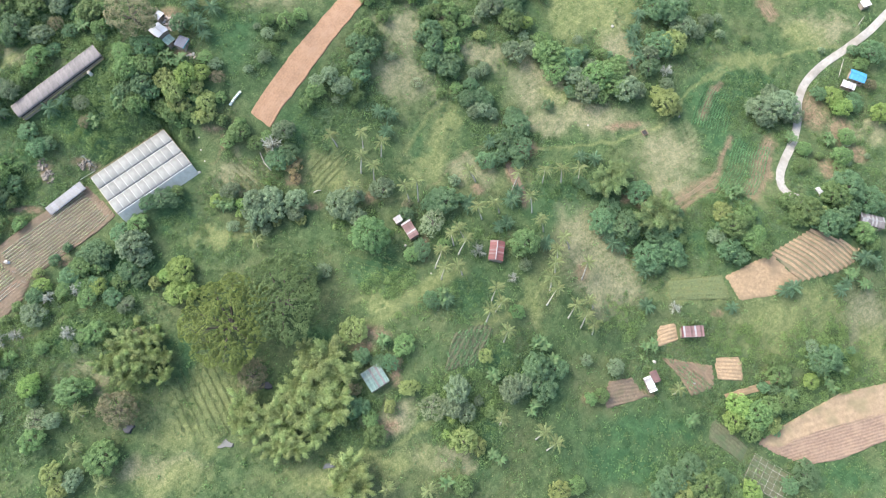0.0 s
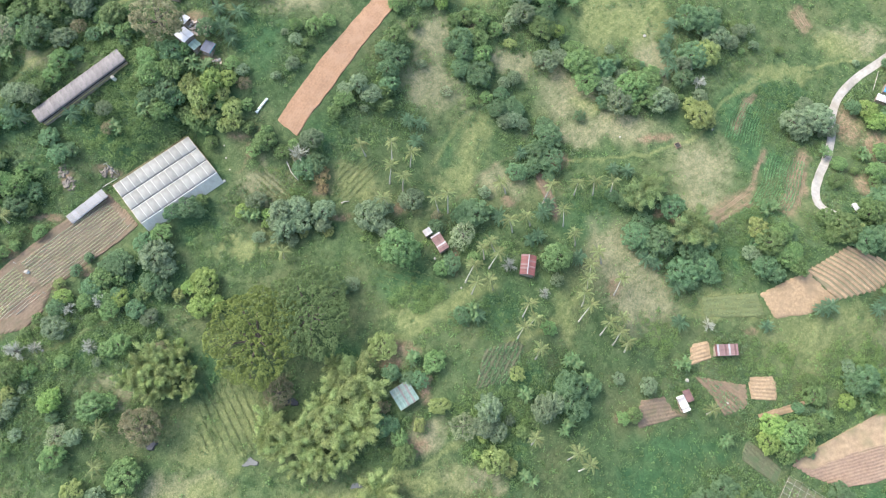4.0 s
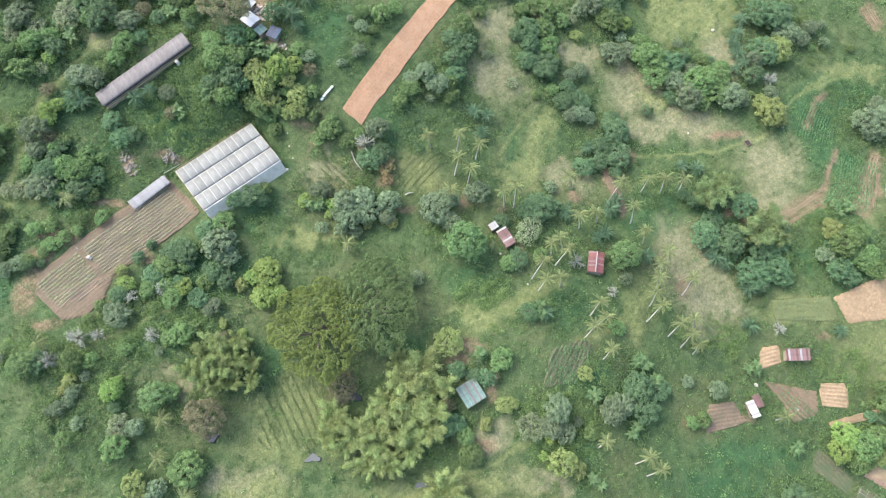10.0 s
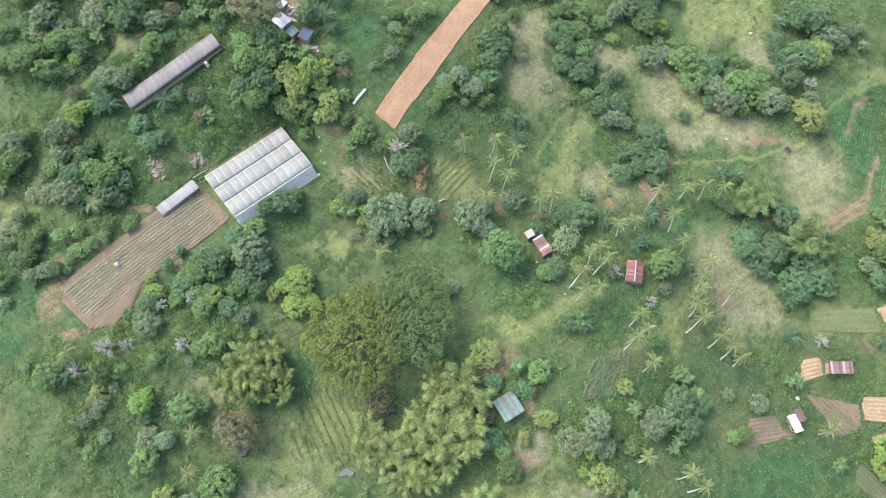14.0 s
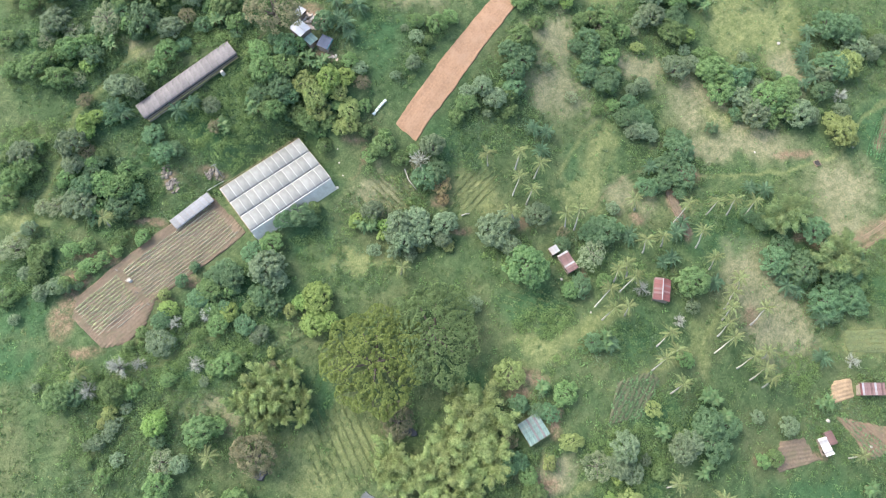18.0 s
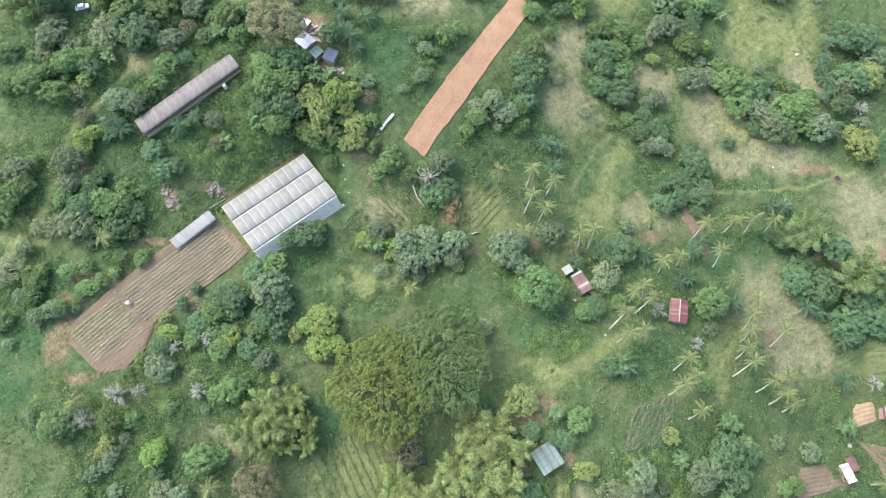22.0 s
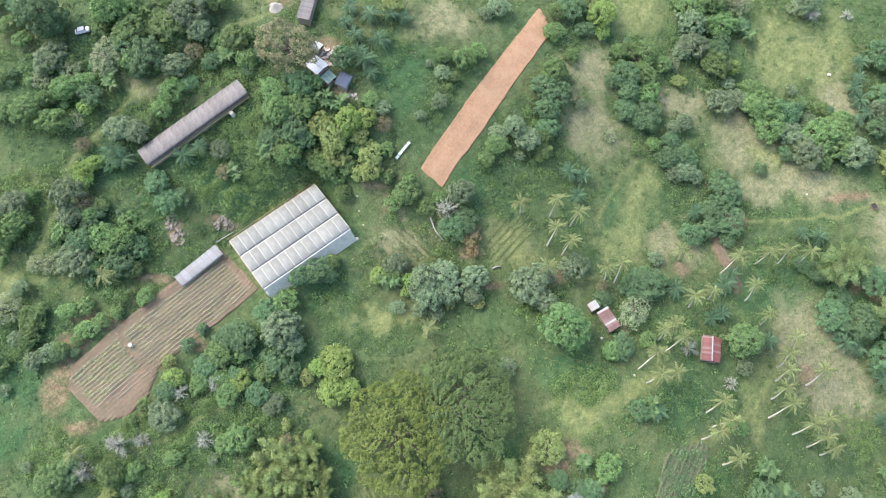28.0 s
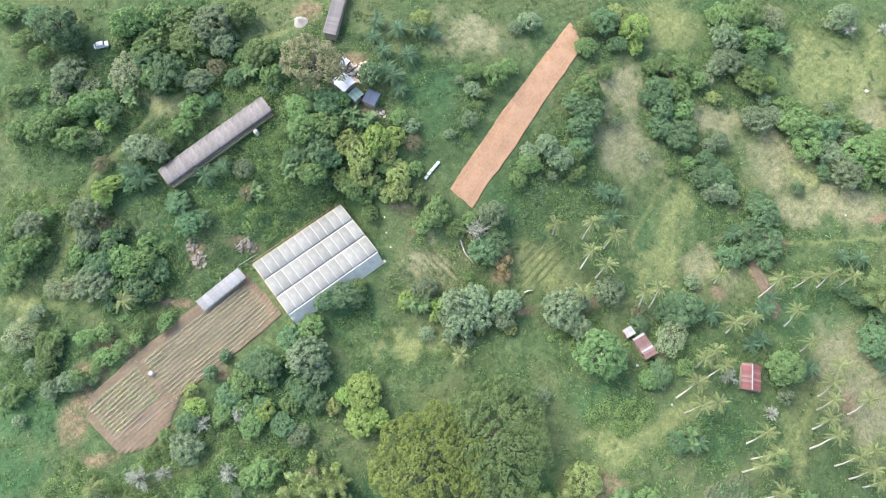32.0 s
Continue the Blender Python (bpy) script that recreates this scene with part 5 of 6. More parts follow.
hut("farmyard_shed", -50.6, 142.3, 60.0, 3.0, 2.4, "small farmyard shed with a bright tin roof", [TIN_WHITE], wall_h=2.0, one_slope=True, pitch=8)
hut("tarp_shelter", -42.8, 133.5, 68.8, 4.2, 3.4, "shelter covered with a dark blue tarpaulin", [TARP_DARK], wall_h=1.9, one_slope=True, pitch=8)
hut("long_shed", -53.5, 160.3, 83.0, 21.0, 3.5, "long shed with a grey tin roof", [TIN_GREY], one_slope=True, pitch=7)


CRATE = plain("pale_green_paint", (0.44, 0.52, 0.49), 0.6, vary=0.12, scale=2)


def hive_row():
    for k in range(5):
        d = -2.4 + 1.2 * k
        x, y = -26.2 + d * math.cos(radians(52)), 117.2 + d * math.sin(radians(52))
        t = thing("white_crate", pose(x, y, float(soil_top(x, y)), 0, 0, 52), "white crate in a short row on the grass", "crate", "row of white crates")
        part("body", boxed(-0.5, -0.32, -0.1, 0.5, 0.32, 0.5, 0.03), WHITE, t)
        part("lid", boxed(-0.54, -0.38, 0.504, 0.54, 0.38, 0.58, 0.02), CRATE, t)


hive_row()


# ---- plants ----
VEG_A, VEG_B = Vector((-101.6, 47.4)), Vector((-69.2, 83.2))
VEG_TURN = math.degrees(math.atan2(VEG_B.y - VEG_A.y, VEG_B.x - VEG_A.x))
field("vegetable_field", [(-105.2, 49.6), (-96.9, 42.6), (-89.8, 44.4), (-85.7, 49.9), (-84.4, 56.8), (-72.9, 68.5), (-62.6, 79.0), (-73.6, 89.4), (-86.2, 77.9), (-95.6, 67.2), (-105.3, 55.6)], VEG_TURN, 1.0, 0.03, GREY_SOIL, "long vegetable field of brown soil beside the greenhouse", lift=0.02)


def bed_line(k, lo, hi):
    """End points of a planting bed k steps across the vegetable field, between two shares of its length."""
    d = (VEG_B - VEG_A).normalized()
    n = Vector((-d.y, d.x))
    length = (VEG_B - VEG_A).length
    return [tuple(VEG_A + d * length * q + n * k) for q in (lo, hi)]


BED_TONES = [plain("bed_soil", (0.185, 0.150, 0.100), 0.95, vary=0.25, scale=2, bump=0.03), plain("red_bed_soil", (0.215, 0.145, 0.098), 0.95, vary=0.25, scale=2, bump=0.03)]
for k in range(13):
    for lo, hi in ((0.035, 0.325), (0.355, 0.985)):
        off = -5.9 + 0.98 * k
        skew = 0.0 if k > 2 else 0.05 * (2 - k)
        a = bed_line(off, lo + skew, hi)
        tagged(new("planting_bed", mesh_of("planting_bed", *ribbon(a, 0.26, 0.05, 1.5), BED_TONES[1 if k < 3 and lo < 0.1 else 0])), "raised bed of brown soil in the vegetable field", "planting bed", "vegetable beds")


HOSE = plain("pale_hose", (0.31, 0.29, 0.21), 0.6, vary=0.2, scale=4)
for k in range(13):
    for lo, hi in ((0.04, 0.325), (0.36, 0.98)):
        line = bed_line(-5.75 + 0.98 * k, lo + (0.0 if k > 2 else 0.05 * (2 - k)), hi - 0.02 * (k % 3))
        tagged(new("drip_hose", mesh_of("drip_hose", *ribbon(line, 0.05, 0.22, 3.0), HOSE)), "pale drip hose along a raised bed", "hose", "drip hoses")


def leaf_quads(centres, normals, size, r, ratio=0.6, jitter=0.8):
    """Loose leaf quads round the centres, facing roughly along the normals."""
    n = len(centres)
    nrm = normals + jitter * r.normal(size=(n, 3))
    nrm /= np.linalg.norm(nrm, axis=1)[:, None] + 1e-9
    a = np.cross(nrm, r.normal(size=(n, 3)))
    a /= np.linalg.norm(a, axis=1)[:, None] + 1e-9
    b = np.cross(nrm, a)
    s = size * r.uniform(0.6, 1.3, (n, 1))
    a, b = a * s, b * s * ratio
    return np.stack([centres - a, centres + b - 0.15 * a, centres + a, centres - b - 0.15 * a], 1)


def crown_mesh(name, seed, mat, leaves=2600, lobes=70, size=0.06, flat=0.75, open_share=0.0):
    """Unit crown (radius about 1) of leafy lobes with gaps; its base lies at z = 0."""
    r = np.random.RandomState(seed)
    squash = r.uniform(0.85, 1.12, 2)
    cents, norms = [], []
    k = 0
    golden = np.pi * (3 - 5**0.5)
    for k in range(lobes):
        h = 1 - (k + 0.5) / lobes * 1.15
        ring = math.sqrt(max(0.0, 1 - h * h))
        a = golden * k + r.uniform(-0.5, 0.5)
        d = np.array([ring * math.cos(a), ring * math.sin(a), h])
        reach = r.uniform(0.60, 0.90)
        c = d * reach
        rad = r.uniform(0.45, 1.25) * 1.75 / math.sqrt(lobes)
        n = int(leaves / lobes * (rad * math.sqrt(lobes) / 1.55) ** 2 * (1 - open_share))
        v = r.normal(size=(n, 3)) + d * 0.9 + np.array([0, 0, 0.5])
        v /= np.linalg.norm(v, axis=1)[:, None]
        cents.append(c + v * rad * r.uniform(0.75, 1.08, (n, 1)))
        norms.append(v + np.array([0, 0, 0.85]))
    c, v = np.concatenate(cents), np.concatenate(norms)
    c[:, 0] *= squash[0]
    c[:, 1] *= squash[1]
    c[:, 2] = (c[:, 2] + 0.55) * flat
    return quads_mesh(name, leaf_quads(c, v, size, r, 0.6, 0.55), mat)


def twig_mesh(name, seed, mat, twigs=640):
    """Unit crown of bare forking twigs."""
    r = np.random.RandomState(seed)
    quads = []
    for k in range(34):
        d = r.normal(size=3) + np.array([0, 0, 0.8])
        d /= np.linalg.norm(d)
        tip = d * r.uniform(0.75, 1.0) + np.array([0, 0, 0.35])
        base = np.array([0, 0, 0.1])
        pts = [base + (tip - base) * q + np.array([0, 0, -0.12 * q * q]) for q in np.linspace(0.15, 1, 5)]
        for p, q in zip(pts[:-1], pts[1:]):
            s = np.cross(q - p, r.normal(size=3))
            s = s / np.linalg.norm(s) * 0.017
            quads.append([p - s, p + s, q + 0.6 * s, q - 0.6 * s])
        for j in range(twigs // 34 * 2):
            q0 = pts[1] + (pts[-1] - pts[1]) * r.uniform(0, 1)
            q1 = q0 + (d * 0.6 + r.normal(size=3) * 0.7) * r.uniform(0.1, 0.25)
            s = np.cross(q1 - q0, r.normal(size=3))
            s = s / np.linalg.norm(s) * 0.015
            quads.append([q0 - s, q0 + s, q1 + 0.3 * s, q1 - 0.3 * s])
    return quads_mesh(name, np.array(quads), mat)


def trunk_mesh(name, seed, mat=BARK):
    """Unit trunk with limbs: reaches from below the ground into a crown of radius 1."""
    r = random.Random(seed)
    v, f = tube([(0, 0, -0.35), (0.02, 0.01, 0.1), (0.0, 0.03, 0.5), (0.03, 0.0, 0.95)], [0.11, 0.085, 0.065, 0.03], 7)
    for k in range(6):
        a = k * 1.05 + r.uniform(-0.3, 0.3)
        z = r.uniform(0.3, 0.65)
        l = r.uniform(0.45, 0.7)
        lv, lf = tube([(0, 0, z), (0.5 * l * math.cos(a), 0.5 * l * math.sin(a), z + 0.22), (l * math.cos(a), l * math.sin(a), z + 0.36)], [0.045, 0.03, 0.012], 5)
        f += [tuple(i + len(v) for i in face) for face in lf]
        v += lv
    return mesh_of(name, v, f, mat, True)


TRUNKS = [trunk_mesh("trunk", k) for k in range(3)]
TREE_WORDS = {
    "DARK": "broad dark green leafy tree", "MID": "mid-green leafy tree with uneven crown", "GREY": "grey-green leafy tree with dense crown",
    "BRIGHT": "bright yellow-green leafy tree", "OLIVE": "olive-green leafy tree", "DRY": "tree with dry brownish foliage",
    "DOME": "round dense tree with smooth green dome", "PALE": "leafless tree with pale bare twigs", "WISPY": "pale wispy tree with thin foliage", "RUST": "low bush with rust-coloured leaves",
}
SHAPES = {"DOME": (7000, 200, 0.040, 0.85), "WISPY": (2600, 120, 0.034, 0.5), "RUST": (2600, 60, 0.05, 0.45), "DRY": (4200, 140, 0.036, 0.75), "GREY": (3900, 140, 0.049, 0.72)}


def plant_trees(kind, rows):
    leaves, lobes, size, flat = SHAPES.get(kind, (3600, 105, 0.053, 0.74))
    first, low = [], []
    for k in range(4):
        seed = sum(map(ord, kind)) * 7 + k
        me = twig_mesh("crown", seed, LEAF[kind]) if kind == "PALE" else crown_mesh("crown", seed, LEAF[kind], leaves, lobes, size, flat)
        first.append(me)
        low.append(me if kind == "PALE" else crown_mesh("crown", seed + 50, LEAF[kind], int(leaves * 0.32), int(lobes * 0.4), size * 1.75, flat))
    r = random.Random(kind)
    for n, (x, y, rad) in enumerate(rows):
        name = "bush" if kind == "RUST" else "bare_tree" if kind == "PALE" else "shrub" if rad < 2.45 else "tree"
        t = thing(name, pose(x, y, z_at(x, y), 0, 0, r.uniform(0, 360)) @ Matrix.Diagonal((rad * r.uniform(0.9, 1.12), rad * r.uniform(0.9, 1.12), rad * r.uniform(0.75, 1.1), 1)),
                  ("small " if rad < 2.3 else "large " if rad > 5 else "") + (TREE_WORDS[kind].replace("tree", "shrub") if name == "shrub" else TREE_WORDS[kind]) + " on the hillside", name.replace("_", " "), kind.lower() + " " + name + "s")
        part_of("trunk", TRUNKS[n % 3], t)
        part_of("crown", (low if name == "shrub" else first)[n % 4], t, Matrix.Translation((0, 0, 0.22 if kind != "PALE" else 0.35)))


for kind, rows in (("DARK", TREES_DARK), ("MID", TREES_MID), ("GREY", TREES_GREY), ("BRIGHT", TREES_BRIGHT), ("OLIVE", TREES_OLIVE), ("DRY", TREES_DRY),
                   ("DOME", TREES_DOME), ("PALE", TREES_PALE), ("WISPY", TREES_WISPY), ("RUST", TREES_RUST)):
    plant_trees(kind, rows)


def fill_shrubs(kind, zones, count, seed):
    """Small shrubs that close the gaps between the trees of a wood."""
    r = random.Random(seed)
    rows = []
    for cx, cy, rx, ry in zones:
        for _ in range(int(count * rx * ry / 100)):
            a, q = r.uniform(0, 6.28), math.sqrt(r.random())
            rows.append((cx + rx * q * math.cos(a), cy + ry * q * math.sin(a), r.uniform(1.3, 2.4)))
    plant_trees(kind, rows)


fill_shrubs("MID", WOODS, 5.0, 71)
fill_shrubs("DARK", WOODS, 6.0, 72)
fill_shrubs("GREY", BRUSH, 2.6, 73)
fill_shrubs("MID", BRUSH, 1.6, 74)


def rain_tree(x, y, rx, ry, height, seed, mat):
    """A wide umbrella crown of small leaf tufts in plates, with dark cracks between the plates."""
    r = np.random.RandomState(seed)
    t = thing("rain_tree", pose(x, y, z_at(x, y)), "huge spreading rain tree with cracked dark green umbrella crown", "tree")
    n = 62000
    a, q = r.uniform(0, 2 * np.pi, n), np.sqrt(r.uniform(0, 1, n))
    edge = 1 + 0.06 * np.sin(3 * a + seed) + 0.05 * np.sin(7 * a + 2 * seed) + 0.04 * np.sin(13 * a)
    px, py = rx * q * edge * np.cos(a), ry * q * edge * np.sin(a)
    wx, wy = px + 0.9 * ripple(px, py, 5, seed), py + 0.9 * ripple(px, py, 5, seed + 1)
    plates = np.stack([r.uniform(-rx, rx, 26), r.uniform(-ry, ry, 26)], -1)
    d = np.sort(np.hypot(wx[:, None] - plates[:, 0], wy[:, None] - plates[:, 1]), 1)
    tufts = np.stack([r.uniform(-rx, rx, 760), r.uniform(-ry, ry, 760)], -1)
    e = np.sort(np.hypot(px[:, None] - tufts[:, 0], py[:, None] - tufts[:, 1]), 1)
    keep = (d[:, 1] - d[:, 0] > 0.28) & (e[:, 1] - e[:, 0] > 0.14)
    z = height * (0.62 + 0.38 * np.sqrt(np.clip(1 - 0.8 * q**2, 0, 1))) - 1.6 * np.minimum(e[:, 0], 1.0) ** 2 + 0.5 * ripple(px, py, 9, seed + 2)
    z -= 0.7 * np.clip(1 - (d[:, 1] - d[:, 0]) / 1.2, 0, 1)
    c = np.stack([px, py, z], -1)[keep]
    up = np.stack([0.1 * px, 0.02 * py, 4 + 0 * px], -1)[keep]
    up /= np.linalg.norm(up, axis=1)[:, None]
    part_of("crown", quads_mesh("crown", leaf_quads(c, up, 0.22, r, 0.65, 0.6), mat), t)
    v, f = tube([(0, 0, -1), (0, 0, 1.5), (0.3, 0.2, 4)], [1.1, 0.8, 0.7], 10)
    part_of("trunk", mesh_of("trunk", v, f, BARK, True), t)
    for k in range(9):
        w = k * 0.7 + r.uniform(-0.2, 0.2)
        lv, lf = tube([(0.3, 0.2, 3.4), (0.4 * rx * math.cos(w), 0.4 * ry * math.sin(w), height * 0.62), (0.85 * rx * math.cos(w), 0.85 * ry * math.sin(w), height * 0.72)], [0.45, 0.28, 0.08], 6)
        part_of("limb", mesh_of("limb", lv, lf, BARK, True), t)


rain_tree(-23.6, 42.6, 13.8, 14.8, 12.5, 5, RAIN_LEAF)
rain_tree(-7.8, 50.4, 13.0, 14.6, 12.5, 11, RAIN_LEAF_GREY)



def frond_mesh(name, seed, mat, length, droop, width=0.55, pairs=13):
    """A feathered palm leaf along +x that arches up and droops."""
    r = np.random.RandomState(seed)
    quads = []

    def rib(s):
        return np.array([length * (s - 0.12 * s**3), 0.10 * length * math.sin(2.2 * s + seed) * s * 0.3, length * (0.42 * s - (0.42 + droop) * s * s)])

    for k in range(8):
        p, q = rib(k / 8), rib((k + 1) / 8)
        w = 0.07 * (1 - k / 9)
        quads.append([p + [0, -w, 0], p + [0, w, 0], q + [0, w, 0], q + [0, -w, 0]])
    for k in range(pairs):
        s = 0.14 + 0.84 * k / (pairs - 1)
        p = rib(s)
        l = width * length * 0.42 * math.sin(math.pi * min(1, 0.22 + 0.75 * s)) * r.uniform(0.85, 1.1)
        for side in (-1, 1):
            tip = p + np.array([0.55 * l, side * l, -0.35 * l - 0.1 * l * r.uniform(0, 1)])
            g = np.array([0.5 * length / pairs, 0, 0.02])
            quads.append([p - g * 0.7, p + g * 0.7, tip + g * 0.2, tip - g * 0.2])
    return quads_mesh(name, np.array(quads, dtype=float), mat)


COCO_FRONDS = [frond_mesh("frond", k, PALM_LEAF, 4.0, 0.12 + 0.28 * k, 0.30, 24) for k in range(3)]
DARK_FRONDS = [frond_mesh("frond", 7 + k, DARK_FROND, 3.7, 0.08 + 0.16 * k, 0.34, 26) for k in range(3)]


def palm(name, x, y, tall, foot, fronds, count, label, category, bark, seed, size=1.0):
    """A palm whose crown stands over (x, y); its foot lies off by foot."""
    r = random.Random(seed)
    t = thing(name, pose(x, y, z_at(x, y)), label, category, "coconut palms" if name == "coconut_palm" else "dark palms")
    fx, fy = foot
    path = [(fx, fy, -1.5), (fx, fy, 0), (0.72 * fx, 0.72 * fy, tall * 0.35), (0.28 * fx, 0.28 * fy, tall * 0.7), (0, 0, tall)]
    part_of("trunk", mesh_of("trunk", *tube(path, [0.34, 0.28, 0.20, 0.17, 0.14], 7), bark, True), t)
    for k in range(count):
        a = 360 / count * k * 2.4 + r.uniform(-14, 14)
        rise = r.uniform(-38, 8) if k % 3 else r.uniform(-5, 45)
        part_of("frond", fronds[r.randrange(3)], t, pose(0, 0, tall, 0, -rise, a) @ Matrix.Scale(size * r.uniform(0.8, 1.1), 4))
    return t


for n, (x, y, tall, fx, fy) in enumerate(PALMS):
    palm("coconut_palm", x, y, tall + 0.5 * math.sin(n * 2.1), (fx, fy), COCO_FRONDS, 21, ("young" if tall < 6 else "tall") + " coconut palm with yellow-green fronds and pale trunk", "palm", PALM_BARK, 100 + n, 0.88)
for n, (x, y) in enumerate(DARK_PALMS):
    palm("dark_palm", x, y, 2.2 + 0.9 * (n % 4) / 3, (0.2, 0.1), DARK_FRONDS, 26, "short palm with broad dark green fronds", "palm", BARK, 300 + n, 0.85 + 0.25 * (n % 3) / 2)


BANANA_LEAF = foliage("banana_leaf", (0.056, 0.100, 0.040), (0.098, 0.140, 0.060), 0.12, 0.6, 1.0)


def banana_leaf_mesh(name, seed):
    """A broad leaf along +x, folded at its rib, arching over, with a torn edge."""
    r = random.Random(seed)
    v, f = [], []
    n = 8
    for k in range(n + 1):
        q = k / n
        w = 0.42 * math.sin(math.pi * min(1, 0.08 + 0.92 * q) ** 0.8) + 0.02
        x, z = 2.7 * (q - 0.15 * q**3), 1.3 * q - (1.5 + 0.3 * seed) * q * q
        v += [(x, -w * r.uniform(0.8, 1.1), z - 0.14), (x, 0, z), (x, w * r.uniform(0.8, 1.1), z - 0.14)]
        if k:
            b = 3 * k
            f += [(b - 3, b - 2, b + 1, b), (b - 2, b - 1, b + 2, b + 1)]
    return mesh_of(name, v, f, BANANA_LEAF, True)


BANANA_LEAVES = [banana_leaf_mesh("leaf", k) for k in range(3)]
for n, (cx, cy) in enumerate(BANANAS):
    r = random.Random(900 + n)
    for j in range(3):
        x, y = cx + r.uniform(-1.6, 1.6), cy + r.uniform(-1.6, 1.6)
        tall = r.uniform(2.0, 3.2)
        t = thing("banana_plant", pose(x, y, float(soil_top(x, y))), "banana plant with broad arching pale green leaves", "banana plant", "banana plants")
        sv, sf = tube([(0, 0, -0.4), (0.03, 0, tall * 0.5), (0, 0.03, tall)], [0.2, 0.16, 0.1], 7)
        part_of("stem", mesh_of("stem", sv, sf, WEEDY_STEM, True), t)
        for k in range(9):
            part_of("leaf", BANANA_LEAVES[k % 3], t, pose(0, 0, tall - 0.1, 0, r.uniform(-45, 10), k * 137.5 + r.uniform(-15, 15)) @ Matrix.Scale(r.uniform(0.7, 1.1), 4))


def plume_mesh(name, seed, mat):
    """A feathery bamboo head of loose tufts along a culm that arches from the origin up and out along +x."""
    r = np.random.RandomState(seed)
    cents, norms = [], []
    for k in range(22):
        q = 0.3 + 0.7 * ((k + r.uniform(0, 1)) / 22) ** 0.85
        swell = 0.95 * math.sin(math.pi * min(1, 0.12 + 0.8 * q)) + 0.1
        mid = np.array([4.6 * q**2.2, 0, 9.6 * q - 3.0 * q**4]) + r.normal(size=3) * np.array([0.45, 0.62, 0.35]) * swell
        n = int(r.uniform(30, 62))
        off = r.normal(size=(n, 3)) * np.array([1.0, 0.75, 0.55]) * r.uniform(0.34, 0.68)
        cents.append(mid + off)
        norms.append(off + np.array([0.25, 0, 0.75]))
    return quads_mesh(name, leaf_quads(np.concatenate(cents), np.concatenate(norms), 0.26, r, 0.42, 0.6), mat)


PLUMES = [plume_mesh("plume", k, BAMBOO_LEAF) for k in range(5)]
GREEN_PLUMES = [plume_mesh("plume", k, BAMBOO_GREEN) for k in range(5)]
cv, cf = tube([(0, 0, -0.8), (0.15, 0, 3), (0.9, 0, 5.6), (2.2, 0, 7.0)], [0.07, 0.06, 0.045, 0.02], 5)
CULM = mesh_of("culm", cv, cf, plain("bamboo_culm", (0.24, 0.26, 0.10), 0.5, vary=0.2), True)
for n, (x, y, rad) in enumerate(BAMBOOS):
    r = random.Random(500 + n)
    k = rad / 5.0
    t = thing("bamboo_clump", pose(x, y, z_at(x, y), 0, 0, r.uniform(0, 360)) @ Matrix.Diagonal((k, k, 0.6 + 0.4 * k, 1)), "dense bamboo clump with feathery " + ("green" if x > 80 else "yellow-green") + " plumes", "bamboo", "bamboo clumps")
    for j in range(14):
        a, out = j * 137.5, 0.2 + 1.9 * (j % 5) / 4
        m = pose(out * math.cos(radians(a)), out * math.sin(radians(a)), 0, 0, r.uniform(-8, 6), a + r.uniform(-15, 15)) @ Matrix.Scale(r.uniform(0.65, 1.15), 4)
        part_of("plume", (GREEN_PLUMES if x > 80 else PLUMES)[(j + n) % 5], t, m)
        part_of("culm", CULM, t, m)


# ---- undergrowth ----
def scatter(name, spots, radius, quads_each, size, mat, label, seed, flat=0.7):
    """Many low leafy clumps in one mesh."""
    r = np.random.RandomState(seed)
    n = len(spots)
    z = soil_top(spots[:, 0], spots[:, 1])
    rad = radius * r.uniform(0.4, 1.5, n) ** 1.5
    base = np.repeat(np.c_[spots, z], quads_each, 0)
    rr = np.repeat(rad, quads_each)[:, None]
    v = r.normal(size=(n * quads_each, 3))
    v /= np.linalg.norm(v, axis=1)[:, None]
    v[:, 2] = np.abs(v[:, 2]) * flat
    c = base + v * rr * r.uniform(0.5, 1, (len(v), 1))
    me = quads_mesh(name, leaf_quads(c, v + np.array([0, 0, 0.6]), size * (0.6 + 0.5 * rr / radius), r, 0.6, 0.5), mat)
    return tagged(new(name, me), label, "undergrowth", kind="stuff")


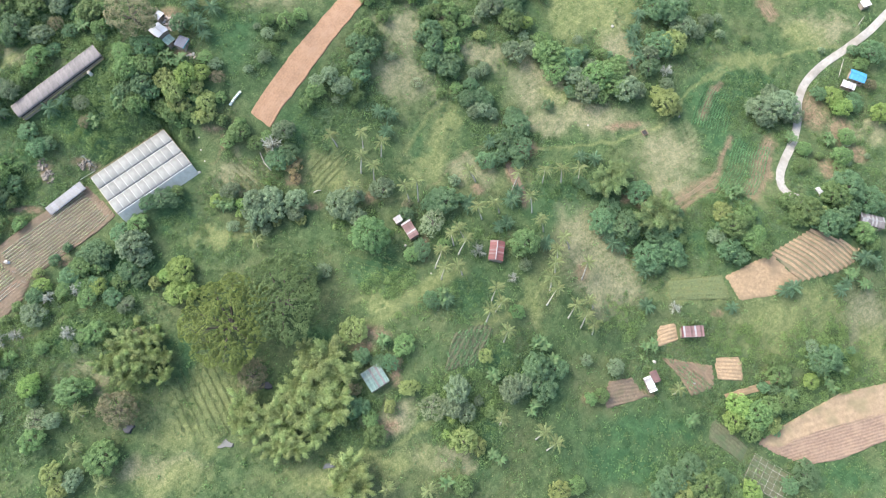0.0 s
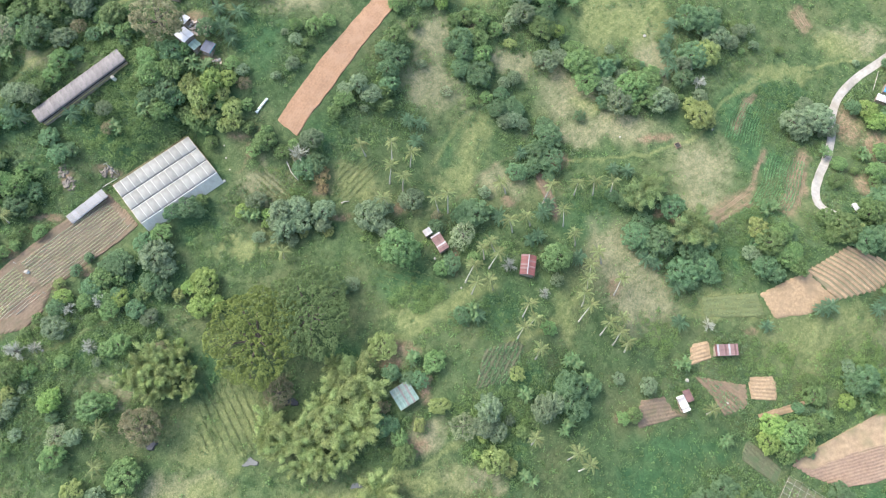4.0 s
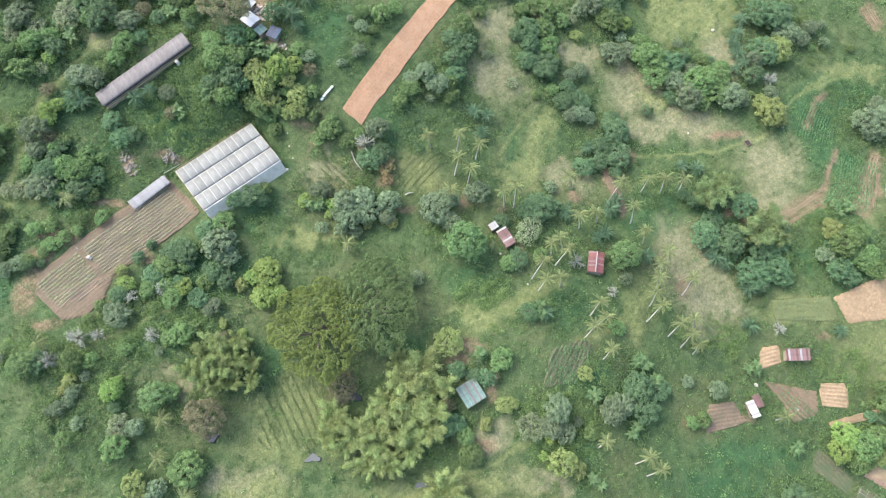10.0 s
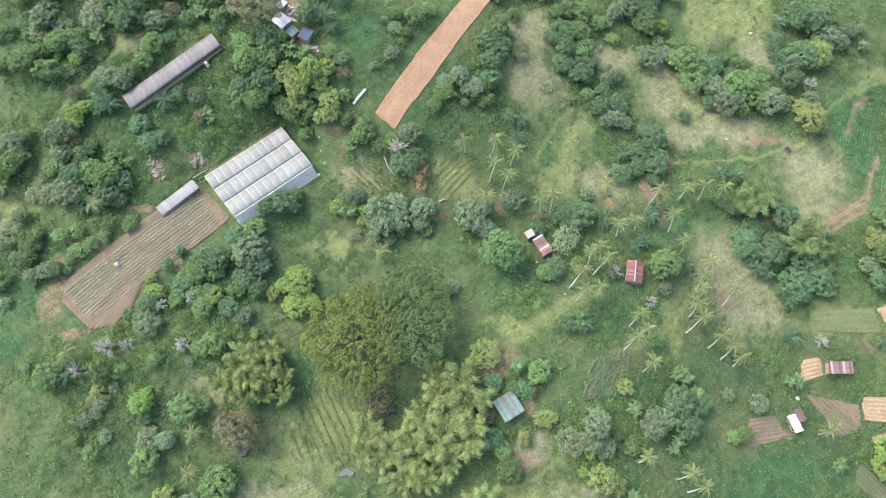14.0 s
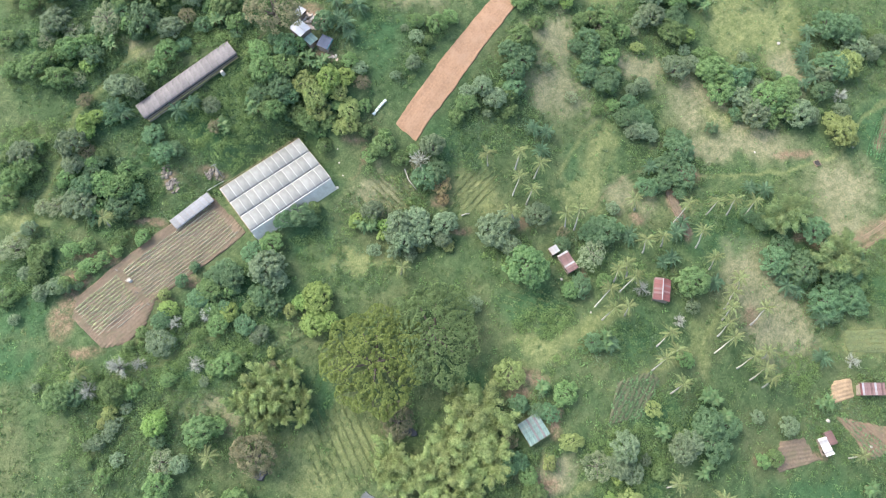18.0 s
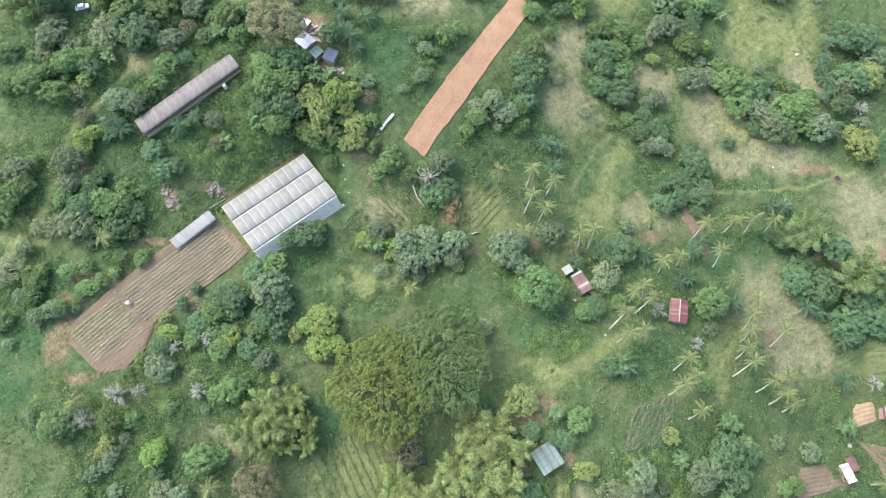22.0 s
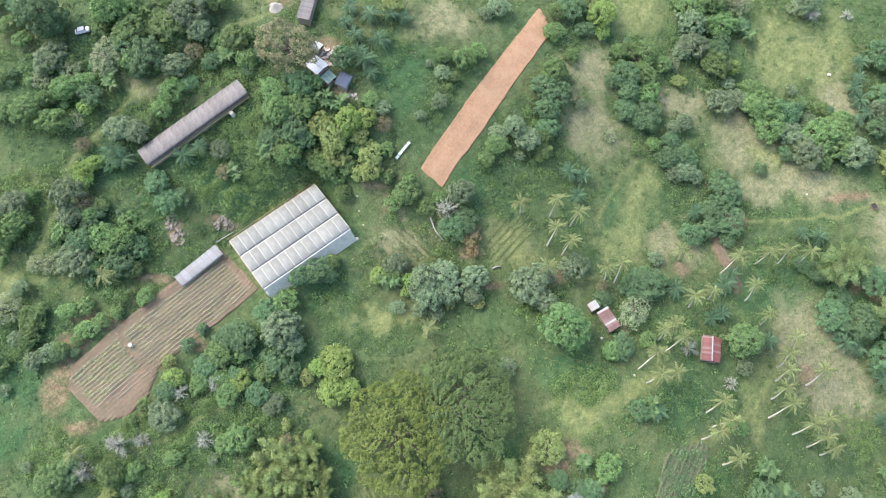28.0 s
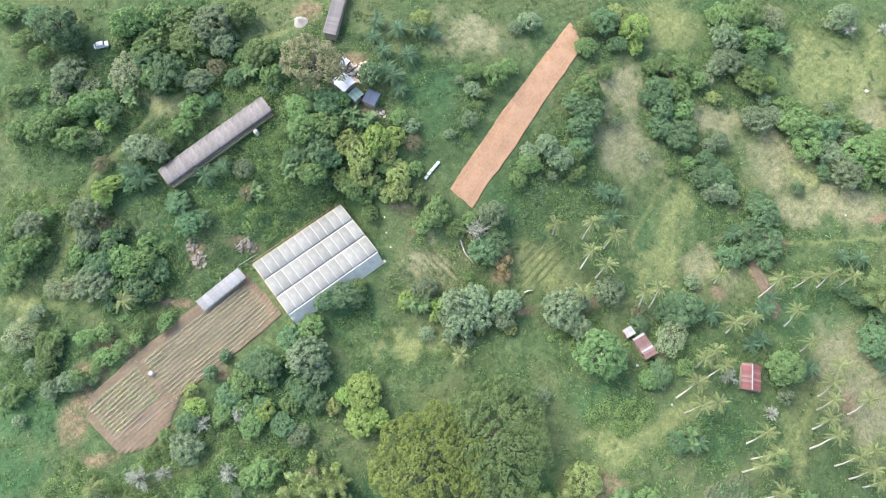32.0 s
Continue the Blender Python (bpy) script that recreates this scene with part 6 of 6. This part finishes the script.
def free_spots(n, seed, zones=None):
    """Random places, off the roads, fields and buildings."""
    r = np.random.RandomState(seed)
    if zones:
        area = np.array([a * b for _, _, a, b in zones], float)
        which = r.choice(len(zones), n, p=area / area.sum())
        z = np.array(zones, float)[which]
        a, q = r.uniform(0, 2 * np.pi, n), r.uniform(0, 1.25, n) ** 0.6
        p = z[:, :2] + np.stack([np.cos(a), np.sin(a)], -1) * q[:, None] * z[:, 2:]
    else:
        p = np.stack([r.uniform(-130, 225, n), r.uniform(-35, 190, n)], -1)
    clump = ripple(p[:, 0], p[:, 1], 11, seed + 5) + 0.6 * ripple(p[:, 0], p[:, 1], 4, seed + 6)
    ok = clump > (-0.25 if zones else 0.15)
    ok &= near_line(p[:, 0], p[:, 1], ROAD) > 2.2
    for half, line in TRACKS:
        ok &= near_line(p[:, 0], p[:, 1], line) > half * 1.1
    tone = cover_of(p[:, 0], p[:, 1])
    ok &= (tone[1] < 0.35) & (np.maximum(tone[0], tone[3]) < r.uniform(0.05, 0.95, n))
    ok &= near_line(p[:, 0], p[:, 1], [(-20, 106), (9, 158), (14, 168)]) > 7
    ok &= near_line(p[:, 0], p[:, 1], [(-98, 50), (-40, 102)]) > 11
    for poly in FIELD_SHAPES:
        inside = np.zeros(n, bool)
        for (ax, ay), (bx, by) in zip(poly, poly[1:] + poly[:1]):
            crosses = (ay > p[:, 1]) != (by > p[:, 1])
            inside ^= crosses & (p[:, 0] < (bx - ax) * (p[:, 1] - ay) / (by - ay + 1e-9) + ax)
        ok &= ~inside
    for cx, cy, rad in ((60.6, 68.5, 5), (25, 80, 4), (20.7, 26.6, 5), (-50, 138, 6), (-82.4, 120.6, 3), (-91, 113, 4), (-74, 127, 4)):
        ok &= np.hypot(p[:, 0] - cx, p[:, 1] - cy) > rad
    return p[ok]


STRAW = foliage("straw_grass", (0.100, 0.115, 0.048), (0.125, 0.128, 0.060), 0.1, 0.55, 0.3)
DEEP = foliage("deep_grass", (0.048, 0.084, 0.036), (0.066, 0.098, 0.042), 0.1, 0.55, 0.3)
scatter("scrub", free_spots(16000, 1, SCRUB), 0.75, 26, 0.13, WEED, "scattered low green scrub and weeds", 1)
scatter("dark_scrub", free_spots(9000, 2, SCRUB), 0.95, 30, 0.14, LEAF["DARK"], "dark green bushes and ferns in the undergrowth", 2)
scatter("leafy_scrub", free_spots(2600, 8, SCRUB), 1.5, 100, 0.15, LEAF["MID"], "waist-high green bushes along the slopes", 8, 0.9)
BRIGHT_WEED = foliage("bright_weed_leaf", (0.086, 0.138, 0.048), (0.124, 0.172, 0.062), 0.1, 0.55, 0.3)
scatter("bright_scrub", free_spots(6500, 21, LUSH_SCRUB), 0.85, 30, 0.12, BRIGHT_WEED, "thick bright green scrub and creepers", 21, 0.8)
scatter("leafy_scrub", free_spots(2300, 23, LUSH_SCRUB), 1.4, 100, 0.14, BRIGHT_WEED, "thick green bushes near the sheds", 23, 0.9)
scatter("mixed_scrub", free_spots(9000, 22, SCRUB), 0.7, 22, 0.12, BRIGHT_WEED, "fresh green weeds among the bushes", 22, 0.8)
scatter("grey_scrub", free_spots(4000, 4, SCRUB), 0.9, 28, 0.13, LEAF["GREY"], "grey-green scrub bushes", 4)
scatter("grass_tufts", free_spots(80000, 3), 0.50, 5, 0.21, WEED, "tufts of long green grass over the pasture", 3, 0.4)
scatter("straw_tufts", free_spots(22000, 5), 0.45, 5, 0.17, STRAW, "tufts of dry straw-coloured grass", 5, 0.4)
scatter("low_bushes", free_spots(6500, 9), 0.95, 16, 0.21, LEAF["MID"], "low green bushes dotted over the pasture", 9, 0.8)
scatter("deep_tufts", free_spots(44000, 6), 0.55, 5, 0.21, DEEP, "tufts of deep green grass", 6, 0.4)


def crop_lines(name, lines, pitch, radius, quads_each, size, mat, label, seed, gaps=0.15):
    """Plants in rows."""
    r = np.random.RandomState(seed)
    spots = []
    for a, b in lines:
        n = max(2, int(math.hypot(b[0] - a[0], b[1] - a[1]) / pitch))
        q = (np.arange(n) + r.uniform(-0.3, 0.3, n)) / n
        p = np.array(a) + q[:, None] * (np.array(b) - np.array(a)) + r.normal(size=(n, 2)) * 0.06
        spots.append(p[r.uniform(0, 1, n) > gaps])
    spots = np.concatenate(spots)
    ob = scatter(name, spots, radius, quads_each, size, mat, label, seed)
    ob.location.z = 0.28
    return ob


def hatch(poly, angle, spacing):
    """Parallel lines that fill a polygon."""
    c, s = math.cos(radians(angle)), math.sin(radians(angle))
    loc = [(x * c + y * s, -x * s + y * c) for x, y in poly]
    lo, hi = min(p[1] for p in loc), max(p[1] for p in loc)
    out = []
    v = lo + spacing / 2
    while v < hi:
        cut = sorted(ua + (ub - ua) * (v - va) / (vb - va) for (ua, va), (ub, vb) in zip(loc, loc[1:] + loc[:1]) if (va - v) * (vb - v) < 0)
        for a, b in zip(cut[::2], cut[1::2]):
            out.append(((a * c - v * s, a * s + v * c), (b * c - v * s, b * s + v * c)))
        v += spacing
    return out


for a, b in hatch(RIDGED, -33, 1.7):
    mid = ((a[0] + b[0]) / 2 + 0.35, (a[1] + b[1]) / 2 + 0.5)
    part_of("soil_ridge", mesh_of("soil_ridge", *ribbon([a, mid, b], 0.46, 0.28, 1.0), SAND_SOIL), ridged)
PALE_CROP = foliage("pale_crop_leaf", (0.150, 0.165, 0.078), (0.215, 0.215, 0.115), 0.1, 0.55, 0.3)
crop_lines("seedlings", [tuple(bed_line(-5.9 + 0.98 * k, 0.05, 0.32)) for k in range(3, 13)], 0.35, 0.3, 6, 0.15, PALE_CROP, "rows of pale young vegetables on the beds", 31, 0.05).location.z = 0.34
crop_lines("seedlings", [tuple(bed_line(-5.9 + 0.98 * k, 0.36, 0.97)) for k in range(13)], 0.4, 0.26, 5, 0.13, PALE_CROP, "thin rows of yellowish seedlings on the beds", 32, 0.15).location.z = 0.34
crop_lines("vegetables", hatch([(45.3, 40.9), (56.5, 44.6), (58.9, 41.6), (52.3, 30.8), (42.4, 28.9)], 62, 1.5), 0.5, 0.6, 9, 0.2, CROP, "rows of dark green vegetables", 33, 0.15).location.z = 0.4
crop_lines("vegetables", hatch([(34.5, 52.7), (44.5, 55.6), (45.8, 50.2), (34.3, 48.0)], 60, 1.1), 0.45, 0.55, 9, 0.2, CROP, "close rows of dark green vegetables", 34, 0.1)
crop_lines("vegetables", hatch([(118.2, 36.1), (129.8, 31.8), (136.8, 25.7), (129.1, 22.5)], -40, 1.4), 0.5, 0.5, 8, 0.18, CROP, "half-grown rows of vegetables", 35, 0.35).location.z = 0.4
crop_lines("ridge_grass", hatch([(-40.5, 30.0), (-26.4, 31.6), (-21.5, 21.0), (-24.2, 9.5), (-40.5, 10.8)], 118, 2.2), 0.16, 0.42, 7, 0.13, STRAW, "lines of pale grass on old planting ridges", 36, 0.2).location.z = 0.05
crop_lines("ridge_grass", hatch([(-4.5, 90.3), (-0.0, 100.4), (9.5, 104.4), (12.0, 99.2), (3.3, 89.3)], 49, 1.7), 0.16, 0.4, 7, 0.13, STRAW, "pale grass on old planting ridges", 41, 0.15).location.z = 0.02
crop_lines("ridge_grass", hatch([(-29.1, 97.0), (-19.3, 98.5), (-11.8, 91.6), (-14.1, 88.2), (-24.8, 88.8)], -41, 1.6), 0.16, 0.38, 7, 0.13, STRAW, "faint lines of dry grass on old ridges", 42, 0.2).location.z = 0.02
crop_lines("ridge_grass", hatch([(14.7, 69.0), (37.2, 62.6), (28.9, 54.4), (11.4, 60.1)], -16, 2.1), 0.2, 0.36, 6, 0.13, STRAW, "faint lines of cut grass in the pasture", 43, 0.45).location.z = 0.02
rows_green = []
for line in CONTOUR_CROPS:
    for k in range(13):
        rows_green += [((ax + 1.1 * k, ay - 0.22 * k), (bx + 1.1 * k, by - 0.22 * k)) for (ax, ay), (bx, by) in zip(line[:-1], line[1:])]
crop_lines("contour_crops", rows_green, 0.35, 0.36, 8, 0.15, CROP, "curved rows of green crops along the slope", 37, 0.12).location.z = 0.05
crop_lines("hay_lines", hatch([(121.0, 60.9), (140.5, 62.2), (143.1, 53.8), (121.7, 54.3)], 3, 1.5), 0.5, 0.35, 5, 0.15, STRAW, "lines of cut pale grass", 39, 0.3)


# ---- small things ----
def stake(name, x, y, tall, thick, mat, label, category, group, lean=0):
    t = thing(name, pose(x, y, float(soil_top(x, y)), lean, 0, 30), label, category, group)
    v, f = tube([(0, 0, -0.4), (0, 0, tall * 0.5), (0, 0, tall)], [thick, thick * 0.9, thick * 0.7], 6)
    part_of("shaft", mesh_of("shaft", v, f, mat, True), t)
    return t


pole = stake("utility_pole", -72.5, 95.6, 7.5, 0.13, STEEL, "tall grey pole beside the greenhouse", "pole", "")
part("cross_arm", boxed(-0.9, -0.05, 7.0, 0.9, 0.05, 7.12), STEEL, pole)
pipe = thing("water_pipe", pose(-74.0, 91.5, 2.2, 0, 0, 36), "pale pipe on posts between shelter and greenhouse", "pipe")
pv, pf = tube([(-2.0, 0, 0), (0, 0, 0.1), (3.4, 0, 0.2)], [0.06, 0.06, 0.06], 8)
part_of("tube", mesh_of("tube", pv, pf, WHITE, True), pipe)
for d in (-1.8, 0.6, 3.0):
    part("post", boxed(d - 0.05, -0.05, -3.2, d + 0.05, 0.05, -0.05), TIMBER, pipe)
for k in range(4):
    d = bed_line(6.9 - 4.4 * k, 0.34, 0.9)[0]
    post = stake("field_post", d[0], d[1], 1.8, 0.07, WHITE, "white field post on the path across the beds", "post", "field posts")
drum_x, drum_y = bed_line(3.0, 0.34, 0.9)[0]
drum = thing("white_drum", pose(drum_x + 1.0, drum_y, float(soil_top(drum_x, drum_y)) + 0.2), "white water drum on the path across the beds", "drum")
bm = bmesh.new()
bmesh.ops.create_cone(bm, cap_ends=True, segments=14, radius1=0.5, radius2=0.5, depth=1.1, matrix=Matrix.Translation((0, 0, 0.5)))
part("barrel", bm, TIN_WHITE, drum)
bm = bmesh.new()
bmesh.ops.create_cone(bm, cap_ends=True, segments=14, radius1=0.54, radius2=0.54, depth=0.1, matrix=Matrix.Translation((0, 0, 1.12)))
part("lid", bm, STONE, drum)

# pale drills across the ploughed strip
for ax, ay, bx, by in ((-12.2, 126.2, -4.4, 126.6), (-1.6, 144.6, 6.4, 144.2)):
    tagged(new("marker_ridge", mesh_of("marker_ridge", *ribbon([(ax, ay), ((ax + bx) / 2, (ay + by) / 2 - 0.4), (bx, by)], 0.12, -0.02, 1.0), SAND_SOIL)), "thin pale ridge across the ploughed strip", "ridge", "strip ridges")


def trellis():
    a, b, d = Vector((148.6, 3.2)), Vector((161.5, -4.5)), Vector((145.4, -1.2))
    u, w = b - a, d - a
    t = thing("bean_trellis", pose(a.x, a.y, z_at(a.x, a.y)), "grid of pale poles over a dark garden plot", "trellis")
    def rail(p, q):
        p, q = [Vector((c.x - a.x, c.y - a.y, float(soil_top(c.x, c.y)) - z_at(a.x, a.y) + 1.5)) for c in (p, q)]
        part_of("rail", mesh_of("rail", *tube([p, (p + q) / 2, q], [0.032, 0.032, 0.032], 5), STONE), t)
    for k in range(6):
        rail(a + w * 1.9 * k / 5, a + w * 1.9 * k / 5 + u)
    for k in range(7):
        rail(a + u * k / 6, a + u * k / 6 + w * 1.9)
    for i in range(0, 7, 2):
        for j in range(0, 6, 2):
            p = a + u * i / 6 + w * 1.9 * j / 5
            z = float(soil_top(p.x, p.y)) - z_at(a.x, a.y)
            part("post", boxed(p.x - a.x - 0.05, p.y - a.y - 0.05, z - 0.3, p.x - a.x + 0.05, p.y - a.y + 0.05, z + 1.5), TIMBER, t)


trellis()
field("trellis_plot", [(148.6, 3.2), (161.5, -4.5), (155.4, -12.9), (142.5, -5.2)], -31, 1.3, 0.08, WEEDY_SOIL, "dark garden plot under a pole trellis")


def rubble_heap(x, y, rx, ry, count, seed, label, mats=(RUBBLE, RUBBLE, STONE, TIMBER), name="rubble_heap"):
    r = random.Random(seed)
    t = thing(name, pose(x, y, float(soil_top(x, y))), label, "rubble" if name == "rubble_heap" else "rocks")
    for k in range(count):
        a, q = r.uniform(0, 6.28), math.sqrt(r.random())
        px, py, s = rx * q * math.cos(a), ry * q * math.sin(a), r.uniform(0.2, 0.6)
        bm = boxed(-s, -s * r.uniform(0.5, 1), -0.3, s, s * r.uniform(0.5, 1), r.uniform(0.1, 0.4), 0.06)
        part("slab", bm, r.choice(mats), t).matrix_basis = pose(px, py, z_at(x + px, y + py) - z_at(x, y), r.uniform(-12, 12), r.uniform(-12, 12), r.uniform(0, 180))


rubble_heap(-46.9, 141.4, 4.2, 3.0, 80, 1, "heap of tan planks and rubble in the farmyard")
rubble_heap(-41.0, 130.5, 2.0, 1.2, 16, 2, "litter and planks beside the tarpaulin shelter")
for n, (x, y, rx, ry) in enumerate([(-87.6, 94.9, 1.2, 2.4), (-85.2, 90.7, 1.6, 2.2), (-74.7, 95.9, 3.4, 1.5)]):
    rubble_heap(x, y, rx, ry, 26, 50 + n, "outcrop of grey weathered rock in the grass", (ROCK,), "rock_outcrop")
part("tarp_edge", boxed(-2.1, -1.75, 1.6, 2.1, -1.55, 1.95, 0.03), TARP_TEAL, bpy.data.objects["tarp_shelter"], "teal tarpaulin edge")
for n, (x, y, k) in enumerate([(-36.6, 97.5, 0.25), (-37.9, 101.2, 0.3), (-38.5, 105.0, 0.25), (-38.0, 93.5, 0.5), (44.0, 88.0, 0.3), (38.5, 60.5, 0.35), (30.0, 70.2, 0.4), (97.0, 118.0, 0.35), (110.0, 160.0, 0.6), (127.0, 147.0, 0.5), (115.2, 33.6, 0.7), (129.3, 26.5, 0.5), (132.0, 122.5, 0.5), (60.0, 150.0, 0.35), (45.0, 133.0, 0.3), (-84.0, 38.6, 0.35)]):
    r = random.Random(n)
    bm = bmesh.new()
    bmesh.ops.create_icosphere(bm, subdivisions=2, radius=k)
    for v in bm.verts:
        v.co *= 1 + 0.25 * noise.noise(v.co * 3 + Vector((n, 0, 0)))
        v.co.z *= 0.7
    me = bpy.data.meshes.new("boulder")
    bm.to_mesh(me)
    bm.free()
    me.materials.append(STONE)
    rock = tagged(new("boulder", me), "pale boulder lying in the grass", "boulder", "pale boulders")
    rock.matrix_world = pose(x, y, float(soil_top(x, y)) + 0.3 * k, 0, 0, r.uniform(0, 360))

hut("roadside_shed", 218.6, 176.9, 20, 4.0, 3.2, "small roadside shed with a bright tin roof", [TIN_WHITE], wall_h=2.0, one_slope=True, pitch=6)
# no water here: a dark sheet stands in for shade beside the bamboo
pond("water", -13.6, 25.2, 1.9, 1.4, 3, "dark_water_and_shade")
pond("water", -52.8, 12.6, 1.8, 1.1, 4, "dark_water_and_shade")


def car(x, y, turn, label):
    """A small parked car: bevelled body, cabin with dark panes, four wheels."""
    t = thing("car", pose(x, y, float(soil_top(x, y)) + 0.1, 0, 0, turn), label, "car")
    part("body", boxed(-1.9, -0.8, 0.3, 1.9, 0.8, 0.95, 0.12), TIN_WHITE, t)
    bm = boxed(-1.3, -0.7, 0.95, 0.9, 0.7, 1.5, 0.1)
    for v in bm.verts:
        if v.co.z > 1.3:
            v.co.x *= 0.78
    cabin = part("cabin", bm, TIN_WHITE, t)
    for x0, x1 in ((0.78, 0.86), (-1.28, -1.2)):
        part("window", boxed(x0, -0.55, 1.02, x1 + 0.04, 0.55, 1.32), DARK_HOLE, cabin, "dark glass")
    for sx in (-1.2, 1.2):
        for sy in (-0.78, 0.78):
            bm = bmesh.new()
            bmesh.ops.create_cone(bm, cap_ends=True, segments=14, radius1=0.32, radius2=0.32, depth=0.2, matrix=Matrix.Translation((sx, sy, 0.32)) @ Matrix.Rotation(math.pi / 2, 4, "X"))
            wheel = part("wheel", bm, DARK_HOLE, t, "black tyre")
            bm = bmesh.new()
            bmesh.ops.create_cone(bm, cap_ends=True, segments=10, radius1=0.17, radius2=0.17, depth=0.22, matrix=Matrix.Translation((sx, sy, 0.32)) @ Matrix.Rotation(math.pi / 2, 4, "X"))
            part("rim", bm, STEEL, wheel)


car(180.2, 92.1, -70, "small white car parked beside the road end")
car(-115.3, 144.9, 20, "pale car parked among the trees")


def sand_heap(x, y, rad, tall):
    bm = bmesh.new()
    rings = [[bm.verts.new((rad * q * math.cos(a) * (1 + 0.1 * math.sin(3 * a)), rad * q * math.sin(a), tall * (1 - q) ** 1.2 - 0.3 * q + 0.06 * math.sin(5 * a + 9 * q))) for a in [k * math.pi / 9 for k in range(18)]] for q in (0.12, 0.4, 0.7, 1.0)]
    for r0, r1 in zip(rings[:-1], rings[1:]):
        for k in range(18):
            bm.faces.new((r0[k], r1[k], r1[(k + 1) % 18], r0[(k + 1) % 18]))
    bm.faces.new(rings[0])
    me = bpy.data.meshes.new("sand_heap")
    bm.to_mesh(me)
    bm.free()
    me.materials.append(SAND)
    heap = tagged(new("sand_heap", me), "heap of pale grey sand beside the farm path", "sand heap")
    heap.matrix_world = pose(x, y, float(soil_top(x, y)))


sand_heap(-63.9, 155.6, 2.3, 1.1)
tank = thing("stone_tank", pose(117.9, 115.2, float(soil_top(117.9, 115.2)), 0, 0, 25), "low square stone tank beside the meadow track", "tank")
for k in range(4):
    part("tank_wall", boxed(-1.05, -1.05, -0.5, 0.87, -0.87, 0.35, 0.03), GREY_SOIL, tank).matrix_basis = pose(0, 0, 0, 0, 0, 90 * k)
part("tank_floor", boxed(-0.86, -0.86, -0.5, 0.86, 0.86, 0.1), DARK_HOLE, tank, "dark water in the tank")


def lying_stem(name, points, thick, mat, label, category):
    """A stem that lies over the grass."""
    x, y = points[0]
    t = thing(name, pose(x, y, float(soil_top(x, y))), label, category)
    path = [(px - x, py - y, float(soil_top(px, py) - soil_top(x, y)) + 0.25 + thick) for px, py in points]
    part_of("stem", mesh_of("stem", *tube(path, [thick] + [0.8 * thick] * (len(path) - 2) + [0.55 * thick], 7), mat, True), t)


for points in [[(-18.1, 100.0), (-16.8, 96.9), (-14.4, 94.1)], [(-0.6, 87.5), (0.6, 88.1), (1.9, 88.3)]]:
    lying_stem("fallen_log", points, 0.22, PALM_BARK, "bleached fallen log lying in the grass", "log")
for points in [[(191.2, 139.6), (193.9, 142.5)], [(214.5, 167.7), (218.5, 172.6)], [(202.2, 144.4), (205.6, 152.5)]]:
    lying_stem("bamboo_pole", points, 0.13, STONE, "long pale bamboo pole lying beside the road", "pole")
